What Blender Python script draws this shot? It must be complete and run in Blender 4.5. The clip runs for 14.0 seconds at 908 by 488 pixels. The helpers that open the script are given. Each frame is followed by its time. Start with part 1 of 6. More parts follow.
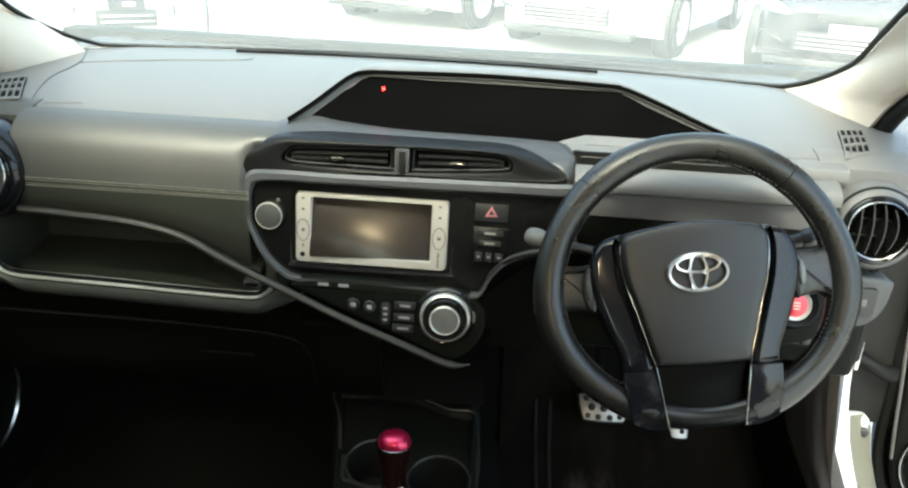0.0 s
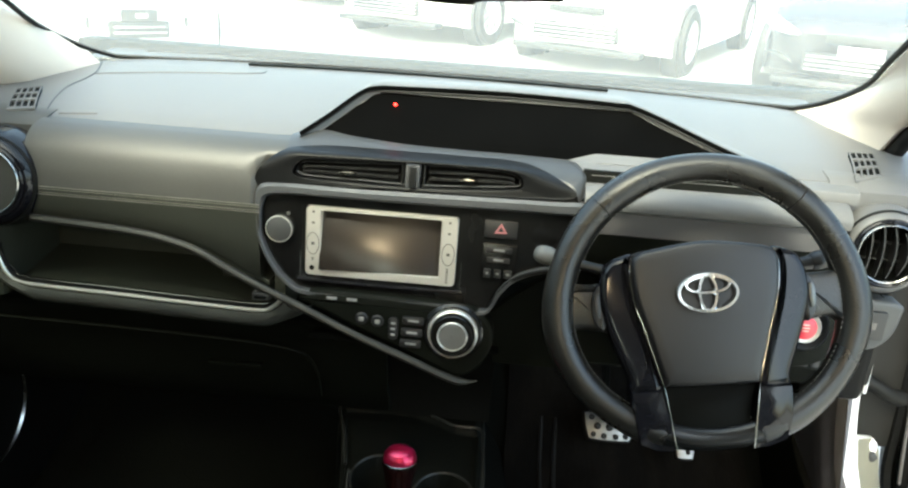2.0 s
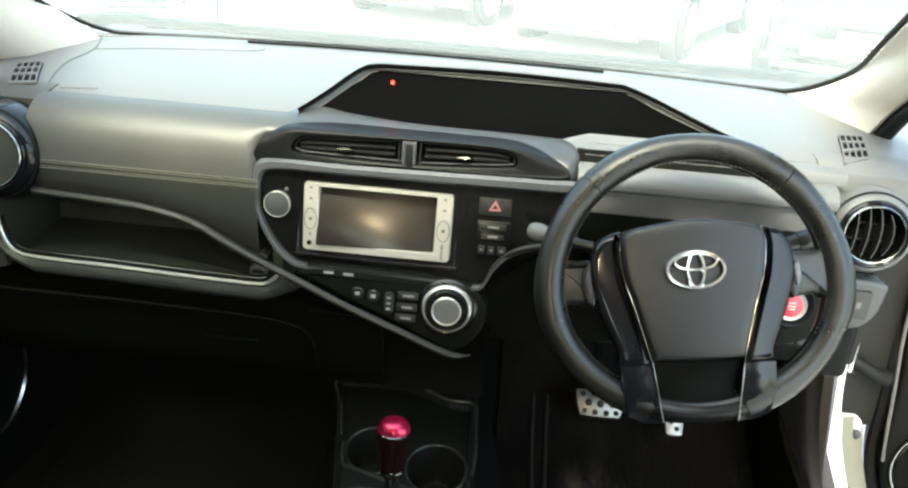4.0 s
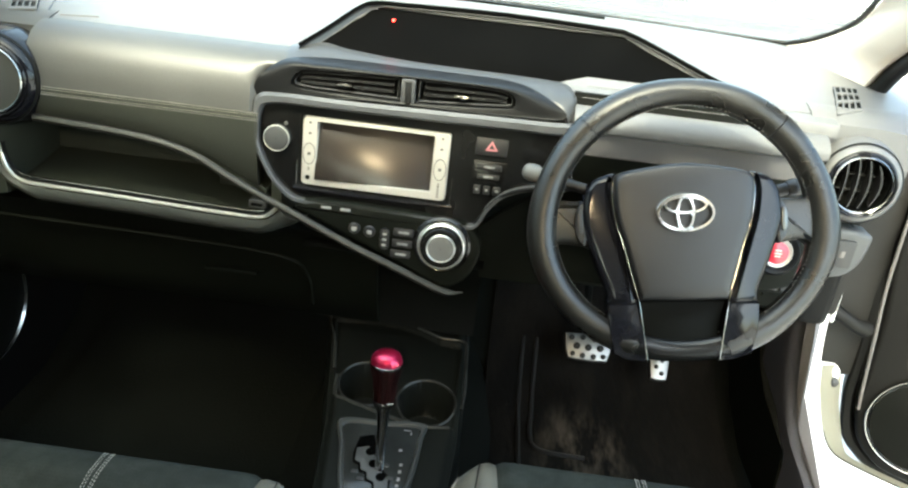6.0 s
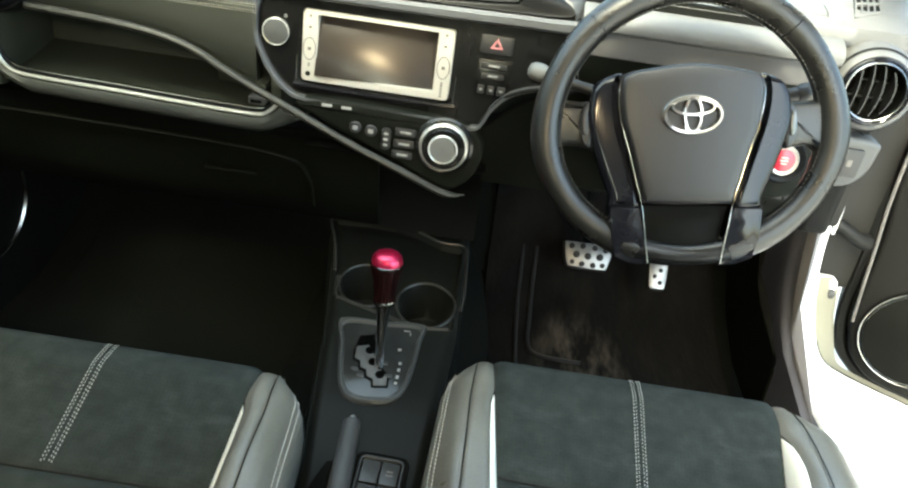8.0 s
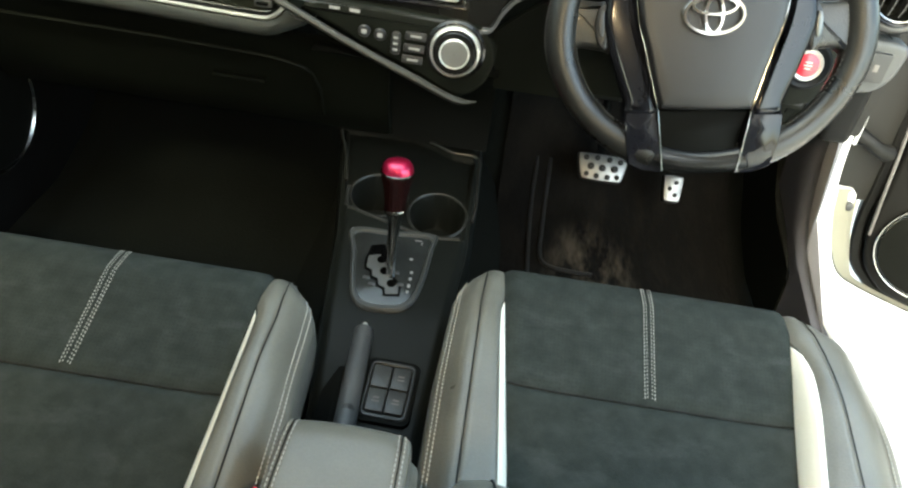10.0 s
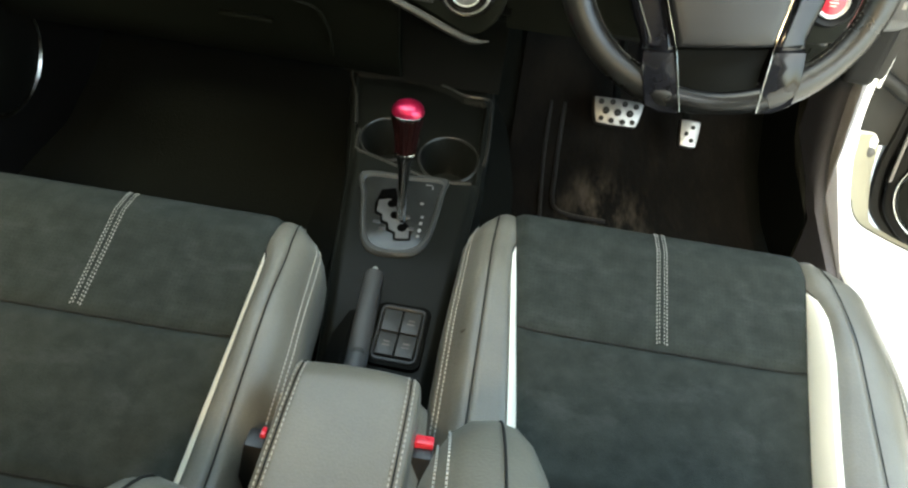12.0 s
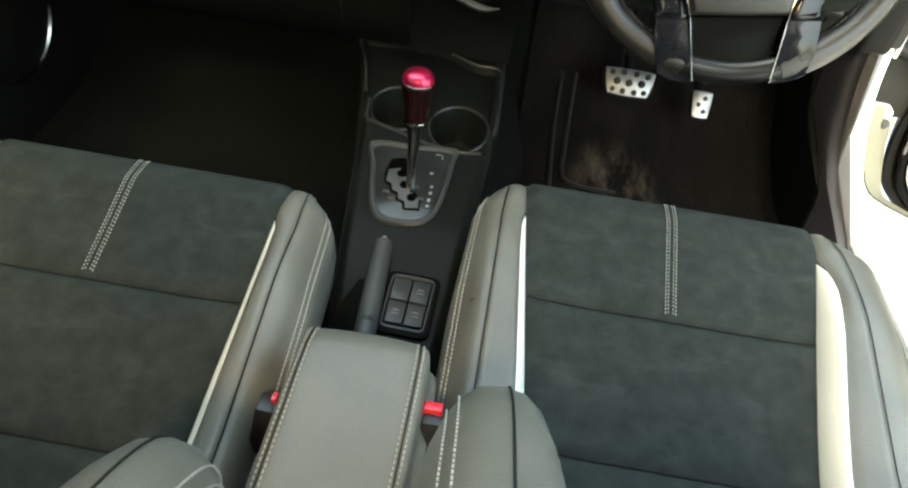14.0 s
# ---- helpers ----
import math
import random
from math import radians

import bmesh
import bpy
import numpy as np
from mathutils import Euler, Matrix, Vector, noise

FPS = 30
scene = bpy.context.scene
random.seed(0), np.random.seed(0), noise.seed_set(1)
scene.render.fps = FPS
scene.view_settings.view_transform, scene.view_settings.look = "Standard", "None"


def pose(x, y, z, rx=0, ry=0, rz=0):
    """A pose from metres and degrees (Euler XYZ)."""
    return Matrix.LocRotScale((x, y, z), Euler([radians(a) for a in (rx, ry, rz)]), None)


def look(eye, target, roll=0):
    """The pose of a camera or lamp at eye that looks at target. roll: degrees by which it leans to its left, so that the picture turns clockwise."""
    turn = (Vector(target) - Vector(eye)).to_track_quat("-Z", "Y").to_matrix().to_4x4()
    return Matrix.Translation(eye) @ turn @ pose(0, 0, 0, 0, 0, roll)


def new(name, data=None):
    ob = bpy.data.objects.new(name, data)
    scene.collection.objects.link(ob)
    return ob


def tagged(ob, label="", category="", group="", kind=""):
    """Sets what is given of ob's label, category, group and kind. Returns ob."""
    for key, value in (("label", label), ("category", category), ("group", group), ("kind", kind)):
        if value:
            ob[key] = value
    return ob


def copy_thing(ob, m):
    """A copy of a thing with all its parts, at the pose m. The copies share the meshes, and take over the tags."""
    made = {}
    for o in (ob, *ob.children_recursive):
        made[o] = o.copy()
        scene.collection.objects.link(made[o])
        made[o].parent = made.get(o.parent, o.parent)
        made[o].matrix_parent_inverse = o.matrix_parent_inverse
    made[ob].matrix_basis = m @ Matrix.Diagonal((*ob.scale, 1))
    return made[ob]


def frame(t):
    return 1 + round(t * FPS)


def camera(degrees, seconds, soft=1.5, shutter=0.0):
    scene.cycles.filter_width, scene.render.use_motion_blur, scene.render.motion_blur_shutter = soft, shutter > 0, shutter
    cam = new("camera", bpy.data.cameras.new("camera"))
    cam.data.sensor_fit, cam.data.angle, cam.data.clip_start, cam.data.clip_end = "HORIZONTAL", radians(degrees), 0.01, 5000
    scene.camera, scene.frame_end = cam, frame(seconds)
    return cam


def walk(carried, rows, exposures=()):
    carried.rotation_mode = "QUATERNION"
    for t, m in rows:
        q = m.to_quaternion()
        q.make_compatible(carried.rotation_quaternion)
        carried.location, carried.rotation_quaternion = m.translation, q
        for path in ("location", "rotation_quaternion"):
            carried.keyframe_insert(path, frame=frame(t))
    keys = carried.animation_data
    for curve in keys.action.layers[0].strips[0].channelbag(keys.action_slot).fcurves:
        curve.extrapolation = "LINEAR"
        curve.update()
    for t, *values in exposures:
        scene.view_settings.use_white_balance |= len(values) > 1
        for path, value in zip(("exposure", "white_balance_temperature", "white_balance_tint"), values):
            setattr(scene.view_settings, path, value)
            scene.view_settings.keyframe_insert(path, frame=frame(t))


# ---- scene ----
cam = camera(61.4, 14.0, soft=2.2)
PATH = [
    (0, (0.149, 0.063, 0.982), (0.068, 1.921, 0.246), 3.1),
    (0.5, (0.149, 0.063, 0.982), (0.063, 1.924, 0.254), 3.3),
    (1, (0.147, 0.063, 0.984), (0.054, 1.927, 0.265), 3.5),
    (1.5, (0.145, 0.063, 0.983), (0.05, 1.931, 0.274), 3.6),
    (2, (0.144, 0.062, 0.984), (0.046, 1.932, 0.283), 3.9),
    (4.5, (0.149, 0.036, 0.984), (0.069, 1.882, 0.217), 4.9),
    (5, (0.149, 0.03, 0.982), (0.076, 1.864, 0.188), 5.4),
    (5.5, (0.148, 0.021, 0.979), (0.083, 1.842, 0.156), 6.1),
    (6, (0.151, 0.017, 0.975), (0.092, 1.823, 0.118), 6.6),
    (6.5, (0.153, 0.017, 0.97), (0.101, 1.798, 0.063), 7.2),
    (7, (0.153, 0.014, 0.966), (0.107, 1.778, 0.025), 7.7),
    (7.5, (0.154, 0.014, 0.96), (0.116, 1.748, -0.035), 8.0),
    (8, (0.153, 0.014, 0.955), (0.122, 1.717, -0.094), 8.1),
    (8.5, (0.157, 0.014, 0.95), (0.126, 1.682, -0.154), 8.0),
    (11, (0.162, 0.016, 0.932), (0.122, 1.549, -0.353), 8.2),
    (11.5, (0.164, 0.018, 0.927), (0.122, 1.529, -0.383), 8.1),
    (12, (0.163, 0.02, 0.926), (0.114, 1.513, -0.404), 8.0),
    (12.5, (0.164, 0.017, 0.924), (0.108, 1.496, -0.421), 7.9),
    (13, (0.164, 0.014, 0.923), (0.108, 1.481, -0.436), 8.0),
    (13.5, (0.161, 0.016, 0.923), (0.104, 1.469, -0.45), 8.1),
    (14, (0.163, 0.016, 0.923), (0.103, 1.459, -0.46), 8.0),
]
walk(cam, [(t, look(eye, target, roll)) for t, eye, target, roll in PATH],
     exposures=[(0.0, 2.76, 6750, -6), (2.2, 2.83, 6750, -6), (5.0, 3.33, 6850, -6), (8.0, 3.7, 7050, -7), (14.0, 3.75, 7700, -7)])

# ---------------------------------------------------------------- light
world = bpy.data.worlds.new("world")
scene.world = world
world.use_nodes = True
wn, wl = world.node_tree.nodes, world.node_tree.links
sky = wn.new("ShaderNodeTexSky")
sky.sky_type = "NISHITA"
sky.sun_disc = False
sky.sun_elevation, sky.sun_rotation = radians(48), radians(197)
sky.air_density, sky.dust_density, sky.ozone_density = 1.0, 4.0, 1.0
wl.new(sky.outputs[0], wn["Background"].inputs[0])
wn["Background"].inputs[1].default_value = 0.15
sun_lamp = bpy.data.lights.new("sun", "SUN")
sun_lamp.energy, sun_lamp.angle, sun_lamp.color = 1.0, radians(14), (1.0, 0.93, 0.82)
sun = new("sun", sun_lamp)
sun.matrix_world = look((-1.3, -4.3, 4.93), (0, 0, 0))


# ---------------------------------------------------------------- materials
def material(name, colour, rough=0.5, metal=0.0, vary=0.15, size=0.2, fine=0.002, bump=0.1, coat=0.0, rough_vary=0.08, spec=0.5,
             tint=None, emit=None, lo=0.4, hi=0.95):
    """Noise at two scales moves colour and roughness; a fine grain gives relief."""
    m = bpy.data.materials.new(name)
    m.use_nodes = True
    n, l = m.node_tree.nodes, m.node_tree.links
    b = n["Principled BSDF"]
    co = n.new("ShaderNodeTexCoord")
    big, small = n.new("ShaderNodeTexNoise"), n.new("ShaderNodeTexNoise")
    for tex, s, d in ((big, size, 4), (small, fine, 2)):
        tex.inputs["Scale"].default_value = 1 / s
        tex.inputs["Detail"].default_value = d
        l.new(co.outputs["Object"], tex.inputs["Vector"])
    add = n.new("ShaderNodeMath")
    add.operation = "MULTIPLY_ADD"
    add.inputs[1].default_value = 0.35
    l.new(small.outputs[0], add.inputs[0])
    l.new(big.outputs[0], add.inputs[2])
    ramp = n.new("ShaderNodeMapRange")
    ramp.inputs[1].default_value, ramp.inputs[2].default_value = lo, hi
    l.new(add.outputs[0], ramp.inputs[0])
    mix = n.new("ShaderNodeMix")
    mix.data_type = "RGBA"
    dark = [c * (1 - vary) for c in colour]
    light = [min(1, c * (1 + vary)) for c in (tint or colour)]
    mix.inputs["A"].default_value, mix.inputs["B"].default_value = (*dark, 1), (*light, 1)
    l.new(ramp.outputs[0], mix.inputs["Factor"])
    l.new(mix.outputs["Result"], b.inputs["Base Color"])
    rr = n.new("ShaderNodeMapRange")
    rr.inputs[3].default_value, rr.inputs[4].default_value = max(0, rough - rough_vary), min(1, rough + rough_vary)
    l.new(big.outputs[0], rr.inputs[0])
    l.new(rr.outputs[0], b.inputs["Roughness"])
    b.inputs["Metallic"].default_value = metal
    b.inputs["Specular IOR Level"].default_value = spec
    b.inputs["Coat Weight"].default_value = coat
    b.inputs["Coat Roughness"].default_value = 0.08
    if bump:
        bn = n.new("ShaderNodeBump")
        bn.inputs["Strength"].default_value = bump
        bn.inputs["Distance"].default_value = fine * 0.4
        l.new(small.outputs[0], bn.inputs["Height"])
        l.new(bn.outputs[0], b.inputs["Normal"])
    if emit:
        b.inputs["Emission Color"].default_value = (*emit[0], 1)
        b.inputs["Emission Strength"].default_value = emit[1]
    return m


def glass_material(name, colour=(1, 1, 1), haze=0.0):
    m = bpy.data.materials.new(name)
    m.use_nodes = True
    n, l = m.node_tree.nodes, m.node_tree.links
    n.remove(n["Principled BSDF"])
    tr, gl, mx = n.new("ShaderNodeBsdfTransparent"), n.new("ShaderNodeBsdfGlossy"), n.new("ShaderNodeMixShader")
    tr.inputs[0].default_value = (*colour, 1)
    gl.inputs["Roughness"].default_value = 0.02
    mx.inputs[0].default_value = 0.04
    l.new(tr.outputs[0], mx.inputs[1])
    l.new(gl.outputs[0], mx.inputs[2])
    # translucent white share that lays a pale haze over the view outside
    du, m2 = n.new("ShaderNodeBsdfTranslucent"), n.new("ShaderNodeMixShader")
    du.inputs[0].default_value = (0.9, 0.92, 0.88, 1)
    m2.inputs[0].default_value = haze
    l.new(mx.outputs[0], m2.inputs[1])
    l.new(du.outputs[0], m2.inputs[2])
    l.new(m2.outputs[0], n["Material Output"].inputs[0])
    return m


DASH = material("dash_plastic", (0.06, 0.06, 0.062), 0.5, vary=0.12, size=0.25, fine=0.0016, bump=0.25)
PAD = material("soft_dash_top", (0.103, 0.102, 0.101), 0.5, vary=0.12, size=0.3, fine=0.0018, bump=0.25)
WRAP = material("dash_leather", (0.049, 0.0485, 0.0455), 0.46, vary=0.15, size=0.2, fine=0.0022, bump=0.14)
# same leather, darkened for the shade below the stitching
SHADEWRAP = material("dash_leather_shaded", (0.0235, 0.0255, 0.0205), 0.42, vary=0.15, size=0.2, fine=0.0025, bump=0.3)
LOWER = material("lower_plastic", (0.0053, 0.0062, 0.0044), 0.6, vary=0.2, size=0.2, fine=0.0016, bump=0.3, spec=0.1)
SHELFPAD = material("smooth_grey_shelf", (0.034, 0.035, 0.0365), 0.42, vary=0.10, size=0.2, fine=0.0014, bump=0.12)
VANE = material("dim_vane_plastic", (0.012, 0.012, 0.012), 0.4, vary=0.1, size=0.05, fine=0.001, bump=0.05, spec=0.3)
BEZEL = material("bezel_paint", (0.058, 0.060, 0.064), 0.36, vary=0.08, size=0.2, fine=0.001, bump=0.05)
HOOD = material("vent_hood_plastic", (0.0075, 0.0077, 0.0082), 0.4, vary=0.1, size=0.2, fine=0.0015, bump=0.12, spec=0.12)
PIANO = material("piano_black", (0.005, 0.005, 0.005), 0.25, vary=0.3, size=0.08, fine=0.004, bump=0.02, coat=0.15, spec=0.35)
GLOSS = material("gloss_black_spoke", (0.007, 0.007, 0.009), 0.12, vary=0.3, size=0.06, fine=0.004, bump=0.01, coat=0.0, spec=0.32, rough_vary=0.05)
VOID = material("black_plastic", (0.0037, 0.0040, 0.0034), 0.65, vary=0.3, size=0.1, fine=0.002, bump=0.1, spec=0.07)
MATTBLACK = material("matt_black_display", (0.0016, 0.0016, 0.0016), 0.8, vary=0.3, size=0.1, fine=0.002, bump=0.0, spec=0.012)
LIP = material("shelf_lip_plastic", (0.046, 0.049, 0.0455), 0.45, vary=0.12, size=0.1, fine=0.0016, bump=0.2, spec=0.35)
SWEEP_TRIM = material("trim_lip_plastic", (0.030, 0.0298, 0.0265), 0.42, vary=0.12, size=0.1, fine=0.0016, bump=0.15, spec=0.3)
SHELF = material("shelf_plastic", (0.030, 0.0345, 0.0275), 0.6, vary=0.2, size=0.1, fine=0.0016, bump=0.25, spec=0.3)
SLAT = material("vent_slat_plastic", (0.012, 0.0121, 0.0123), 0.33, vary=0.1, size=0.05, fine=0.001, bump=0.05, spec=0.35)
CHROME = material("satin_chrome", (0.72, 0.72, 0.7), 0.18, 1.0, vary=0.06, size=0.1, fine=0.001, bump=0.02)
STRIP = material("satin_silver_strip", (0.72, 0.72, 0.69), 0.32, 0.7, vary=0.06, size=0.1, fine=0.001, bump=0.02)
DRIVERFACE = material("driver_face_plastic", (0.085, 0.081, 0.080), 0.55, vary=0.12, size=0.1, fine=0.0016, bump=0.2, spec=0.3)
SEAM = material("leather_seam", (0.011, 0.0107, 0.0095), 0.7, vary=0.2, size=0.05, fine=0.001, bump=0.1, spec=0.2)
KICK = material("kick_panel_plastic", (0.085, 0.081, 0.087), 0.5, vary=0.12, size=0.1, fine=0.0016, bump=0.2)
# white body paint with dust and the recess's shade put into a beige
SHADEDPAINT = material("dusty_shaded_paint", (0.20, 0.185, 0.135), 0.6, vary=0.12, size=0.08, fine=0.002, bump=0.05)
ENDGREY = material("pillar_grey", (0.013, 0.0125, 0.0115), 0.6, vary=0.12, size=0.1, fine=0.0016, bump=0.2, spec=0.2)
BRIGHT = material("chrome", (0.82, 0.82, 0.82), 0.08, 1.0, vary=0.04, size=0.1, fine=0.001, bump=0.0)
SILVER = material("silver_fascia", (0.5, 0.48, 0.44), 0.35, 0.35, vary=0.06, size=0.06, fine=0.0008, bump=0.03)
# brown base colour stands for the warm halo mirrored in the screen
SCREEN = material("screen_glass", (0.014, 0.010, 0.008), 0.25, vary=0.2, size=0.1, fine=0.01, bump=0.0, coat=0.0, rough_vary=0.02, spec=0.8)
DIMLEG = material("faded_print", (0.24, 0.24, 0.235), 0.5, vary=0.2, size=0.01, fine=0.001, bump=0.0)
DARKLEG = material("dark_print", (0.12, 0.11, 0.1), 0.5, vary=0.1, size=0.01, fine=0.001, bump=0.0)
SWITCHFACE = material("switch_face", (0.034, 0.036, 0.036), 0.38, vary=0.15, size=0.02, fine=0.001, bump=0.1, spec=0.35)
BUTTON = material("button_plastic", (0.016, 0.016, 0.017), 0.4, vary=0.15, size=0.02, fine=0.001, bump=0.1)
RED = material("red_plastic", (0.65, 0.025, 0.05), 0.3, vary=0.1, size=0.02, fine=0.001, bump=0.0, coat=0.3)
KNOBRED = material("anodised_red", (0.5, 0.012, 0.07), 0.32, 0.75, vary=0.12, size=0.02, fine=0.001, bump=0.0, coat=0.6)
KNOBBODY = material("gear_knob_gloss_black", (0.011, 0.003, 0.003), 0.2, vary=0.3, size=0.02, fine=0.001, bump=0.0, coat=0.6)
HAZARD = material("hazard_red", (0.42, 0.16, 0.17), 0.5, vary=0.1, size=0.01, fine=0.001, bump=0.0)
LED = material("led_red", (0.6, 0.02, 0.02), 0.4, vary=0.0, size=0.01, fine=0.001, bump=0.0, emit=((1.0, 0.01, 0.01), 5.0))
LEATHER = material("seat_leather", (0.122, 0.1145, 0.093), 0.36, rough_vary=0.16, vary=0.2, size=0.09, fine=0.0022, bump=0.35)
RIMLEATHER = material("wheel_leather", (0.0112, 0.0105, 0.0093), 0.30, vary=0.35, size=0.05, fine=0.0018, bump=0.55, rough_vary=0.14)
SUEDE = material("seat_suede", (0.0242, 0.0278, 0.0240), 0.92, vary=0.34, size=0.022, fine=0.0016, bump=0.6, spec=0.15)
# pale dust rubbed into the nap in streaks
un, ul = SUEDE.node_tree.nodes, SUEDE.node_tree.links
u_co, u_map, u_tex, u_rng, u_mix = (un.new("ShaderNode" + k) for k in ("TexCoord", "Mapping", "TexNoise", "MapRange", "Mix"))
u_map.inputs["Scale"].default_value = (13.0, 24.0, 13.0)
u_map.inputs["Rotation"].default_value = (0.0, 0.0, 0.5)
u_tex.inputs["Scale"].default_value, u_tex.inputs["Detail"].default_value, u_tex.inputs["Roughness"].default_value = 1.0, 6.0, 0.68
u_rng.inputs[1].default_value, u_rng.inputs[2].default_value, u_rng.inputs[4].default_value = 0.53, 0.78, 0.5
u_mix.data_type = "RGBA"
u_mix.inputs["B"].default_value = (0.058, 0.063, 0.058, 1)
ul.new(u_co.outputs["Object"], u_map.inputs[0])
ul.new(u_map.outputs[0], u_tex.inputs["Vector"])
ul.new(u_tex.outputs[0], u_rng.inputs[0])
ul.new(u_rng.outputs[0], u_mix.inputs["Factor"])
u_base = un["Principled BSDF"].inputs["Base Color"]
ul.new(u_base.links[0].from_socket, u_mix.inputs["A"])
ul.new(u_mix.outputs["Result"], u_base)
PERF = SUEDE.copy()
PERF.name = "perforated_suede"
pn, pl_ = PERF.node_tree.nodes, PERF.node_tree.links
p_co, p_vor, p_rng, p_mix = (pn.new("ShaderNode" + k) for k in ("TexCoord", "TexVoronoi", "MapRange", "Mix"))
p_vor.inputs["Scale"].default_value, p_vor.inputs["Randomness"].default_value = 210.0, 0.3
p_vor.voronoi_dimensions = "2D"
p_rng.inputs[1].default_value, p_rng.inputs[2].default_value, p_rng.inputs[3].default_value, p_rng.inputs[4].default_value = 0.14, 0.30, 0.20, 0.0
p_mix.data_type = "RGBA"
p_mix.inputs["B"].default_value = (0.008, 0.008, 0.007, 1)
pl_.new(p_co.outputs["Object"], p_vor.inputs["Vector"])
pl_.new(p_vor.outputs["Distance"], p_rng.inputs[0])
pl_.new(p_rng.outputs[0], p_mix.inputs["Factor"])
p_base = pn["Principled BSDF"].inputs["Base Color"]
pl_.new(p_base.links[0].from_socket, p_mix.inputs["A"])
pl_.new(p_mix.outputs["Result"], p_base)
WHITELEATHER = material("white_seat_piping", (0.78, 0.74, 0.62), 0.5, vary=0.06, size=0.1, fine=0.002, bump=0.2)
THREAD = material("grey_thread", (0.36, 0.35, 0.315), 0.8, vary=0.1, size=0.02, fine=0.0006, bump=0.2)
DASHTHREAD = material("olive_grey_thread", (0.30, 0.29, 0.25), 0.8, vary=0.2, size=0.01, fine=0.0006, bump=0.2)
RIMTHREAD = material("dark_grey_thread", (0.06, 0.058, 0.053), 0.8, vary=0.3, size=0.008, fine=0.0006, bump=0.2)
PADPLASTIC = material("airbag_cover", (0.0106, 0.0098, 0.0104), 0.44, vary=0.1, size=0.08, fine=0.001, bump=0.3)
GREYGRIP = material("grey_grained_plastic", (0.055, 0.057, 0.058), 0.5, vary=0.1, size=0.05, fine=0.0016, bump=0.25)
STALKEND = material("stalk_end_grey", (0.13, 0.13, 0.125), 0.5, vary=0.1, size=0.02, fine=0.001, bump=0.05)
CONSOLE = material("console_plastic", (0.0078, 0.0087, 0.0076), 0.42, vary=0.25, size=0.12, fine=0.0016, bump=0.25, spec=0.08)
GATERING = material("grey_gate_surround", (0.038, 0.04, 0.039), 0.42, vary=0.12, size=0.05, fine=0.0014, bump=0.15, spec=0.35)
TRAYRIM = material("dark_tray_rim", (0.022, 0.0225, 0.021), 0.34, vary=0.15, size=0.05, fine=0.0012, bump=0.1, spec=0.4)
GATE = material("gate_panel", (0.10, 0.105, 0.105), 0.22, 0.5, vary=0.15, size=0.06, fine=0.001, bump=0.05)
GATEPANEL = material("satin_gate_plate", (0.028, 0.030, 0.0295), 0.17, 0.25, vary=0.35, size=0.05, fine=0.001, bump=0.05)
DARKCHROME = material("dark_chrome_ring", (0.3, 0.3, 0.29), 0.2, 1.0, vary=0.06, size=0.1, fine=0.001, bump=0.0)
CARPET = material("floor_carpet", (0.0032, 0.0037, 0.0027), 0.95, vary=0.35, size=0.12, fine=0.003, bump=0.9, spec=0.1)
SCUFFED = material("scuffed_mat_rubber", (0.0075, 0.0066, 0.0054), 0.66, vary=0.35, size=0.060, fine=0.012, bump=0.4, spec=0.06, tint=(0.042, 0.034, 0.025), lo=0.60, hi=1.0)
sn, sl = SCUFFED.node_tree.nodes, SCUFFED.node_tree.links
s_co, s_map, s_ball, s_mul = sn.new("ShaderNodeTexCoord"), sn.new("ShaderNodeMapping"), sn.new("ShaderNodeTexGradient"), sn.new("ShaderNodeMath")
s_map.vector_type = "TEXTURE"
s_map.inputs["Location"].default_value = (-0.05, 0.17, 0.0)
s_map.inputs["Scale"].default_value = (0.115, 0.14, 0.3)
s_ball.gradient_type = "SPHERICAL"
s_mul.operation = "MULTIPLY"
s_mul.use_clamp = True
sl.new(s_co.outputs["Object"], s_map.inputs["Vector"])
sl.new(s_map.outputs[0], s_ball.inputs[0])
s_long = sn.new("ShaderNodeMapping")
s_long.inputs["Scale"].default_value = (1.5, 0.45, 1.0)
sl.new(s_co.outputs["Object"], s_long.inputs["Vector"])
for n in [n for n in sn if n.type == "TEX_NOISE"]:
    sl.new(s_long.outputs[0], n.inputs["Vector"])
s_mix = [n for n in sn if n.type == "MIX"][0]
sl.new(s_mix.inputs["Factor"].links[0].from_socket, s_mul.inputs[0])
s_amp = sn.new("ShaderNodeMapRange")
s_amp.inputs[1].default_value, s_amp.inputs[2].default_value = 0.0, 0.7
s_amp.inputs[3].default_value, s_amp.inputs[4].default_value = 0.12, 1.5
sl.new(s_ball.outputs["Fac"], s_amp.inputs[0])
sl.new(s_amp.outputs[0], s_mul.inputs[1])
sl.new(s_mul.outputs[0], s_mix.inputs["Factor"])
RUBBER = material("mat_rubber", (0.0115, 0.0108, 0.0094), 0.6, vary=0.3, size=0.12, fine=0.002, bump=0.3, spec=0.3)
PEDAL = material("brushed_pedal_metal", (0.24, 0.24, 0.235), 0.42, 0.9, vary=0.06, size=0.02, fine=0.001, bump=0.1)
PAINT = material("white_body_paint", (0.8, 0.79, 0.76), 0.3, vary=0.03, size=0.5, fine=0.002, bump=0.02, coat=0.4)
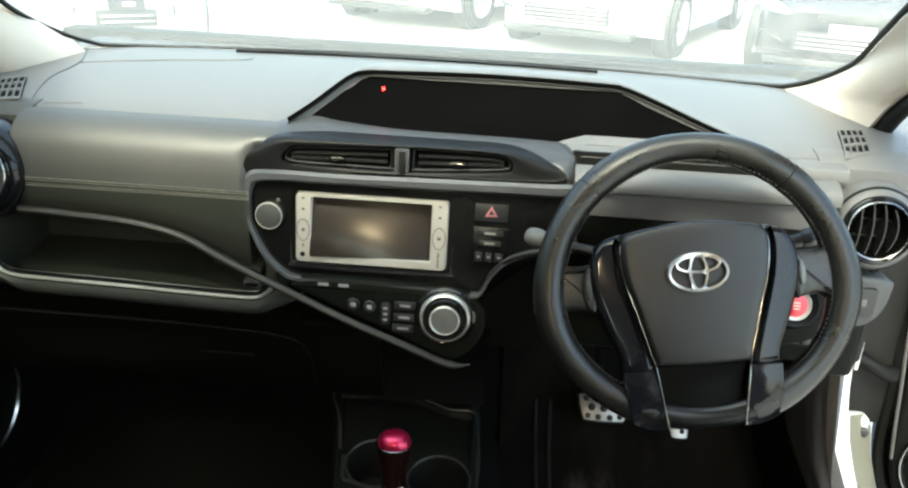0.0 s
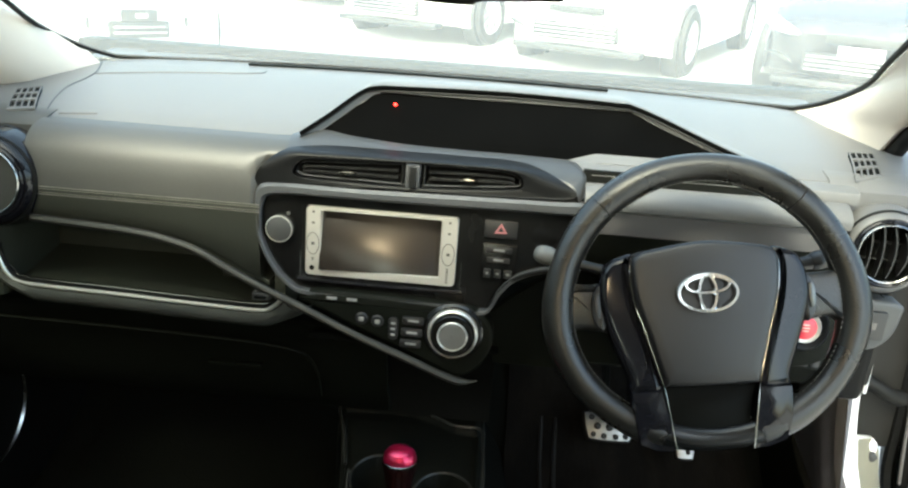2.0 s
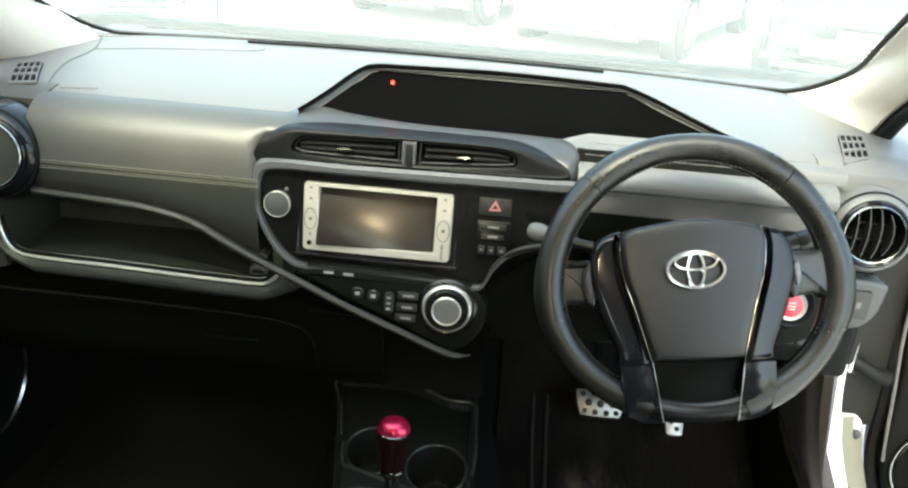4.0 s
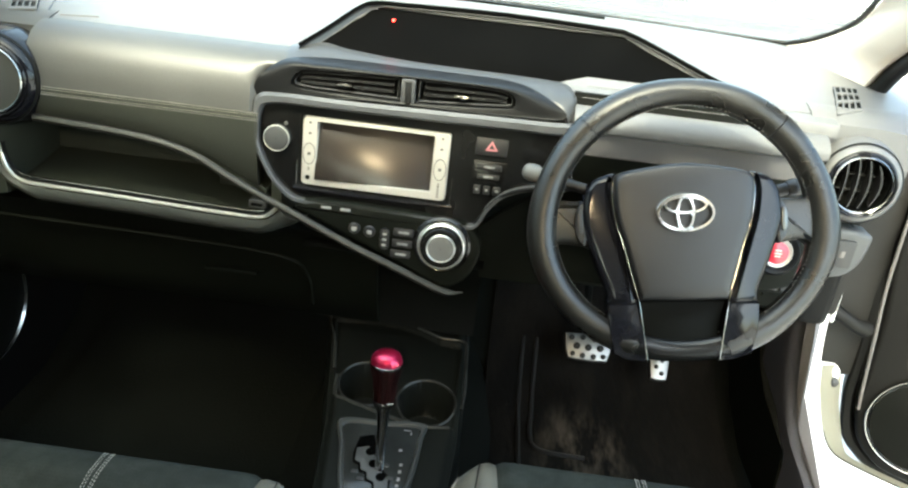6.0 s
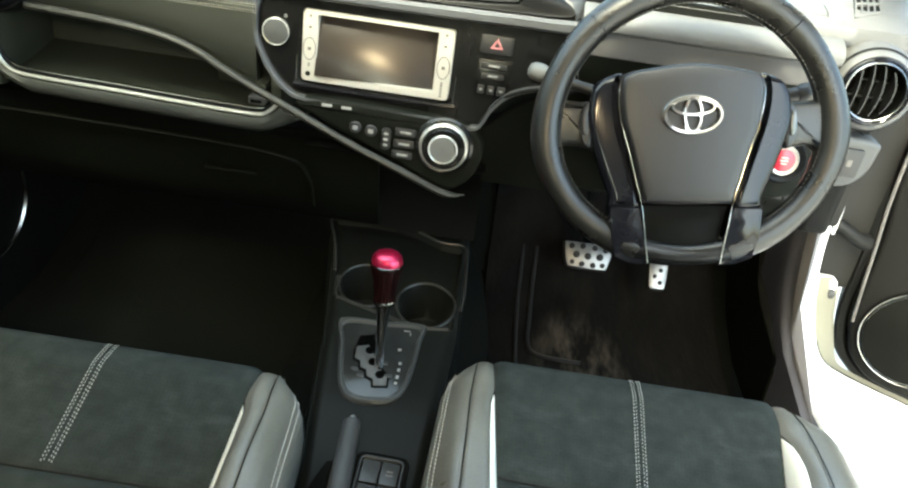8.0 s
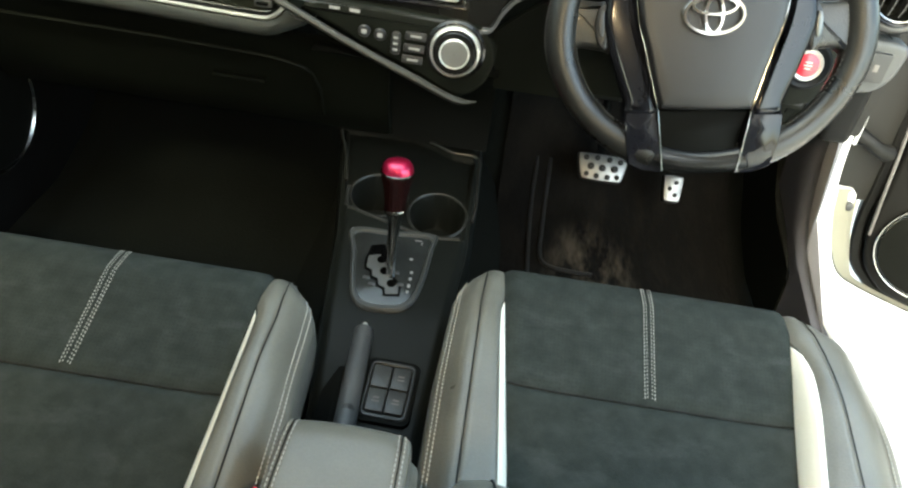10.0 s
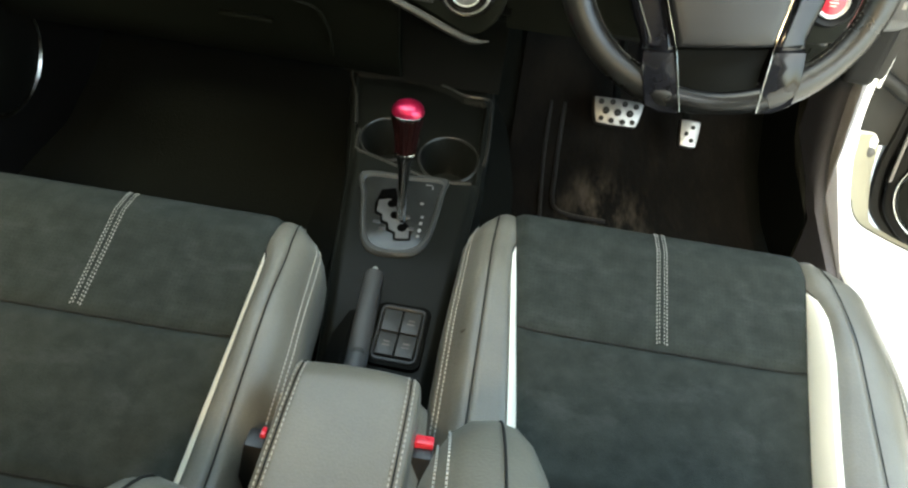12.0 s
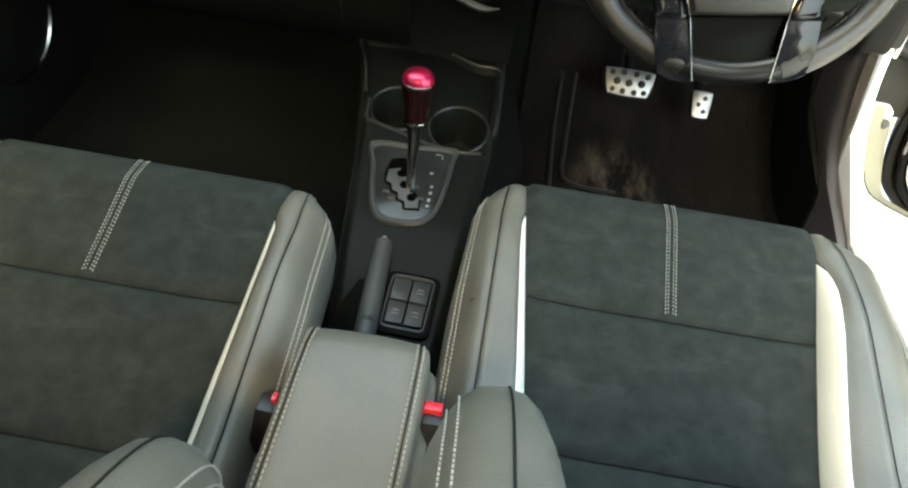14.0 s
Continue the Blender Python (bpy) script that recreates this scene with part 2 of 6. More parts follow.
PILLAR = material("beige_pillar_trim", (0.56, 0.50, 0.43), 0.7, vary=0.06, size=0.2, fine=0.0015, bump=0.2)
LINER = material("headlining_cloth", (0.42, 0.39, 0.34), 0.9, vary=0.06, size=0.2, fine=0.002, bump=0.3)
DOORTRIM = material("door_trim_plastic", (0.0068, 0.0067, 0.0064), 0.55, vary=0.15, size=0.2, fine=0.0016, bump=0.25, spec=0.1)
SEAL = material("rubber_seal", (0.006, 0.006, 0.0057), 0.55, vary=0.2, size=0.1, fine=0.002, bump=0.1, spec=0.18)
GLASS = glass_material("hazy_windscreen_glass", (0.97, 0.99, 0.97), 0.07)
SIDEDIM = glass_material("light_dimming_side_glass", (0.33, 0.345, 0.33))
DIMGLASS = glass_material("light_limiting_glass", (0.22, 0.22, 0.21))
GROUND = material("pale_paving", (0.46, 0.45, 0.42), 0.8, vary=0.12, size=1.5, fine=0.04, bump=0.4)
TYRE = material("tyre_rubber", (0.03, 0.03, 0.03), 0.8, vary=0.2, size=0.1, fine=0.004, bump=0.2)
RIM = material("alloy_rim", (0.6, 0.6, 0.6), 0.3, 0.8, vary=0.06, size=0.1, fine=0.002, bump=0.05)
CARGLASS = material("dark_car_glass", (0.05, 0.055, 0.06), 0.06, vary=0.1, size=0.5, fine=0.01, bump=0.0, coat=1.0)
LAMPGLASS = material("headlamp_lens", (0.55, 0.56, 0.57), 0.15, vary=0.2, size=0.05, fine=0.004, bump=0.1, coat=0.6)
CARWHITE = material("parked_car_white", (0.75, 0.75, 0.74), 0.25, vary=0.03, size=0.6, fine=0.003, bump=0.0, coat=0.6)
CARSILVER = material("parked_car_grey", (0.06, 0.06, 0.065), 0.25, 0.4, vary=0.05, size=0.6, fine=0.003, bump=0.0, coat=0.6)
WIPER = material("matt_wiper_rubber", (0.02, 0.02, 0.02), 0.95, vary=0.15, size=0.1, fine=0.002, bump=0.1, spec=0.02)
TRIMBLACK = material("car_black_trim", (0.03, 0.03, 0.03), 0.5, vary=0.15, size=0.1, fine=0.002, bump=0.1)


# ---------------------------------------------------------------- building helpers
def root_of(ob):
    while ob.parent:
        ob = ob.parent
    return ob


def finish(bm, sharp=38):
    bmesh.ops.remove_doubles(bm, verts=bm.verts, dist=1e-6)
    bmesh.ops.recalc_face_normals(bm, faces=bm.faces)
    for f in bm.faces:
        f.smooth = True
    lim = radians(sharp)
    for e in bm.edges:
        if len(e.link_faces) == 2 and e.calc_face_angle(0) > lim:
            e.smooth = False


def part(name, bm, mat, parent=None, label="", sharp=38):
    """Links a bmesh, in world metres, as one mesh object under its thing or part."""
    finish(bm, sharp)
    if parent is not None:
        bmesh.ops.translate(bm, verts=bm.verts, vec=-root_of(parent).location)
    me = bpy.data.meshes.new(name)
    bm.to_mesh(me)
    bm.free()
    me.materials.append(mat)
    ob = new(name, me)
    ob.parent = parent
    if label:
        ob["label"] = label
    return ob


def thing(name, at, label, category, group="", kind=""):
    ob = new(name)
    ob.empty_display_size = 0.05
    ob.location = at
    return tagged(ob, label, category, group, kind)


def curve_pts(pts, n=6, closed=False):
    """A smooth curve through points of any dimension."""
    P = [np.array(p, float) for p in pts]
    m = len(P)
    out = []
    for i in range(m if closed else m - 1):
        a = P[(i - 1) % m] if closed or i > 0 else 2 * P[0] - P[1]
        b, c = P[i], P[(i + 1) % m]
        d = P[(i + 2) % m] if closed or i + 2 < m else 2 * P[-1] - P[-2]
        for k in range(n):
            t = k / n
            out.append(0.5 * (2 * b + (c - a) * t + (2 * a - 5 * b + 4 * c - d) * t * t + (3 * b - a - 3 * c + d) * t ** 3))
    if not closed:
        out.append(P[-1])
    return [tuple(float(v) for v in p) for p in out]


def loft(rings, closed=True, caps=True, bm=None):
    bm = bm or bmesh.new()
    vs = [[bm.verts.new(p) for p in r] for r in rings]
    n = len(vs[0])
    for a, b in zip(vs, vs[1:]):
        for i in range(n if closed else n - 1):
            j = (i + 1) % n
            bm.faces.new((a[i], a[j], b[j], b[i]))
    if caps and closed:
        bm.faces.new(vs[0][::-1])
        bm.faces.new(vs[-1])
    return bm


def sheet(rows, thick, way=(0, 0, -1), bm=None):
    """A surface given by rows of points, with a thickness along way."""
    w = Vector(way) * thick
    rings = [[Vector(p) for p in r] + [Vector(p) + w for p in reversed(r)] for r in rows]
    return loft(rings, True, True, bm)


def tube(path, r, n=8, closed=False, flat=1.0, up=(0, 0, 1), bm=None):
    P = [Vector(p) for p in path]
    m = len(P)
    rings = []
    for i, p in enumerate(P):
        a = P[(i - 1) % m] if closed else P[max(i - 1, 0)]
        b = P[(i + 1) % m] if closed else P[min(i + 1, m - 1)]
        t = (b - a).normalized()
        s = t.cross(Vector(up))
        s = s.normalized() if s.length > 1e-4 else t.orthogonal().normalized()
        u = s.cross(t).normalized()
        rr = r(i / max(1, m - 1)) if callable(r) else r
        rings.append([p + s * rr * math.cos(k * math.tau / n) + u * rr * flat * math.sin(k * math.tau / n) for k in range(n)])
    if closed:
        rings.append(rings[0])
        return loft(rings, True, False, bm)
    return loft(rings, True, True, bm)


def lathe(profile, n=32, m=Matrix.Identity(4), bm=None):
    """Turns (radius, height) round the z axis of m."""
    rings = []
    for r, h in profile:
        rings.append([m @ Vector((max(r, 1e-4) * math.cos(k * math.tau / n), max(r, 1e-4) * math.sin(k * math.tau / n), h)) for k in range(n)])
    return loft(rings, True, False, bm)


def block(c, s, bevel=0.002, seg=2, m=Matrix.Identity(4), bm=None):
    own = bmesh.new()
    bmesh.ops.create_cube(own, size=1)
    bmesh.ops.scale(own, verts=own.verts, vec=s)
    if bevel:
        bmesh.ops.bevel(own, geom=own.edges[:], offset=min(bevel, min(s) * 0.45), segments=seg, affect="EDGES", profile=0.6)
    bmesh.ops.transform(own, verts=own.verts, matrix=m @ Matrix.Translation(c))
    return merge(own, bm)


def merge(own, bm):
    if bm is None:
        return own
    me = bpy.data.meshes.new("tmp")
    own.to_mesh(me)
    own.free()
    bm.from_mesh(me)
    bpy.data.meshes.remove(me)
    return bm


def facing(y0, lean=0.0, z0=0.62):
    """Maps (x, z, depth towards the rear) on to an upright, leaning face at y0."""
    return lambda u, v, d: Vector((u, y0 + lean * (v - z0) - d, v))


def plate(outline, where, d0, d1, bevel=0.0015, bm=None, seg=2):
    """A flat piece with that outline, from depth d0 to d1, its front edge rounded."""
    n = len(outline)
    cx, cz = sum(p[0] for p in outline) / n, sum(p[1] for p in outline) / n

    def inset(k):
        out = []
        for i in range(n):
            a, b, c = (np.array(outline[j % n][:2], float) for j in (i - 1, i, i + 1))
            t = c - a
            t = t / (np.linalg.norm(t) + 1e-9)
            nn = np.array((-t[1], t[0]))
            area = sum(outline[j][0] * outline[(j + 1) % n][1] - outline[(j + 1) % n][0] * outline[j][1] for j in range(n))
            out.append(b + nn * k * (1 if area > 0 else -1))
        return out
    rings = [[where(u, v, d0) for u, v in inset(0)], [where(u, v, d1 - bevel) for u, v in inset(0)]]
    for s in range(1, seg + 1):
        a = s / seg * math.pi / 2
        rings.append([where(u, v, d1 - bevel + bevel * math.sin(a)) for u, v in inset(bevel * (1 - math.cos(a)))])
    return loft(rings, True, True, bm)


def ring_plate(outer, inner, where, d0, d1, bevel=0.0012, bm=None):
    """A flat frame between two outlines that have the same number of points."""
    rings = []
    for o, dd, k in ((outer, d0, 0), (outer, d1 - bevel, 0), (outer, d1, 1), (inner, d1, 1), (inner, d1 - bevel, 0), (inner, d0, 0)):
        other = inner if o is outer else outer
        rr = []
        for p, q in zip(o, other):
            v = np.array(q[:2], float) - np.array(p[:2], float)
            v = v / (np.linalg.norm(v) + 1e-9) * bevel * k
            rr.append(where(p[0] + v[0], p[1] + v[1], dd))
        rings.append(rr)
    rings.append(rings[0])
    return loft(rings, True, False, bm)


def inset(outline, k):
    """The outline moved inwards by k."""
    n = len(outline)
    area = sum(outline[j][0] * outline[(j + 1) % n][1] - outline[(j + 1) % n][0] * outline[j][1] for j in range(n))
    out = []
    for i in range(n):
        a, b, c = (np.array(outline[j % n][:2], float) for j in (i - 1, i, i + 1))
        t = (c - a) / (np.linalg.norm(c - a) + 1e-9)
        out.append(tuple(b + np.array((-t[1], t[0])) * k * (1 if area > 0 else -1)))
    return out


def rounded(x0, z0, x1, z1, r, n=5):
    """A rounded rectangle's outline."""
    pts = []
    for cx, cz, a in ((x1 - r, z1 - r, 0), (x0 + r, z1 - r, 90), (x0 + r, z0 + r, 180), (x1 - r, z0 + r, 270)):
        for k in range(n + 1):
            t = radians(a + 90 * k / n)
            pts.append((cx + r * math.cos(t), cz + r * math.sin(t)))
    return pts


def resample(path, step):
    P = [Vector(p) for p in path]
    out, acc = [P[0]], 0.0
    for a, b in zip(P, P[1:]):
        L = (b - a).length
        while acc + L >= step:
            t = (step - acc) / L
            a = a.lerp(b, t)
            out.append(a.copy())
            L = (b - a).length
            acc = 0.0
        acc += L
    return out


def thread(path, step=0.006, share=0.62, r=0.0007, bm=None):
    """Stitches of even pitch along a curve."""
    bm = bm or bmesh.new()
    P = resample(path, step)
    for a, b in zip(P, P[1:]):
        q1 = a.lerp(b, share)
        t = (b - a).normalized()
        side = t.orthogonal().normalized()
        up = t.cross(side)
        vs = [bm.verts.new(q + (side * math.cos(k * math.tau / 4) + up * math.sin(k * math.tau / 4)) * r) for q in (a, q1) for k in range(4)]
        for k in range(4):
            j = (k + 1) % 4
            bm.faces.new((vs[k], vs[j], vs[4 + j], vs[4 + k]))
        bm.faces.new(vs[3::-1])
        bm.faces.new(vs[4:])
    return bm


def smoothstep(a, b, x):
    t = max(0.0, min(1.0, (x - a) / (b - a)))
    return t * t * (3 - 2 * t)

# ---------------------------------------------------------------- outside: ground, parked cars
def ground_z(y):
    return -0.30 + 0.042 * max(0.0, min(y, 30.0))


bm = bmesh.new()
ys = [-600, -60, -10, 0, 3, 6, 9, 12, 16, 22, 30, 60, 700]
xs_g = [-700, -60, -20, -10, -5, 0, 5, 10, 20, 60, 700]
grid_v = [[bm.verts.new((x, y, ground_z(y))) for x in xs_g] for y in ys]
for a, b in zip(grid_v, grid_v[1:]):
    for i in range(len(xs_g) - 1):
        bm.faces.new((a[i], a[i + 1], b[i + 1], b[i]))
ground = part("ground", bm, GROUND, None)
tagged(ground, "pale sunlit paved parking ground", "ground", kind="structure")


def parked_car(name, paint, label, at, turn, small=False):
    """A saloon whose nose points to local -y; the origin lies on the ground under its middle."""
    car = thing(name, (0, 0, 0), label, "car", "parked cars")
    prof = [(-2.20, 0.36, 0.62, 0.60), (-2.12, 0.24, 0.70, 0.74), (-1.95, 0.20, 0.78, 0.81), (-1.5, 0.20, 0.87, 0.85), (-1.0, 0.20, 0.93, 0.86), (-0.75, 0.20, 0.97, 0.86),
            (0.0, 0.20, 0.97, 0.86), (1.1, 0.20, 0.97, 0.86), (1.7, 0.22, 0.95, 0.83), (2.1, 0.26, 0.90, 0.78), (2.2, 0.40, 0.80, 0.66)]
    rings = []
    for y, z0, z1, w in prof:
        ring = []
        for cx, cz, e in ((-1, 0, 0.0), (-1, 0.12, -0.03), (-1, 0.5, 0.0), (-0.97, 0.8, 0.0), (-0.8, 0.97, 0.0), (-0.4, 1.0, 0.0), (0.4, 1.0, 0.0), (0.8, 0.97, 0.0), (0.97, 0.8, 0.0),
                          (1, 0.5, 0.0), (1, 0.12, 0.03), (1, 0, 0.0)):
            ring.append((cx * w, y + 0.16 * (abs(cx) ** 2) * (1 if y < 0 else -1) * (1 if abs(y) > 1.9 else 0), z0 + (z1 - z0) * cz))
        rings.append(ring)
    body = part("body", loft(rings), paint, car, "", 50)
    cab = []
    for z, y0, y1, w in ((0.93, -1.0, 1.75, 0.80), (1.15, -0.45, 1.45, 0.72), (1.38, 0.0, 1.0, 0.60), (1.44, 0.2, 0.85, 0.50)):
        cab.append([(-w, y0 + 0.12, z), (-w * 0.5, y0, z), (w * 0.5, y0, z), (w, y0 + 0.12, z), (w, y1, z), (-w, y1, z)])
    part("roof", loft(cab), paint, car, "", 50)
    part("windscreen", sheet([[(-0.70, -0.89, 0.97), (0, -1.0, 0.97), (0.70, -0.89, 0.97)], [(-0.56, 0.02, 1.36), (0, -0.05, 1.37), (0.56, 0.02, 1.36)]], 0.012, (0, -0.5, 1)), CARGLASS, car, "dark windscreen")
    for s in (-1, 1):
        part("side_window", sheet([[(s * 0.812, -0.72, 0.97), (s * 0.812, 0.2, 0.97), (s * 0.812, 1.2, 0.97)], [(s * 0.65, 0.05, 1.34), (s * 0.65, 0.4, 1.36), (s * 0.65, 0.95, 1.34)]], 0.01, (s, 0, 0.3)), CARGLASS, car)
        lamp = curve_pts([(s * 0.48, -2.135, 0.60), (s * 0.62, -2.10, 0.69), (s * 0.78, -1.95, 0.74), (s * 0.80, -1.93, 0.66), (s * 0.66, -2.07, 0.60)], 3, True)
        bmh = loft([[Vector(p) for p in lamp], [Vector(p) + Vector((0, -0.035, 0.01)) for p in lamp]])
        part("headlamp", bmh, LAMPGLASS, car, "clear headlamp")
        if small:
            part("fog_recess", block((s * 0.37, -2.185, 0.45), (0.022, 0.03, 0.08), 0.006), TRIMBLACK, car, "small upright fog lamp slot")
            part("mirror", block((s * 0.93, -0.62, 1.0), (0.2, 0.12, 0.13), 0.04), paint, car)
            continue
        leaf = curve_pts([(s * 0.50, -2.185, 0.375), (s * 0.58, -2.165, 0.415), (s * 0.68, -2.125, 0.440), (s * 0.77, -2.06, 0.452)], 4)
        part("fog_recess", tube(leaf, lambda t: 0.006 + 0.018 * math.sin(math.pi * min(1.0, t * 1.1)), 8, flat=0.8), TRIMBLACK, car, "slim dark fog lamp recess")
        part("mirror", block((s * 0.93, -0.62, 1.0), (0.2, 0.12, 0.13), 0.04), paint, car)
    gw = 0.46 if small else 0.86
    grille = part("grille", block((0, -2.19, 0.40), (gw, 0.05, 0.13 if small else 0.16), 0.03), TRIMBLACK, car, "slatted lower grille")
    for k in range(2 if small else 4):
        part("grille_bar", block((0, -2.222, (0.38 + 0.042 * k) if small else (0.345 + 0.036 * k)), (gw - 0.06, 0.012, 0.010), 0.003, 1), RIM, grille)
    if small:
        part("plate_holder", block((0, -2.205, 0.505), (0.27, 0.03, 0.085), 0.008), TRIMBLACK, car, "dark number plate holder")
        part("plate", block((0.01, -2.222, 0.505), (0.09, 0.012, 0.030), 0.004), LAMPGLASS, car, "pale badge on the holder")
    else:
        part("upper_grille", block((0, -2.20, 0.60), (0.55, 0.04, 0.07), 0.02), TRIMBLACK, car)
        part("plate", block((0, -2.225, 0.50), (0.34, 0.012, 0.10), 0.004), LAMPGLASS, car, "blank pale number plate")
    part("bumper_lip", block((0, -2.12, 0.23), (1.30, 0.16, 0.06), 0.02), paint if small else TRIMBLACK, car)
    for x in (-0.78, 0.78):
        for y in (-1.40, 1.25):
            s = 1 if x > 0 else -1
            m = Matrix.Translation((x + 0.02 * s, y, 0.315)) @ pose(0, 0, 0, 0, 90 * s)
            arch = part("wheel_arch", lathe([(0.36, -0.10), (0.36, 0.055), (0.02, 0.056)], 28, m), TRIMBLACK, car)
            w = part("wheel", lathe([(0.20, -0.09), (0.30, -0.10), (0.315, -0.06), (0.315, 0.06), (0.30, 0.095), (0.215, 0.10), (0.20, 0.08)], 36, m), TYRE, car, "black tyre")
            part("rim", lathe([(0.215, 0.05), (0.21, 0.088), (0.195, 0.092), (0.185, 0.075), (0.18, 0.062), (0.02, 0.062)], 32, m), RIM, w, "alloy rim")
            for k in range(10):
                part("spoke", block((0, 0.105, 0.082), (0.028, 0.17, 0.022), 0.006, 1, m @ pose(0, 0, 0, 0, 0, 36 * k)), RIM, w)
            part("hub_cap", lathe([(0.05, 0.07), (0.045, 0.098), (0.001, 0.1)], 20, m), RIM, w)
    car.matrix_basis = pose(at[0], at[1], ground_z(at[1]), 2.4, 0, turn)
    return car


first = parked_car("parked_car", CARWHITE, "white parked saloon car facing the windscreen", (1.75, 9.5), -27)
for at, turn in (((-0.22, 10.6), -27), ((-1.9, 13.5), -27)):
    copy_thing(first, pose(at[0], at[1], ground_z(at[1]), 2.4, 0, turn))
parked_car("parked_car", CARWHITE, "white parked small car with a narrow dark grille", (-4.24, 7.4), 46, True)
parked_car("parked_car", CARSILVER, "grey parked saloon car beside the white one", (3.95, 8.5), -27)

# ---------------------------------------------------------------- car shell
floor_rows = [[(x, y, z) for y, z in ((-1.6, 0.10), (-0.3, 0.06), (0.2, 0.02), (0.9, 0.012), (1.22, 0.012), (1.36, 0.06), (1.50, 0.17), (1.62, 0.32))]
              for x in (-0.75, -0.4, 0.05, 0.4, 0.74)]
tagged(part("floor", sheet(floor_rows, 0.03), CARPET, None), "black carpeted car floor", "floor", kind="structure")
tagged(part("bulkhead", block((0.05, 1.66, 0.35), (1.60, 0.06, 0.86), 0.01), LOWER, None), "black bulkhead behind the dashboard", "bulkhead", kind="structure")

roof_rows = [[(x, y, 1.235 + dz - 0.10 * ((x - 0.05) / 0.65) ** 4 * 0.5) for y, dz in ((0.52, -0.04), (0.3, 0.0), (-0.4, 0.02), (-1.2, -0.03), (-1.55, -0.10))] for x in np.linspace(-0.60, 0.70, 9)]
tagged(part("ceiling", sheet(roof_rows, 0.03, (0, 0, 1)), LINER, None), "pale cloth headlining of the car", "headlining", kind="structure")

# windscreen: a curved pane from the dash to the roof, with its dark edge band
def ws_pt(u, v):
    """u from -1 to 1 across, v from 0 at the base to 1 at the roof."""
    half = 0.645 - 0.06 * v
    x = 0.035 + u * half
    y = 1.555 - 0.115 * u * u - v * 1.05
    z = 0.772 + v * 0.425
    return (x, y, z)


ws = tagged(new("window_1"), "large raked windscreen with a dark edge band", "windscreen", kind="structure")
pane = part("pane", sheet([[ws_pt(u, v) for u in np.linspace(-1.08, 1.08, 24)] for v in np.linspace(-0.02, 1, 12)], 0.004, (0, 0.4, 0.9)), GLASS, ws)
pane.visible_shadow = False


def ws_edge(t):
    pts = []
    for u, v in ((-0.80, 1.0), (-0.90, 0.6), (-0.975, 0.30), (-1.005, 0.17), (-0.99, 0.075), (-0.955, 0.02), (-0.90, 0.004), (-0.6, 0.0), (0, 0.0), (0.6, 0.0), (0.91, 0.004), (0.965, 0.02),
                 (1.0, 0.075), (1.015, 0.17), (0.98, 0.30), (0.9, 0.6), (0.80, 1.0)):
        pts.append(ws_pt(u, v))
    return curve_pts(pts, 5)


part("edge_band", tube(ws_edge(0), 0.0045, 8, up=(0, 0.4, 0.9)), SEAL, ws, "thin black glass edge")

# cowl and wiper outside the glass
cowl_rows = [[(x, 1.63 - 0.1 * ((x - 0.035) / 0.65) ** 2 + o, 0.762 + z) for o, z in ((-0.02, 0.0), (0.10, 0.004), (0.16, -0.02), (0.24, -0.08))] for x in np.linspace(-0.66, 0.73, 20)]
tagged(part("scuttle_panel", sheet(cowl_rows, 0.02), TRIMBLACK, None), "grey scuttle panel outside the windscreen", "scuttle panel", kind="structure")
hood_rows = [[(x, y, z + 0.03 - 0.06 * ((x - 0.05) / 0.75) ** 2) for y, z in ((1.74, 0.68), (2.0, 0.67), (2.4, 0.62), (2.65, 0.53))] for x in np.linspace(-0.72, 0.82, 12)]
tagged(part("bonnet", sheet(hood_rows, 0.03), PAINT, None), "white car bonnet beyond the glass", "bonnet", kind="structure")
wiper = thing("wiper", (0.3, 1.66, 0.79), "black wiper resting at the glass base", "wiper")
part("blade", tube([(x, 1.600 - 0.09 * ((x - 0.035) / 0.62) ** 2, 0.779) for x in np.linspace(-0.02, 0.5, 14)], 0.0035, 6), WIPER, wiper)
part("arm", tube([(0.50, 1.655, 0.772), (0.40, 1.625, 0.778), (0.22, 1.605, 0.781)], 0.004, 6), WIPER, wiper)
wiper2 = thing("wiper", (-0.3, 1.66, 0.79), "black wiper resting at the glass base", "wiper")
part("blade", tube([(x, 1.605 - 0.09 * ((x - 0.035) / 0.62) ** 2, 0.779) for x in np.linspace(-0.55, -0.16, 12)], 0.0035, 6), WIPER, wiper2)
part("arm", tube([(-0.10, 1.655, 0.772), (-0.2, 1.63, 0.778), (-0.33, 1.60, 0.781)], 0.004, 6), WIPER, wiper2)


# unseen lamp added in the headlining so that the screen mirrors a warm spot
LAMPLENS = material("lit_lamp_lens", (0.8, 0.75, 0.65), 0.4, vary=0.05, size=0.02, fine=0.002, bump=0.0, emit=((1.0, 0.74, 0.50), 34.0))
glint_lamp = thing("reflection_lamp", (0.12, -0.38, 1.225), "unseen lit lamp added in the pale headlining for the screen's reflection", "ceiling lamp")
part("housing", block((0.12, -0.38, 1.235), (0.15, 0.14, 0.05), 0.012), LINER, glint_lamp)
part("lens", block((0.12, -0.38, 1.209), (0.08, 0.13, 0.008), 0.003), LAMPLENS, glint_lamp, "glowing warm lens")

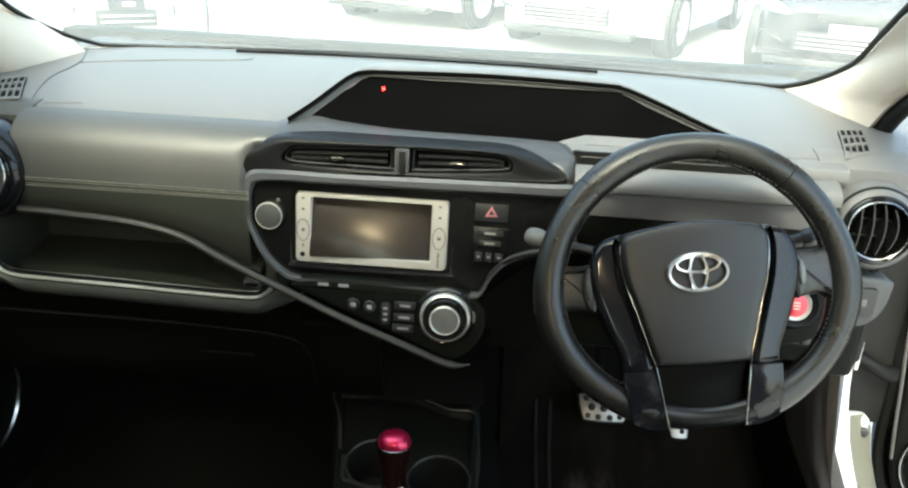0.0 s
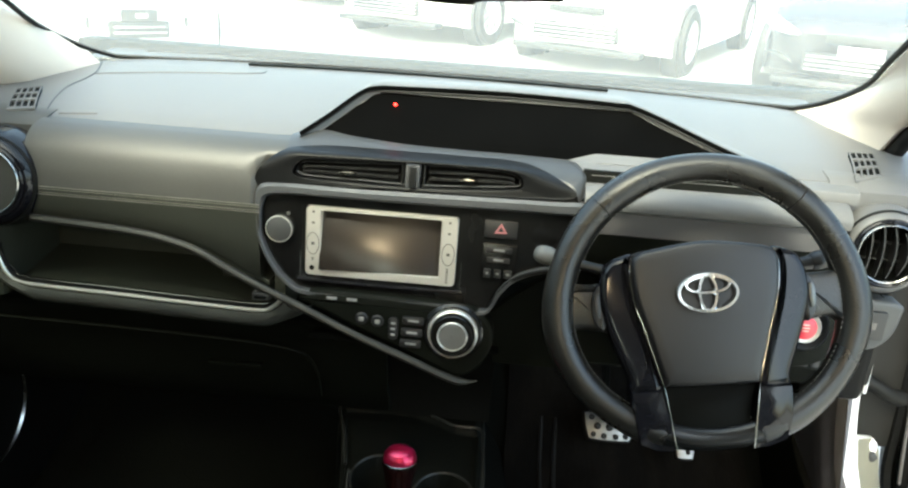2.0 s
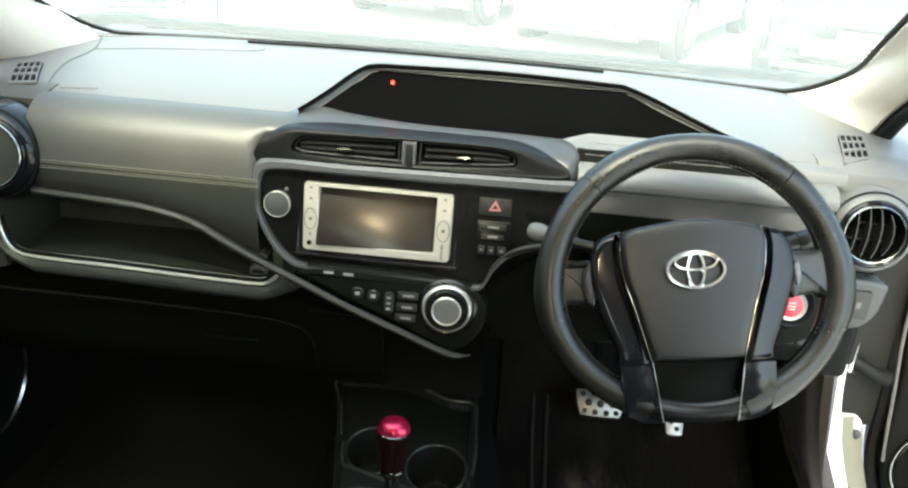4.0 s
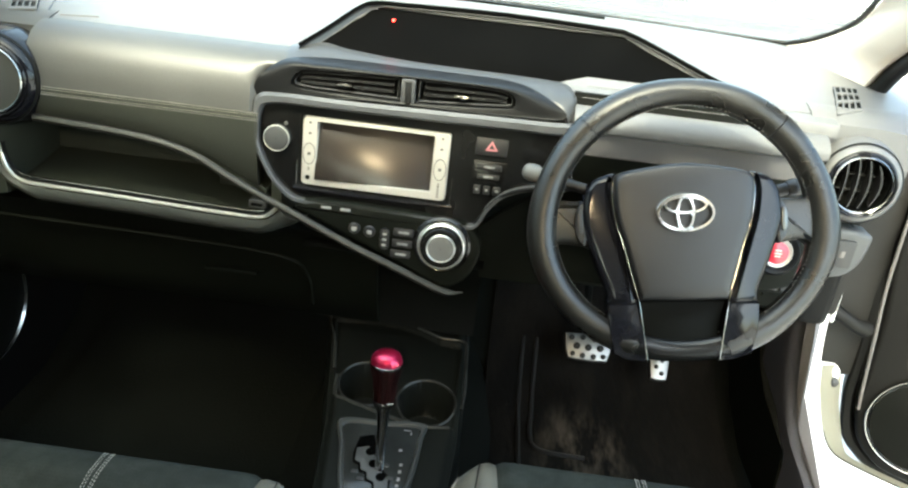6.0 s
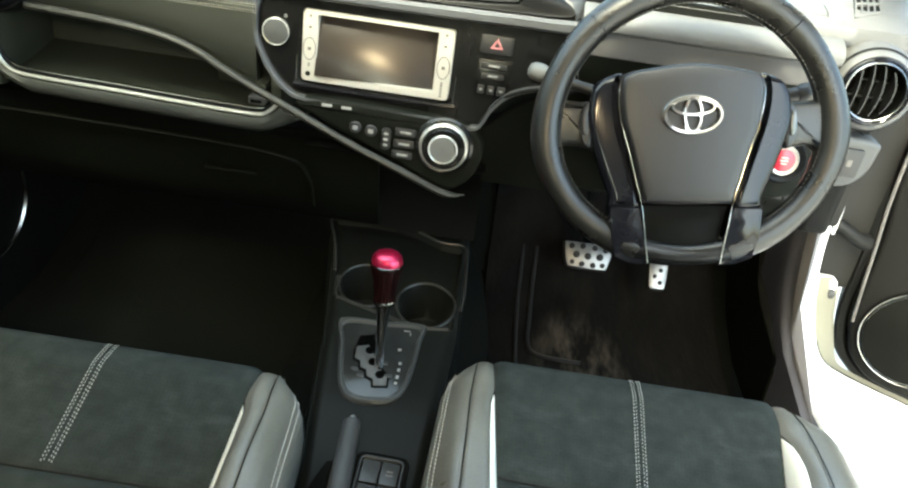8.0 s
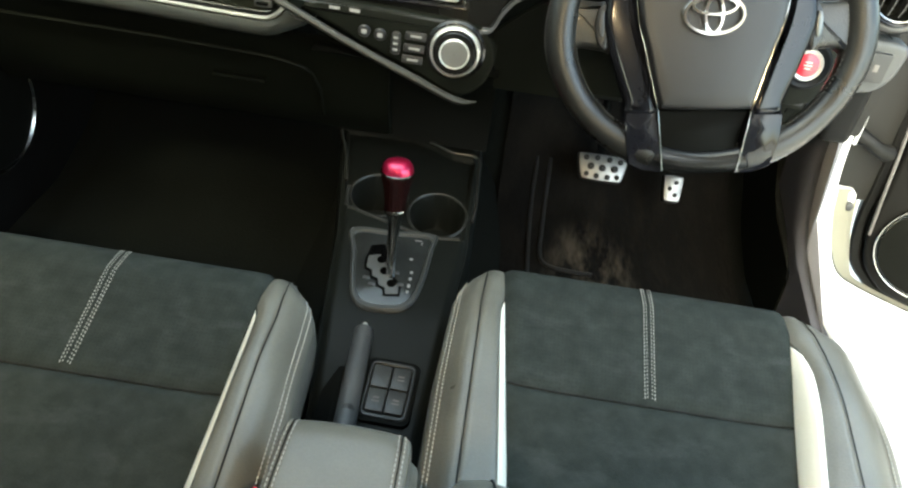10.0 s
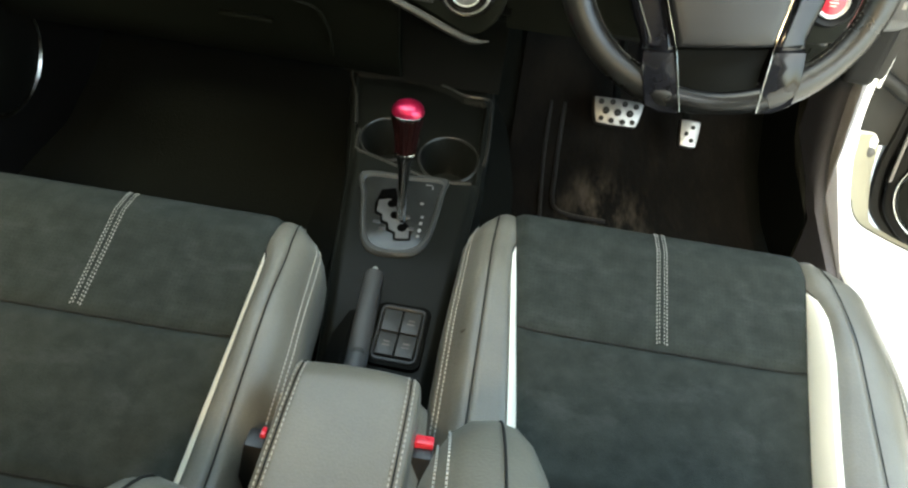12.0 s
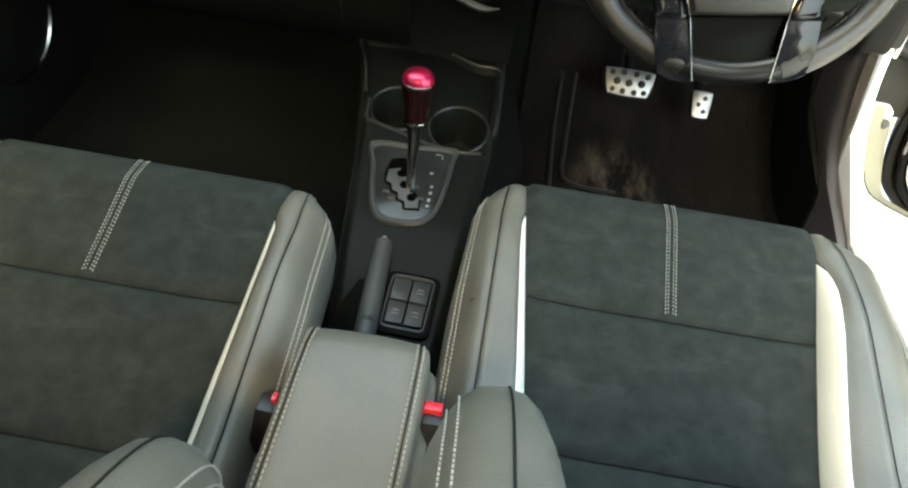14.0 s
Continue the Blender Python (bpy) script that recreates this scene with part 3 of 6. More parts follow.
# rear-view mirror under the roof's front edge
mirror = thing("rear_view_mirror", (0.13, 0.66, 1.0), "black rear-view mirror hanging under the windscreen top", "mirror")
m_out = curve_pts([(0.076, 0.9515), (0.112, 0.9508), (0.121, 0.954), (0.172, 0.957), (0.183, 0.959), (0.205, 0.972), (0.232, 1.0), (0.225, 1.022), (0.13, 1.028), (0.04, 1.018), (0.030, 0.995), (0.055, 0.968), (0.070, 0.9545)], 4, True)
part("housing", plate(m_out, facing(0.665, 0.15, 0.98), -0.03, 0.0, 0.006), DOORTRIM, mirror)
part("mirror_glass", plate([(0.13 + (x - 0.13) * 0.92, 0.990 + (z - 0.990) * 0.62) for x, z in m_out], facing(0.665, 0.15, 0.98), -0.004, 0.0006, 0.0004), CARGLASS, mirror, "dark mirror glass")
part("stem", tube([(0.13, 0.695, 1.0), (0.12, 0.70, 1.06), (0.11, 0.68, 1.115)], 0.011, 10), DOORTRIM, mirror)

# A-pillars with pale trim
def pillar(s, cx):
    path = [(cx + s * 0.660, 1.36, 0.735), (cx + s * 0.680, 1.26, 0.795), (cx + s * 0.697, 1.13, 0.875), (cx + s * 0.685, 0.97, 0.965), (cx + s * 0.645, 0.74, 1.085), (cx + s * 0.595, 0.46, 1.19)]
    P = curve_pts(path, 5)
    rings = []
    for i, p in enumerate(P):
        k = i / (len(P) - 1)
        w = 0.048 - 0.008 * k
        rings.append([(p[0] + s * dx * w, p[1] + dy, p[2] + dz * 0.05) for dx, dy, dz in ((-0.75, 0.04, 0.7), (-0.95, 0.0, 0.0), (-0.7, -0.045, -0.6), (0.2, -0.07, -0.8), (0.9, -0.05, -0.4), (1.0, 0.05, 0.4), (0.2, 0.08, 1.0))])
    return tagged(part("trim", loft(rings), PILLAR, None, "", 60), "pale beige windscreen pillar trim", "pillar trim", kind="structure")


# driver's pillar: from the glass edge round to the door seal
edge_r = [Vector(p) for p in ws_edge(0)[52:]]
rear_r = [Vector(p) for p in resample(curve_pts([(0.692, 1.235, 0.738), (0.698, 1.205, 0.760), (0.702, 1.175, 0.796), (0.693, 1.10, 0.837), (0.672, 0.92, 0.935), (0.645, 0.72, 1.035), (0.60, 0.46, 1.165)], 8), 0.012)]
rows = []
for i in range(25):
    g = edge_r[round(i * (len(edge_r) - 1) / 24)]
    r = rear_r[round(i * (len(rear_r) - 1) / 24)]
    row = [g + Vector((0.002, -0.002, -0.006))]
    for k in (0.2, 0.45, 0.7, 0.88):
        row.append(g.lerp(r, k) + Vector((-0.012, -0.014, -0.004)) * math.sin(k * math.pi))
    rows.append(row + [r, r + Vector((0.016, 0.012, 0.0))])
tagged(part("trim", sheet(rows, 0.008, (0.6, 0.5, 0.5)), PILLAR, None, "", 60), "pale beige windscreen pillar trim", "pillar trim", kind="structure")
tagged(part("trim", tube([p + Vector((0.020, 0.002, -0.006)) for p in rear_r], 0.0125, 10), SEAL, None), "black rubber door aperture seal", "door seal", kind="structure")
pillar(-1, 0.045)

# sides: passenger door closed; its window, rear sides, tail unseen, added to limit light
for y0, y1, z0, z1 in ((-1.6, 1.66, 0.0, 0.70),):
    tagged(part("wall_left", block((-0.705, (y0 + y1) / 2, (z0 + z1) / 2 - 0.02), (0.06, y1 - y0, z1 - z0), 0.015), DOORTRIM, None), "black inner side panel of the car", "side panel", kind="structure")
spk = thing("door_speaker", (-0.675, 1.1, 0.22), "round speaker with a thin chrome ring on the closed door", "speaker")
sm_l = Matrix.Translation((-0.675, 1.095, 0.225)) @ pose(0, 0, 0, 0, 90)
part("speaker_ring", lathe([(0.106, -0.004), (0.105, 0.010), (0.100, 0.013), (0.097, 0.009)], 56, sm_l), CHROME, spk, "thin chrome speaker ring")
part("speaker_grille", lathe([(0.097, 0.0), (0.096, 0.008), (0.06, 0.012), (0.0004, 0.014)], 48, sm_l), VOID, spk, "black speaker grille")
tagged(part("wall_right", block((0.80, -0.85, 0.33), (0.06, 1.5, 0.70), 0.015), DOORTRIM, None), "black rear side panel of the car", "side panel", kind="structure")
for x, y in ((-0.66, -0.15), (0.755, -0.15), (-0.62, -1.25), (0.715, -1.25)):
    tagged(part("trim", block((x, y, 0.93), (0.07, 0.16 if y > -1 else 0.4, 0.62), 0.02), PILLAR, None), "pale beige side pillar trim", "pillar trim", kind="structure")
tagged(part("wall_rear", block((0.05, -1.68, 0.36), (1.5, 0.06, 0.90), 0.02), LOWER, None), "black tailgate trim", "tailgate", kind="structure")
for x0, x1 in ((-0.70, -0.50), (0.60, 0.80)):
    tagged(part("trim", block(((x0 + x1) / 2, -1.64, 0.98), (x1 - x0, 0.06, 0.36), 0.02), PILLAR, None), "pale beige tailgate pillar trim", "pillar trim", kind="structure")
w2 = tagged(new("window_2"), "tailgate window glass", "rear window", kind="structure")
part("pane", sheet([[(-0.52, -1.67, 0.80), (0.62, -1.67, 0.80)], [(-0.50, -1.60, 1.14), (0.60, -1.60, 1.14)]], 0.004, (0, -1, 0)), GLASS, w2).visible_shadow = False
# unseen dark panes, added to cut the light from behind
for k, x in enumerate((-0.70, 0.795)):
    w3 = tagged(new("window_%d" % (3 + k)), "unseen dark rear side pane added to limit light", "side window", kind="structure")
    part("pane", sheet([[(x, -1.10, 0.66), (x, -0.20, 0.66)], [(x + (0.07 if x < 0 else -0.07), -1.10, 1.22), (x + (0.07 if x < 0 else -0.07), -0.20, 1.22)]], 0.004, (1, 0, 0)), DIMGLASS, w3)
# unseen pane, added and darkened to dim the light from the left
w5 = tagged(new("window_5"), "unseen dark pane added to dim the passenger side", "side window", kind="structure")
part("pane", sheet([[(-0.70, -0.08, 0.66), (-0.70, 1.22, 0.66)], [(-0.625, -0.08, 1.20), (-0.625, 0.55, 1.20)]], 0.004, (1, 0, 0)), SIDEDIM, w5).visible_shadow = True
rear = thing("bench_seat", (0.05, -0.9, 0.1), "dark suede bench seat behind the front seats", "bench seat")
part("backrest", loft([[(x, -1.02 - 0.22 * (z - 0.3) + o, z) for z, o in ((0.28, 0.05), (0.5, 0.08), (0.68, 0.05), (0.76, -0.02), (0.70, -0.12), (0.3, -0.12))] for x in np.linspace(-0.58, 0.68, 12)]), SUEDE, rear)
part("cushion", loft([[(x, y, z) for y, z in ((-0.5, 0.12), (-0.46, 0.26), (-0.55, 0.34), (-0.95, 0.30), (-1.0, 0.12))] for x in np.linspace(-0.58, 0.68, 12)]), SUEDE, rear)

# ---------------------------------------------------------------- dashboard
dash = thing("dashboard", (0.05, 1.2, 0.5), "dark grey moulded car dashboard with stitched leather-look face", "dashboard")


def dash_top(x):
    """Line of the dash top from the windscreen base to the rear crease."""
    base = 1.56 - 0.12 * ((x - 0.035) / 0.62) ** 2
    return [(base + 0.02, 0.766), (base, 0.772), (1.38, 0.773), (1.28, 0.770), (1.18, 0.764), (1.10, 0.756), (1.062, 0.749), (1.05, 0.744)]


rows = []
for i in range(41):
    x = -0.70 + 1.50 * i / 40
    drop = 0.012 * smoothstep(0.56, 0.72, abs(x - 0.05))
    sunk = 0.012 * smoothstep(-0.10, -0.05, x) * (1 - smoothstep(0.20, 0.27, x))      # the pad dips under the display
    rows.append([(x, y, z - drop - (sunk if y < 1.11 else 0.0)) for y, z in dash_top(x)])
part("top_pad", sheet(rows, 0.03), PAD, dash, "grey soft-grained dash top pad")

# parting lines of the top pad
def pad_z(x, y):
    line = dash_top(x)[::-1]
    return float(np.interp(y, [p[0] for p in line], [p[1] for p in line])) - 0.012 * smoothstep(0.56, 0.72, abs(x - 0.05))


for pts in ([(-0.522, 1.276), (-0.415, 1.334), (-0.292, 1.378), (-0.280, 1.410)], [(-0.575, 1.40), (-0.524, 1.278), (-0.512, 1.167), (-0.478, 1.052)], [(-0.462, 1.063), (-0.412, 1.072)]):
    part("parting_line", tube([(x, y, pad_z(x, y) + 0.0004) for x, y in curve_pts(pts, 6)], 0.0013, 6), DASH, dash)

# windscreen-side defroster strip on the top pad
rows = [[(x, 1.50 - 0.1 * ((x - 0.035) / 0.62) ** 2 + o, 0.7765) for o in (0.012, 0.0)] for x in np.linspace(-0.33, 0.33, 24)]
part("defroster_slot", sheet(rows, 0.003), VOID, dash, "narrow black defroster slot")

# passenger face: from the crease, round the bulge, past the stitching to the sweeping lower edge
SWEEP = [(-0.64, 0.632), (-0.53, 0.628), (-0.456, 0.624), (-0.339, 0.619), (-0.277, 0.611), (-0.239, 0.599), (-0.202, 0.580),
         (-0.164, 0.562), (-0.110, 0.538)]
sweep = curve_pts(SWEEP, 5)


def sweep_z(x):
    return float(np.interp(x, [p[0] for p in sweep], [p[1] for p in sweep]))


def face_section(x):
    return curve_pts([(1.052, 0.7465), (1.032, 0.7440), (1.012, 0.7355), (0.997, 0.7190), (0.988, 0.6960), (0.983, 0.6700)], 4)


xs = list(np.linspace(-0.475, -0.160, 30))
xs_up = xs + list(np.linspace(-0.156, -0.108, 12))
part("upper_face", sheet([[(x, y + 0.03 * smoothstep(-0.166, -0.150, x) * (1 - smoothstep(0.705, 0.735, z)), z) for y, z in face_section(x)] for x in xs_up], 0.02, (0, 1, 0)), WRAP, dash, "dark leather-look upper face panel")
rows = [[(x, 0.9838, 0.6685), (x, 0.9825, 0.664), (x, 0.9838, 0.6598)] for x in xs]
part("stitched_seam", sheet(rows, 0.02, (0, 1, 0)), SHADEWRAP, dash)
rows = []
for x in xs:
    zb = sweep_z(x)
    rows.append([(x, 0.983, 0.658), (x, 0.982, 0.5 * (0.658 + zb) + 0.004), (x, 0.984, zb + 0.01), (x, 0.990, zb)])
part("lower_face", sheet(rows, 0.022, (0, 1, 0)), SHADEWRAP, dash, "leather-look lower face panel darkened for shade")
bm = bmesh.new()
for z in (0.6695, 0.6665, 0.6618, 0.6590):
    thread([(x, 0.9822, z) for x in np.linspace(-0.47, -0.155, 30)], 0.0034, 0.55, 0.00055, bm)
tagged(part("seam_stitching", bm, DASHTHREAD, dash, "close double rows of grey stitching"), kind="stuff")

# raised lip that runs down from the face and under the climate panel
lip = curve_pts([(-0.47, 0.985, 0.6245), (-0.339, 0.982, 0.6185), (-0.277, 0.98, 0.610), (-0.239, 0.978, 0.5985), (-0.202, 0.975, 0.580),
                 (-0.157, 0.971, 0.560), (-0.106, 0.966, 0.540), (-0.029, 0.960, 0.508), (0.05, 0.957, 0.478), (0.100, 0.957, 0.4575), (0.122, 0.960, 0.4515), (0.140, 0.966, 0.451)], 6)
part("sweep_lip", tube(lip, lambda t: 0.0058 * (1 - 0.75 * smoothstep(0.86, 1.0, t)), 10, flat=0.9), SWEEP_TRIM, dash, "thin raised trim lip")

# open shelf: back, floor, ends, and its lip with the bright strip
rows = [[(x, 0.99, sweep_z(x) + 0.004), (x, 1.06, sweep_z(x) + 0.002), (x, 1.13, sweep_z(x) - 0.012), (x, 1.15, 0.56), (x, 1.14, 0.525),
         (x, 1.06, 0.514), (x, 1.004, 0.512)] for x in np.linspace(-0.62, -0.15, 20)]
shelf = part("storage_shelf", sheet(rows, 0.006, (0, 0, -1)), SHELF, dash, "deep open black storage shelf")
part("shelf_end", block((-0.137, 1.07, 0.55), (0.016, 0.15, 0.085), 0.004), SHELF, shelf)
part("shelf_end", block((-0.560, 1.07, 0.56), (0.06, 0.15, 0.13), 0.012), SHELF, shelf)
part("shelf_step", block((-0.225, 1.105, 0.545), (0.05, 0.06, 0.05), 0.008), SHELF, shelf, "raised block inside the shelf")
rows = [[(x, 1.118 + 0.1 * (z - 0.55), z) for z in (0.545, 0.565, 0.59, 0.60)] for x in (-0.44, -0.34, -0.255)]
part("shelf_back", sheet(rows, 0.006, (0, 1, 0)), SHELF, shelf, "low back panel of the shelf")
clip = part("shelf_clip", block((-0.163, 1.0, 0.535), (0.024, 0.02, 0.011), 0.002), GREYGRIP, shelf)
part("clip_slot", block((-0.163, 0.989, 0.535), (0.016, 0.004, 0.004), 0.001, 1), VOID, clip)
strip = curve_pts([(-0.536, 0.999, 0.575), (-0.5335, 0.998, 0.5548), (-0.5244, 0.997, 0.5345), (-0.505, 0.996, 0.5225), (-0.4543, 0.995, 0.5197), (-0.3699, 0.995, 0.5180), (-0.286, 0.994, 0.5157),
                   (-0.2023, 0.993, 0.5141), (-0.1606, 0.992, 0.5150), (-0.1439, 0.990, 0.5238), (-0.1331, 0.988, 0.5358)], 6)
part("bright_strip", tube(strip, 0.0030, 8, flat=1.1), STRIP, dash, "satin chrome strip along the shelf edge")
part("bright_strip", tube([(x, y + 0.006, z + 0.0062) for x, y, z in strip], 0.0020, 8), DARKCHROME, dash, "thin upper chrome line")
part("strip_bed", tube([(x, y + 0.004, z + 0.001) for x, y, z in strip], 0.0056, 8), HOOD, dash)
rows = []
for i, (x, y, z) in enumerate(strip):
    k = smoothstep(-0.49, -0.535, x)
    e = smoothstep(-0.155, -0.135, x)
    out = Vector((-1, 0, 0)) * k + Vector((0, 0, -1)) * (1 - k) + Vector((1, 0, 0.35)) * e * 0.9
    p = Vector((x, y, z))
    rows.append([p + out * a + Vector((0, b, 0)) for a, b in ((0.002, 0.008), (0.005, -0.002), (0.012, -0.005), (0.020, -0.003), (0.028, 0.006), (0.034, 0.022), (0.037, 0.045))])
part("shelf_lip", sheet(rows, 0.010, (0, 1, 0)), LIP, dash, "rounded grey lip round the shelf")
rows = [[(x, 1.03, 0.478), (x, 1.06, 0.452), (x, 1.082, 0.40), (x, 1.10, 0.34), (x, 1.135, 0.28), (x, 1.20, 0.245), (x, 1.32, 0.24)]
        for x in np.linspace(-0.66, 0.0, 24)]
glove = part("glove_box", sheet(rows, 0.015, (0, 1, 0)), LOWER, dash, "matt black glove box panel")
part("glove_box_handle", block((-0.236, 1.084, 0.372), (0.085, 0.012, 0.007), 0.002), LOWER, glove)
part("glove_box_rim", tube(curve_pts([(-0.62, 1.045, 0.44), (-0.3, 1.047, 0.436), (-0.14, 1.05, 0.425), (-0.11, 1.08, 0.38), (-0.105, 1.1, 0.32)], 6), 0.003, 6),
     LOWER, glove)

# centre: vent hood, painted bezel, gloss fascia
fr = facing(0.994, 0.08)
hood_pairs = [((-0.1175, 0.7140), (-0.1675, 0.993, 0.7000)), ((-0.1135, 0.7235), (-0.1580, 0.994, 0.7195)), ((-0.1020, 0.7310), (-0.1300, 1.012, 0.7395)),
              ((-0.0750, 0.7327), (-0.0900, 1.030, 0.7425)), ((-0.0410, 0.7340), (-0.0450, 1.035, 0.7433)), ((0.0270, 0.7372), (0.0270, 1.036, 0.7425)),
              ((0.1080, 0.7385), (0.1080, 1.036, 0.7424)), ((0.1530, 0.7370), (0.1650, 1.034, 0.7418)), ((0.1730, 0.7315), (0.2000, 1.020, 0.7370)),
              ((0.1775, 0.7215), (0.2325, 1.000, 0.7245)), ((0.1750, 0.7165), (0.2450, 0.993, 0.7145)), ((0.1680, 0.7135), (0.2250, 0.990, 0.7075)),
              ((0.1000, 0.7085), (0.1100, 0.990, 0.7040)), ((0.0360, 0.7062), (0.0360, 0.990, 0.7035)), ((-0.0400, 0.7058), (-0.0400, 0.990, 0.7015)),
              ((-0.0935, 0.7062), (-0.1100, 0.992, 0.6930)), ((-0.1130, 0.7092), (-0.1670, 0.996, 0.6850))]
hole = curve_pts([p[0] for p in hood_pairs], 6, True)
hood_out = curve_pts([p[1] for p in hood_pairs], 6, True)
rings = []
for k in (-0.2, -0.1, 0.0, 0.04, 0.1, 0.2, 0.32, 0.45, 0.58, 0.7, 0.8, 0.88, 0.95, 1.0):
    ring = []
    for (hx, hz), (ox, oy, oz) in zip(hole, hood_out):
        fy = 0.986 + 0.08 * (hz - 0.62)
        if k <= 0:
            ring.append((hx, fy - 0.22 * k, hz))
            continue
        ring.append((hx + (ox - hx) * k, fy + (oy - fy) * k ** 4 - 0.006 * k * (1 - k), hz + (oz - hz) * (0.35 * k + 0.65 * math.sin(k * math.pi / 2))))
    rings.append(ring)
part("vent_hood", loft(rings, True, False), HOOD, dash, "arched dark hood round the centre vents", 75)
# pale shelf that rolls over from the hood's crest to the instrument display
crest = [hood_pairs[i][1] for i in range(2, 11)] + [(0.248, 0.991, 0.706)]
behind = [(-0.135, 1.060, 0.7490), (-0.096, 1.070, 0.7540), (-0.060, 1.072, 0.7505), (0.020, 1.072, 0.7455), (0.102, 1.072, 0.7440), (0.190, 1.072, 0.7435),
          (0.238, 1.064, 0.7425), (0.2545, 1.022, 0.7365), (0.2580, 1.012, 0.7225), (0.2590, 1.008, 0.7120)]
rows = []
for c, d in zip(curve_pts(crest, 6), curve_pts(behind, 6)):
    c, d = Vector(c), Vector(d)
    rows.append([c + Vector((0, 0.001, -0.004)), c] + [c.lerp(d, k) + Vector((0, -0.001, 0.0012)) * math.sin(k * math.pi) for k in (0.15, 0.35, 0.55, 0.75)] + [d, d + Vector((0, 0.012, -0.002))])
part("hood_shelf", sheet(rows, 0.006, (0, 0.5, -0.8)), SHELFPAD, dash, "smooth grey shelf below the instrument display", 75)
part("vent_back", plate(hole, fr, -0.048, -0.044, 0.001), VOID, dash)
VENTS = ([(-0.1150, 0.7142), (-0.1110, 0.7232), (-0.1000, 0.7292), (-0.0410, 0.7322), (0.0210, 0.7347), (0.0245, 0.7325), (0.0245, 0.7095), (0.0210, 0.7068), (-0.0400, 0.7072), (-0.0900, 0.7076), (-0.1080, 0.7095)],
         [(0.0500, 0.7095), (0.0500, 0.7338), (0.0535, 0.7365), (0.1080, 0.7372), (0.1520, 0.7357), (0.1705, 0.7307), (0.1748, 0.7217), (0.1660, 0.7150), (0.1000, 0.7098), (0.0535, 0.7072)])
for base_line in VENTS:
    line = curve_pts(base_line, 4, True)
    x0, x1 = min(p[0] for p in line), max(p[0] for p in line)
    vent = part("air_vent", ring_plate(line, inset(line, 0.0028), fr, -0.03, 0.003, 0.0012), SLAT, dash, "long centre air vent with black slats")

    def span(x):
        """Lower and upper edge of the vent at x."""
        top = [p for p in base_line if p[1] > 0.722]
        low = [p for p in base_line if p[1] <= 0.722]
        top.sort()
        low.sort()
        return float(np.interp(x, [p[0] for p in low], [p[1] for p in low])), float(np.interp(x, [p[0] for p in top], [p[1] for p in top]))
    for k in (0.36, 0.68):
        rows = []
        for x in np.linspace(x0 + 0.009, x1 - 0.009, 16):
            lo_, hi_ = span(x)
            z = lo_ + (hi_ - lo_) * k
            rows.append([fr(x, z, 0.001), fr(x, z + 0.0008, 0.0), fr(x, z + 0.003, -0.024)])
        part("slat", sheet(rows, 0.0026, (0, 0, -1)), SLAT, vent)
    for k in range(11):
        x = x0 + 0.014 + (x1 - x0 - 0.028) * k / 10
        lo_, hi_ = span(x)
        part("vane", block(tuple(fr(x, 0.5 * (lo_ + hi_), -0.026)), (0.0016, 0.018, hi_ - lo_ - 0.004), 0.0005, 1), VANE, vent)
    xm = 0.5 * (x0 + x1) - 0.003
    part("tab", plate(curve_pts([(xm - 0.011, span(xm)[0] + 0.0105), (xm - 0.004, span(xm)[0] + 0.0085), (xm, span(xm)[0] + 0.006), (xm + 0.004, span(xm)[0] + 0.0085), (xm + 0.011, span(xm)[0] + 0.0105), (xm, span(xm)[0] + 0.0125)], 3, True),
                      fr, 0.0, 0.007, 0.0012), CHROME, vent, "small bright adjusting tab")
part("vent_divider", block(tuple(fr(0.037, 0.7205, 0.001)), (0.019, 0.02, 0.032), 0.003), BEZEL, dash, "grey divider between the vents")
part("vent_divider", block(tuple(fr(0.0375, 0.7205, 0.0035)), (0.009, 0.02, 0.029), 0.002), SLAT, dash)

bez_out = curve_pts([(-0.160, 0.694), (-0.167, 0.675), (-0.167, 0.652), (-0.161, 0.622), (-0.144, 0.587), (-0.119, 0.561), (-0.09, 0.553), (0.02, 0.551),
                     (0.10, 0.552), (0.143, 0.546), (0.160, 0.575), (0.180, 0.597), (0.215, 0.611), (0.262, 0.618), (0.262, 0.650), (0.262, 0.700),
                     (0.215, 0.7035), (0.10, 0.7015), (-0.03, 0.699), (-0.13, 0.699)], 4, True)
bez_in = curve_pts([(-0.149, 0.681), (-0.157, 0.668), (-0.159, 0.652), (-0.1565, 0.623), (-0.1405, 0.589), (-0.1175, 0.5645), (-0.089, 0.5555), (0.02, 0.5533),
                    (0.10, 0.5543), (0.142, 0.5500), (0.157, 0.577), (0.178, 0.600), (0.214, 0.614), (0.262, 0.6205), (0.262, 0.650), (0.262, 0.684),
                    (0.215, 0.687), (0.10, 0.686), (-0.03, 0.685), (-0.12, 0.685)], 4, True)
part("centre_bezel", ring_plate(bez_out, bez_in, fr, -0.03, 0.014, 0.004), BEZEL, dash, "blue-grey painted bezel round the centre stack")
opening = []
for x, z in bez_in:
    dx, dz = x + 0.0005, z - 0.623
    k = min(0.1045 / max(abs(dx), 1e-6), 0.0505 / max(abs(dz), 1e-6))
    opening.append((dx * k - 0.0005, dz * k + 0.623))
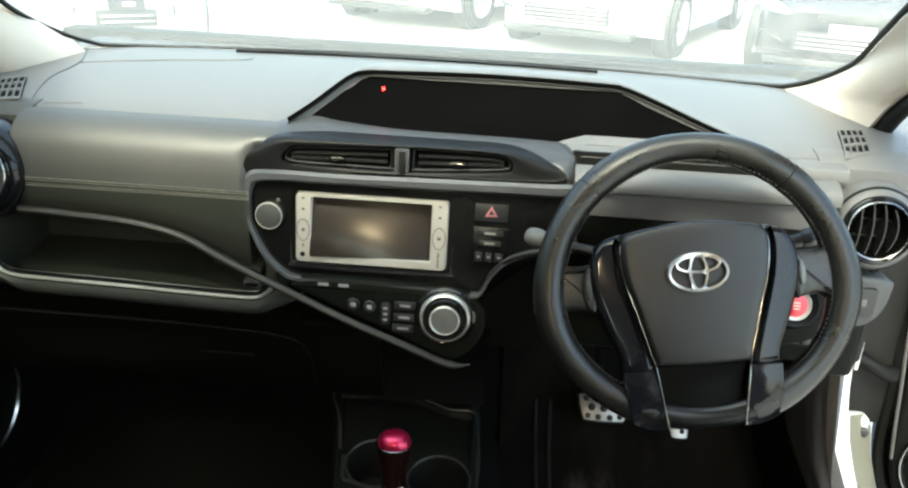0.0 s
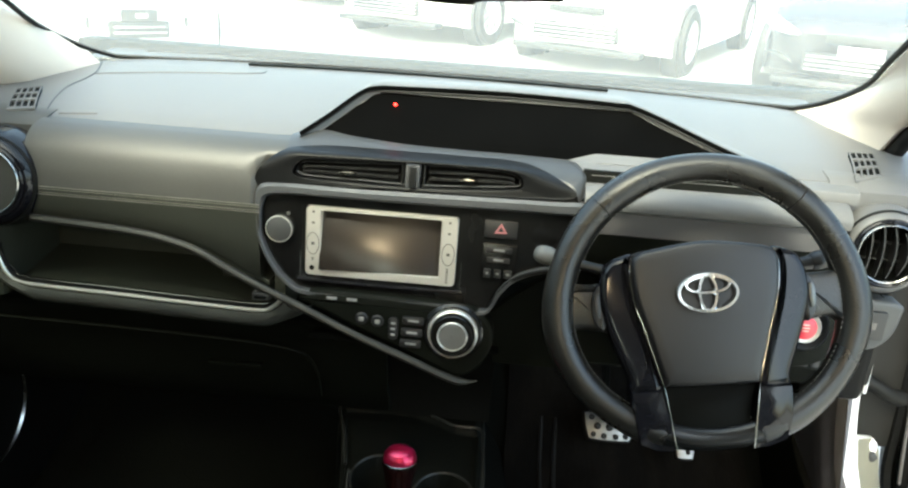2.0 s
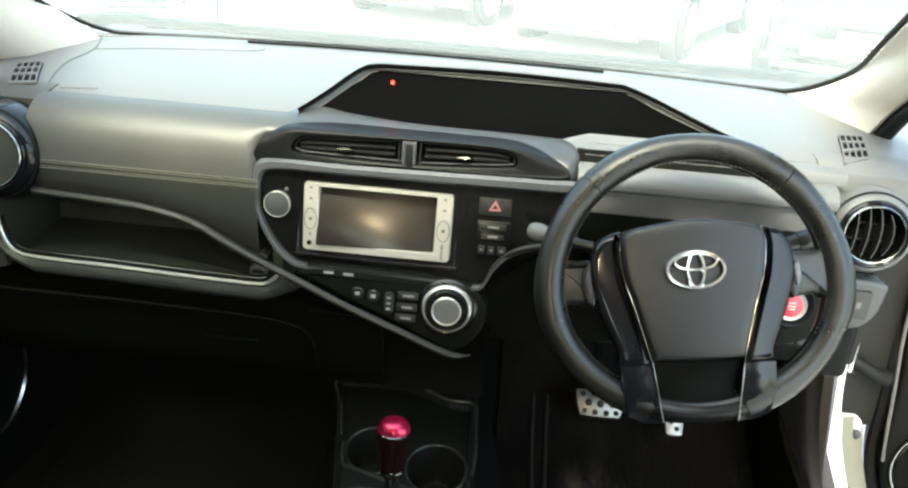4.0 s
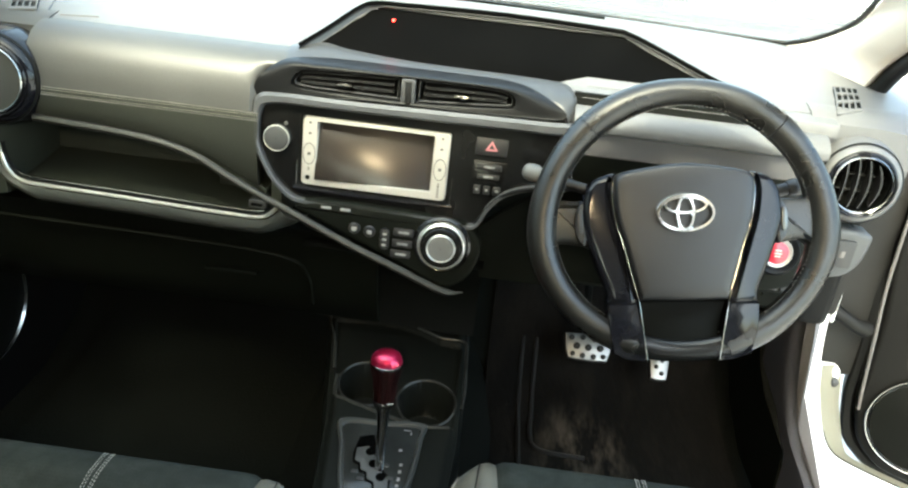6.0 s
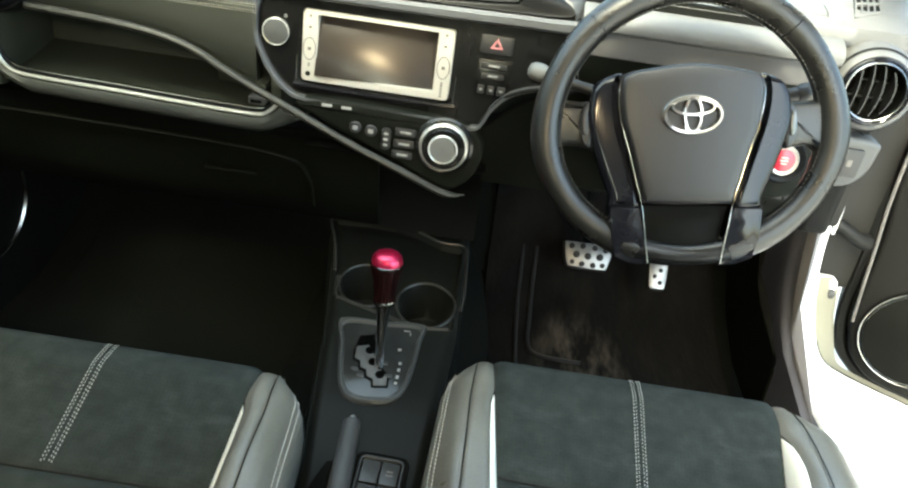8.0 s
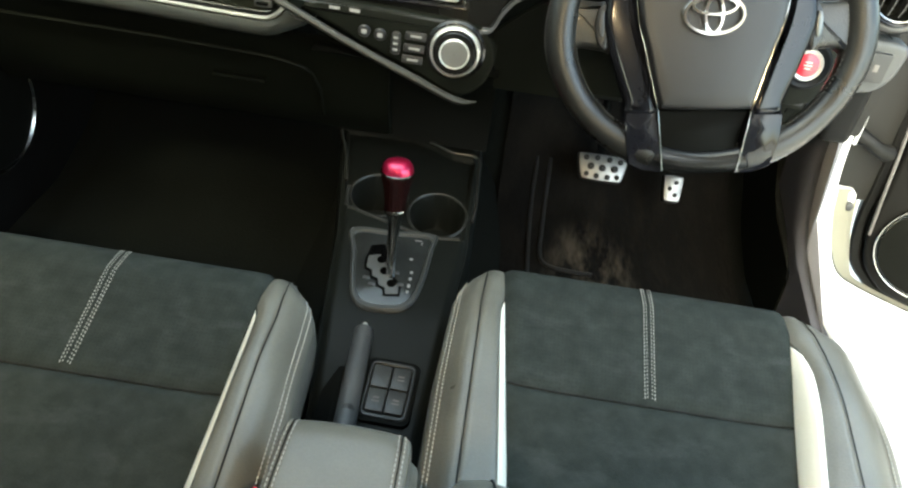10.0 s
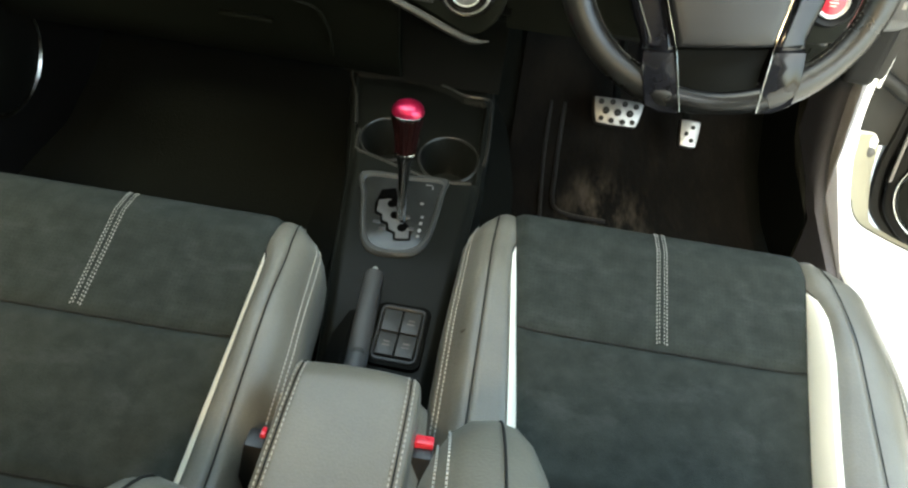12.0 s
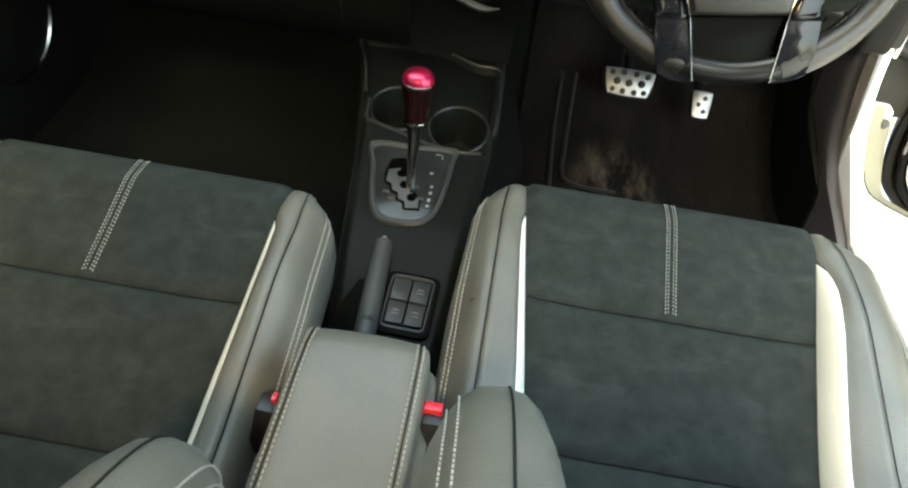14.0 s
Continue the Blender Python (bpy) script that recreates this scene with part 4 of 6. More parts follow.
fascia = part("centre_fascia", ring_plate(bez_in, opening, fr, -0.025, 0.001, 0.0004), PIANO, dash, "gloss black centre stack fascia")

# buttons on the fascia
part("hazard_switch", plate(rounded(0.133, 0.648, 0.176, 0.671, 0.002), fr, 0.0, 0.004, 0.001), BUTTON, fascia, "black hazard light switch")
tri = [(0.146, 0.6545), (0.163, 0.655), (0.1545, 0.6685)]
tri_in = [(0.1502, 0.6568), (0.1588, 0.657), (0.1545, 0.6638)]
part("hazard_triangle", ring_plate(tri, tri_in, fr, 0.0035, 0.0048, 0.0003), HAZARD, fascia, "red warning triangle")
part("switch_panel", plate(rounded(0.132, 0.589, 0.179, 0.640, 0.002), fr, 0.0, 0.003, 0.001), PIANO, fascia)
for x, z, w, h in ((0.1545, 0.632, 0.034, 0.008), (0.1545, 0.6185, 0.030, 0.007), (0.141, 0.600, 0.009, 0.012), (0.1545, 0.600, 0.009, 0.012), (0.168, 0.600, 0.011, 0.012)):
    key = part("key", plate(rounded(x - w / 2, z - h / 2, x + w / 2, z + h / 2, 0.0012), fr, 0.0025, 0.0045, 0.0006), BUTTON, fascia)
    part("legend", plate(rounded(x - w * 0.22, z - 0.0012, x + w * 0.22, z + 0.0018, 0.0004), fr, 0.0044, 0.005, 0.0002), DIMLEG, key)
vol = part("passenger_switch_knob", lathe([(0.0168, 0.0), (0.0168, 0.010), (0.0160, 0.012), (0.0140, 0.0127), (0.0005, 0.0130)], 40,
           Matrix.Translation(fr(-0.1345, 0.6375, 0.0)) @ pose(0, 0, 0, 90)), GREYGRIP, fascia, "round grey push knob")
part("knob_ring", tube([tuple(fr(-0.1345 + 0.0172 * math.cos(a), 0.6375 + 0.0172 * math.sin(a), 0.0095)) for a in np.linspace(0, math.tau, 40, False)], 0.0007, 6, True),
     STRIP, vol)

part("indicator", lathe([(0.0024, 0), (0.0024, 0.0012), (0.001, 0.0017)], 12, Matrix.Translation(fr(-0.124, 0.657, 0.001)) @ pose(0, 0, 0, 90)), STALKEND, fascia, "small pale indicator")

# climate panel: wedge under the fascia, with keys and the big dial
cl = facing(0.972, 0.10, 0.53)
cl_out = curve_pts([(-0.106, 0.545), (-0.09, 0.557), (-0.05, 0.560), (0.05, 0.558), (0.125, 0.552), (0.150, 0.535), (0.157, 0.512), (0.150, 0.485),
                    (0.135, 0.465), (0.112, 0.455), (0.09, 0.462), (0.04, 0.484), (-0.03, 0.512), (-0.08, 0.534)], 4, True)
climate = part("climate_panel", plate(cl_out, cl, -0.04, 0.0, 0.006, seg=3), LOWER, dash, "black wedge-shaped climate control panel")
for x, z in ((-0.061, 0.551), (-0.034, 0.551)):
    part("legend", plate(rounded(x - 0.007, z - 0.002, x + 0.007, z + 0.002, 0.0008), cl, 0.0, 0.0008, 0.0002), DIMLEG, climate)
for x, z in ((-0.020, 0.527), (0.0015, 0.525)):
    key = part("round_key", lathe([(0.0085, 0), (0.0085, 0.002), (0.0075, 0.0032), (0.0004, 0.0034)], 24, Matrix.Translation(cl(x, z, 0)) @ pose(0, 0, 0, 90)), BUTTON, climate)
    part("legend", plate(rounded(x - 0.0035, z - 0.003, x + 0.0035, z + 0.003, 0.001), cl, 0.0034, 0.0039, 0.0002), DIMLEG, key)
key = part("rocker_key", plate(rounded(0.0165, 0.5015, 0.0295, 0.5325, 0.0055), cl, 0.0, 0.0035, 0.0012), BUTTON, climate)
for z in (0.525, 0.517, 0.509):
    part("legend", plate(rounded(0.0198, z - 0.0016, 0.0262, z + 0.0016, 0.0008), cl, 0.0034, 0.0039, 0.0002), DIMLEG, key)
for x, z in ((0.0495, 0.530), (0.0485, 0.5135), (0.0475, 0.498)):
    key = part("bar_key", plate(rounded(x - 0.0145, z - 0.0058, x + 0.0135, z + 0.0052, 0.002), cl, 0.0, 0.0032, 0.001), BUTTON, climate)
    part("legend", plate(rounded(x - 0.0075, z - 0.0016, x + 0.0075, z + 0.0016, 0.0005), cl, 0.0031, 0.0036, 0.0002), DIMLEG, key)
dm = Matrix.Translation(cl(0.103, 0.519, 0)) @ pose(0, 0, 0, 90 - 5.7)
dial = part("temperature_dial", lathe([(0.040, -0.004), (0.040, 0.002), (0.037, 0.005), (0.0355, 0.004), (0.034, 0.004)], 48, dm), PIANO, climate, "large round climate dial")
part("outer_ring", lathe([(0.0340, 0.001), (0.0336, 0.008), (0.0318, 0.0112), (0.0304, 0.0118), (0.0292, 0.0100)], 48, dm), STRIP, dial, "bright satin ring")
part("grip", lathe([(0.0294, 0.004), (0.0286, 0.0150), (0.0268, 0.0172), (0.0205, 0.0172), (0.0200, 0.0165)], 48, dm), PIANO, dial, "gloss black collar")
part("inner_ring", lathe([(0.0202, 0.006), (0.0200, 0.0188), (0.0190, 0.0196), (0.0180, 0.0190), (0.0177, 0.0170)], 48, dm), STRIP, dial, "thin bright ring")
part("cap", lathe([(0.0178, 0.006), (0.0178, 0.0185), (0.0165, 0.0197), (0.0004, 0.020)], 48, dm), STALKEND, dial, "silver centre cap")

# head unit with its screen
unit = thing("head_unit", (0.0, 0.99, 0.62), "silver double-width head unit with a blank dark screen", "head unit")
hu = facing(0.9965, 0.10)
face_out = rounded(-0.1005, 0.5765, 0.0995, 0.6695, 0.006)
scr = rounded(-0.0805, 0.5872, 0.0775, 0.6645, 0.002)
def SCREENFACE(u, v, d):
    """The screen leans back more than its frame and turns a little to the driver, to mirror the added lamp."""
    return Vector((u, 0.9995 + 0.355 * (v - 0.62) + 0.063 * u - d, v))


part("surround", ring_plate(rounded(-0.1085, 0.566, 0.1075, 0.676, 0.004), rounded(-0.1010, 0.576, 0.1000, 0.670, 0.004), hu, -0.01, 0.002, 0.001), PIANO, unit)
for k, (d, r) in enumerate(((0.0025, 0.0009), (0.0005, 0.0011))):
    o = rounded(-0.1075 - 0.004 * k, 0.567 - 0.003 * k, 0.1065 + 0.001 * k, 0.675 + 0.002 * k, 0.004)
    part("surround_edge", tube([tuple(hu(x, z, d)) for x, z in o], r, 6, True), CHROME, unit, "thin polished edge round the unit")
facep = part("faceplate", ring_plate(face_out, scr, hu, -0.03, 0.006, 0.0015), SILVER, unit, "silver faceplate")
part("screen", plate(rounded(-0.0815, 0.5862, 0.0785, 0.6660, 0.002), SCREENFACE, -0.006, 0.0, 0.0003), SCREEN, unit, "blank dark glossy screen")
part("lower_trim", tube([tuple(hu(x, 0.571 - 0.002 * math.cos(x * 12), 0.006)) for x in np.linspace(-0.11, 0.11, 16)], 0.0028, 8), GLOSS, unit, "thin gloss lower trim")
for side, cx in ((-1, -0.0905), (1, 0.0885)):
    part("ring_key", tube([tuple(hu(cx + 0.0082 * math.cos(a), 0.620 + 0.0145 * math.sin(a), 0.0064)) for a in np.linspace(0, math.tau, 28, False)],
                          0.0006, 5, True), DARKLEG, facep)
    for z, w, h in ((0.6625, 0.0035, 0.003), (0.648, 0.004, 0.003), (0.620, 0.0045, 0.004), (0.600, 0.003, 0.002), (0.5975, 0.003, 0.0012)):
        part("legend", plate(rounded(cx - w / 2, z - h / 2, cx + w / 2, z + h / 2, 0.0004), hu, 0.0058, 0.0064, 0.0001), DARKLEG, facep)
for k in range(5):
    part("legend", plate(rounded(0.0868, 0.581 + 0.0035 * k, 0.0902, 0.583 + 0.0035 * k, 0.0003), hu, 0.0058, 0.0064, 0.0001), DARKLEG, facep)
part("jack_hole", lathe([(0.0034, 0), (0.0034, 0.0008), (0.0003, 0.0009)], 16, Matrix.Translation(hu(-0.0912, 0.5868, 0.0058)) @ pose(0, 0, 0, 90)), VOID, facep, "small black socket")

# instrument recess in the dash top
binn = thing("instrument_binnacle", (0.15, 1.15, 0.78), "wide hooded black instrument display, switched off", "instrument display")
path = [(-0.121, 1.055, 0.752), (-0.09, 1.09, 0.773), (-0.055, 1.13, 0.799), (-0.035, 1.145, 0.8045), (0.0, 1.15, 0.8055), (0.15, 1.155, 0.808), (0.30, 1.15, 0.8055),
        (0.325, 1.145, 0.8035), (0.36, 1.125, 0.794), (0.43, 1.09, 0.770), (0.472, 1.07, 0.757), (0.52, 1.05, 0.742)]
edge = curve_pts(path, 5)
rows = []
for off_y, off_z, sx in ((-0.004, -0.010, 0.985), (-0.004, -0.002, 0.995), (0.004, 0.003, 1.0), (0.03, 0.004, 1.0), (0.12, -0.006, 1.02), (0.26, -0.03, 1.05), (0.34, -0.05, 1.05)):
    rows.append([(0.16 + (x - 0.16) * sx, y + off_y, max(z + off_z, 0.735)) for x, y, z in edge])
part("hood", sheet(rows, 0.006), PAD, binn, "grey soft hood")
rows = []
for off_y, off_z, sx in ((-0.003, -0.011, 0.985), (0.03, -0.015, 0.96), (0.12, -0.022, 0.93)):
    rows.append([(0.16 + (x - 0.16) * sx, y + off_y, max(z + off_z, 0.738)) for x, y, z in edge])
part("hood_lining", sheet(rows, 0.004), VOID, binn)
scr_b = curve_pts([(-0.118, 0.7525), (-0.085, 0.771), (-0.05, 0.793), (-0.03, 0.797), (0.0, 0.7975), (0.3, 0.7975), (0.325, 0.796), (0.355, 0.787), (0.42, 0.765), (0.462, 0.7525)], 4) + [(0.27, 0.7525), (0.235, 0.7440), (-0.045, 0.7440), (-0.085, 0.7525)]


def lens(u, v, d):
    return Vector((u, 1.072 + 1.55 * (v - 0.7525) - 0.5 * d, v + 0.85 * d))


part("display", plate(scr_b, lens, -0.01, 0.0, 0.001), MATTBLACK, binn, "black switched-off display")
part("security_led", lathe([(0.0022, 0), (0.002, 0.0015), (0.0007, 0.0022)], 16, Matrix.Translation((-0.006, 1.118, 0.787)) @ pose(0, 0, 0, 55)), LED, binn, "lit red security light")
part("edge_trim", tube([(x, y - 0.006, z - 0.0005) for x, y, z in edge], 0.0038, 8), MATTBLACK, binn, "black rolled hood edge")
part("edge_line", tube([(x, y - 0.0115, z - 0.0035) for x, y, z in edge], 0.0009, 6), HOOD, binn, "thin grey line inside the hood edge")

# driver's side of the dashboard
rows = []
for x in np.linspace(0.236, 0.60, 40):
    k = smoothstep(0.234, 0.262, x)
    rows.append([(x, 1.080, 0.7445), (x, 1.055 + 0.012 * (1 - k), 0.7435 - 0.002 * (1 - k)), (x, 1.035 + 0.026 * (1 - k), 0.7415 - 0.001 * (1 - k)), (x, 1.022 + 0.036 * (1 - k), 0.738), (x, 1.020 + 0.036 * (1 - k), 0.735)])
part("driver_top", sheet(rows, 0.012, (0, 0, -1)), PAD, dash)
rows = [[(x, 1.0215, 0.740), (x, 1.0165, 0.722)] for x in np.linspace(0.254, 0.49, 8)]
part("driver_slot", sheet(rows, 0.01, (0, 1, 0)), VOID, dash, "long black slot in the dash")
rows = []
for x in np.linspace(0.256, 0.585, 30):
    rows.append([(x, 1.016, 0.7255), (x, 1.008, 0.7245), (x, 0.998, 0.7205), (x, 0.990, 0.7135), (x, 0.987, 0.706), (x, 0.989, 0.699), (x, 0.998, 0.694)])
part("driver_band", sheet(rows, 0.012, (0, 1, 0)), PAD, dash, "grey band across the driver's side")
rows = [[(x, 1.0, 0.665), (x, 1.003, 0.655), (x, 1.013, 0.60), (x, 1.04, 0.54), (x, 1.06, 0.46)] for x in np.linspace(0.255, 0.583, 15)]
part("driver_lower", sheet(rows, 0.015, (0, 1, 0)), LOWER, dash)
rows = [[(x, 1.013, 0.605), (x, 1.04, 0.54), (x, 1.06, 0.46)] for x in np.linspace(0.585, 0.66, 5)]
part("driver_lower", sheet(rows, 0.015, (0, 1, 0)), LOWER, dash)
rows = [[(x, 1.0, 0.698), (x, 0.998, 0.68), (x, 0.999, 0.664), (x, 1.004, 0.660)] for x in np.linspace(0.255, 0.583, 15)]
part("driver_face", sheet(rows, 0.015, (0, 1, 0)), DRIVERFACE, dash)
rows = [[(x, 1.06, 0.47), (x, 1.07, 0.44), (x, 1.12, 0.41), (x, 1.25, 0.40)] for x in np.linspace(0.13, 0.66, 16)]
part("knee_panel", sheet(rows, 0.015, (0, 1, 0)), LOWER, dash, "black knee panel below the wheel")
# curved dark cowl between centre stack and steering column
rows = []
for a in np.linspace(0, 1, 12):
    x = 0.150 + 0.13 * a
    z = 0.545 + 0.075 * math.sin(a * math.pi / 2)
    rows.append([(x, 0.985, z), (x + 0.004, 1.0, z - 0.02), (x + 0.008, 1.03, z - 0.07), (x + 0.01, 1.06, 0.43)])
part("column_cowl", sheet(rows, 0.012, (0, 1, 0)), LOWER, dash)
part("cowl_edge", tube(curve_pts([(0.143, 0.985, 0.547), (0.160, 0.982, 0.578), (0.180, 0.98, 0.6), (0.215, 0.978, 0.614), (0.27, 0.98, 0.62)], 5), 0.0026, 8), HOOD, dash)


def round_vent(cx, cy, cz, r, turn, closed, shell, label):
    """A round outboard vent of inner radius r in a deep moulded ring."""
    m = Matrix.Translation((cx, cy, cz)) @ pose(0, 0, 0, 90 - 8, 0, turn)
    v = part("round_vent", lathe([(r + 0.026, -0.050), (r + 0.023, -0.022), (r + 0.0185, -0.004), (r + 0.013, 0.005), (r + 0.009, 0.0075), (r + 0.0075, 0.0065)], 56, m), shell, dash, label)
    part("dark_ring", lathe([(r + 0.0080, 0.002), (r + 0.0075, 0.0095), (r + 0.0055, 0.0110), (r + 0.0030, 0.0095), (r + 0.0025, 0.004)], 56, m), GLOSS, v, "gloss black inner ring")
    part("groove", lathe([(r + 0.0188, -0.0022), (r + 0.0184, -0.0008), (r + 0.0172, -0.0004), (r + 0.0164, 0.0012)], 56, m), SEAL, v)
    part("bright_ring", lathe([(r + 0.0028, 0.004), (r + 0.0026, 0.0112), (r + 0.0014, 0.0124), (r, 0.0115), (r - 0.0006, 0.006)], 56, m), DARKCHROME, v, "thin satin chrome ring")
    part("barrel", lathe([(r, 0.010), (r - 0.0012, -0.021), (0.0002, -0.021)], 40, m), VOID, v)
    if closed:
        part("shutter", lathe([(r - 0.0006, 0.0), (r - 0.001, 0.004), (r * 0.6, 0.0058), (0.0002, 0.0062)], 40, m), GATERING, v, "closed grey shutter")
        return v
    for k in range(4):
        x = -r * 0.55 + r * 0.36 * k
        h = math.sqrt(max(0.0, (r - 0.002) ** 2 - x * x))
        rows = [[m @ Vector((x + 0.008 * (1 - q * q) * (0.3 + 0.25 * k) - 0.003, q * h, 0.004)), m @ Vector((x + 0.002, q * h * 0.95, -0.015))] for q in np.linspace(-0.98, 0.98, 9)]
        part("vane", sheet(rows, 0.0020, (1, 0, 0)), SLAT, v)
    for q in (-0.32, 0.30):
        h = r * math.sqrt(1 - q * q) * 0.97
        part("cross_vane", block((0, q * r, -0.014), (2 * h, 0.0022, 0.008), 0.0007, 1, m), SLAT, v)
    return v


round_vent(0.638, 0.998, 0.6715, 0.0355, -6, False, PAD, "round outboard air vent in a pale moulded ring")
round_vent(-0.5137, 0.972, 0.675, 0.0425, 6, True, GLOSS, "round outboard air vent with a closed shutter")
# end cheeks that carry the round vents
for cx, s in ((0.66, 1), (-0.56, -1)):
    rows = []
    for a in np.linspace(-0.09, 0.052 if s > 0 else 0.10, 16):
        x = cx + a * s
        rows.append([(x, 1.07, 0.752), (x, 1.05, 0.7475 - 0.08 * max(0, a)), (x, 1.036, 0.737 - 0.1 * max(0, a)), (x, 1.034, 0.70), (x, 1.036, 0.65), (x, 1.04, 0.637), (x, 1.05, 0.632)])
    part("end_cheek", sheet(rows, 0.02, (0, 1, 0)), PAD if s > 0 else WRAP, dash)
# small grilles at the ends of the dash top
for corners in (((0.6017, 1.045), (0.6432, 1.067), (0.6710, 1.165), (0.6299, 1.151)), ((-0.5321, 1.056), (-0.4957, 1.064), (-0.5441, 1.165), (-0.5776, 1.153))):
    def gp(u, v, d):
        (ax, ay), (bx, by), (cx, cy), (ex, ey) = corners
        x = (ax * (1 - u) + bx * u) * (1 - v) + (ex * (1 - u) + cx * u) * v
        y = (ay * (1 - u) + by * u) * (1 - v) + (ey * (1 - u) + cy * u) * v
        return Vector((x, y, pad_z(x, y) + 0.0025 + d))
    rim_o = rounded(0, 0, 1, 1, 0.12)
    g = part("corner_grille", plate(rim_o, gp, -0.004, 0.0012, 0.0), VOID, dash, "small black corner grille")
    for k in range(5):
        u = 0.03 + 0.94 * k / 4
        part("bar", sheet([[gp(u - 0.028, v, 0.0022), gp(u + 0.028, v, 0.0022)] for v in np.linspace(0.02, 0.98, 5)], 0.003), PAD, g)
    for k in range(4):
        v = 0.03 + 0.94 * k / 3
        part("bar", sheet([[gp(u, v - 0.032, 0.0024), gp(u, v + 0.032, 0.0024)] for u in np.linspace(0.02, 0.98, 5)], 0.003), PAD, g)
# driver's lower right: switch panel under the vent
side_out = curve_pts([(0.590, 0.604), (0.630, 0.606), (0.676, 0.602), (0.680, 0.585), (0.674, 0.556), (0.655, 0.536), (0.62, 0.532), (0.592, 0.545)], 4, True)
part("side_panel", plate(side_out, facing(0.996, 0.0), -0.03, 0.0, 0.006, seg=3), GREYGRIP, dash, "grey side panel")
part("dash_end", block((0.652, 1.06, 0.535), (0.046, 0.07, 0.19), 0.012, 3), DOORTRIM, dash, "dark plastic end of the dashboard")
sw = part("mirror_switch", plate(rounded(0.628, 0.552, 0.660, 0.592, 0.003), facing(0.995, 0.0), -0.002, 0.004, 0.001), BUTTON, dash, "small black side switch")
part("legend", plate(rounded(0.641, 0.567, 0.648, 0.577, 0.001), facing(0.995, 0.0), 0.004, 0.0046, 0.0002), DARKLEG, sw)

# ---------------------------------------------------------------- steering wheel, column and stalks
WC = Vector((0.395, 0.879, 0.634))
WM = Matrix.Translation(WC) @ pose(0, 0, 0, 90 - 23) @ pose(0, -0.004, 0, 0, 0, 8.4)      # turned slightly; local z points to the driver, local y up the wheel
wheel = thing("steering_wheel", WC, "black leather-wrapped three-spoke steering wheel with gloss trim", "steering wheel")
RT = 0.0166


def rim_pt(a, k=1.0, d=0.0):
    r = rim_r(a) * k
    return WM @ Vector((-0.003 + r * math.cos(a), -0.008 + r * math.sin(a), d))


def rim_r(a):
    """Round above, flattened towards the bottom."""
    low = max(0.0, -math.sin(a))
    return 0.1675 - 0.027 * low ** 1.6


def rim_piece(a0, a1, name, mat, label, fat=1.0):
    n = max(6, int((a1 - a0) / 0.06))
    rings = []
    for i in range(n + 1):
        a = a0 + (a1 - a0) * i / n
        c = Vector((-0.003 + rim_r(a) * math.cos(a), -0.008 + rim_r(a) * math.sin(a), 0))
        nrm = Vector((math.cos(a), math.sin(a), 0))
        r = RT * fat * (1 + 0.06 * math.cos(6 * a))
        rings.append([WM @ (c + nrm * r * 1.02 * math.cos(t) + Vector((0, 0, r * 1.1 * math.sin(t)))) for t in np.linspace(0, math.tau, 16, False)])
    return part(name, loft(rings), mat, wheel, label)


A1, A2 = radians(48), radians(131)
BOT0, BOT1 = radians(247), radians(290)
rim_piece(A1, A2, "rim_top", RIMLEATHER, "smooth leather rim", 1.0)
rim_piece(A2 + 0.006, BOT0 - 0.004, "rim_side", RIMLEATHER, "worn perforated leather rim", 1.03)
rim_piece(BOT1 + 0.004 - math.tau, A1 - 0.006, "rim_side", RIMLEATHER, "worn perforated leather rim", 1.03)
rim_piece(BOT0, BOT1, "rim_bottom", PIANO, "smooth glossy rim between the lower spokes", 0.98)
bm = bmesh.new()
for in_, up_ in ((0.93, 0.44),):
    thread([rim_pt(a, 1 - RT * 1.05 * 1.03 * in_ / rim_r(a), RT * 1.05 * 1.1 * up_) for a in np.linspace(0, math.tau, 200)], 0.0056, 0.5, 0.0006, bm)
tagged(part("rim_stitching", bm, RIMTHREAD, wheel, "grey stitching inside the rim"), kind="stuff")


def wp(x, y, d):
    """Wheel plane: x right, y up, d towards the driver."""
    return WM @ Vector((x, y, d))


HX = -0.007                                                                               # hub offset from the rim's middle, fitted to the camera's view
half_pad = [(0.0, 0.0735), (0.04, 0.0695), (0.076, 0.0615), (0.0812, 0.042), (0.0775, 0.008), (0.0686, -0.0217), (0.059, -0.058), (0.0512, -0.0835), (0.046, -0.0865), (0.0, -0.0875)]
pad_line = [(x + HX, y) for x, y in half_pad] + [(HX - x, y) for x, y in half_pad[-2:0:-1]]
pl = curve_pts(pad_line, 4, True)
rings = []
for k, d in ((1.0, -0.01), (1.0, 0.0215), (0.988, 0.0265), (0.965, 0.0295), (0.93, 0.0305), (0.8, 0.0305), (0.6, 0.0305), (0.4, 0.0305), (0.2, 0.0305), (0.05, 0.0305)):
    rings.append([wp((x - HX) * k + HX, y * k, d + (0.0055 * (1 - ((x - HX) * k / 0.095) ** 2 - (y * k / 0.10) ** 2) if d > 0 else 0.0)) for x, y in pl])
part("airbag_cover", loft(rings), PADPLASTIC, wheel, "grained black airbag cover", 50)
low = [(HX + x, y) for x, y in ((-0.052, -0.089), (0.052, -0.089), (0.046, -0.115), (0.041, -0.142), (-0.041, -0.142), (-0.046, -0.115))]
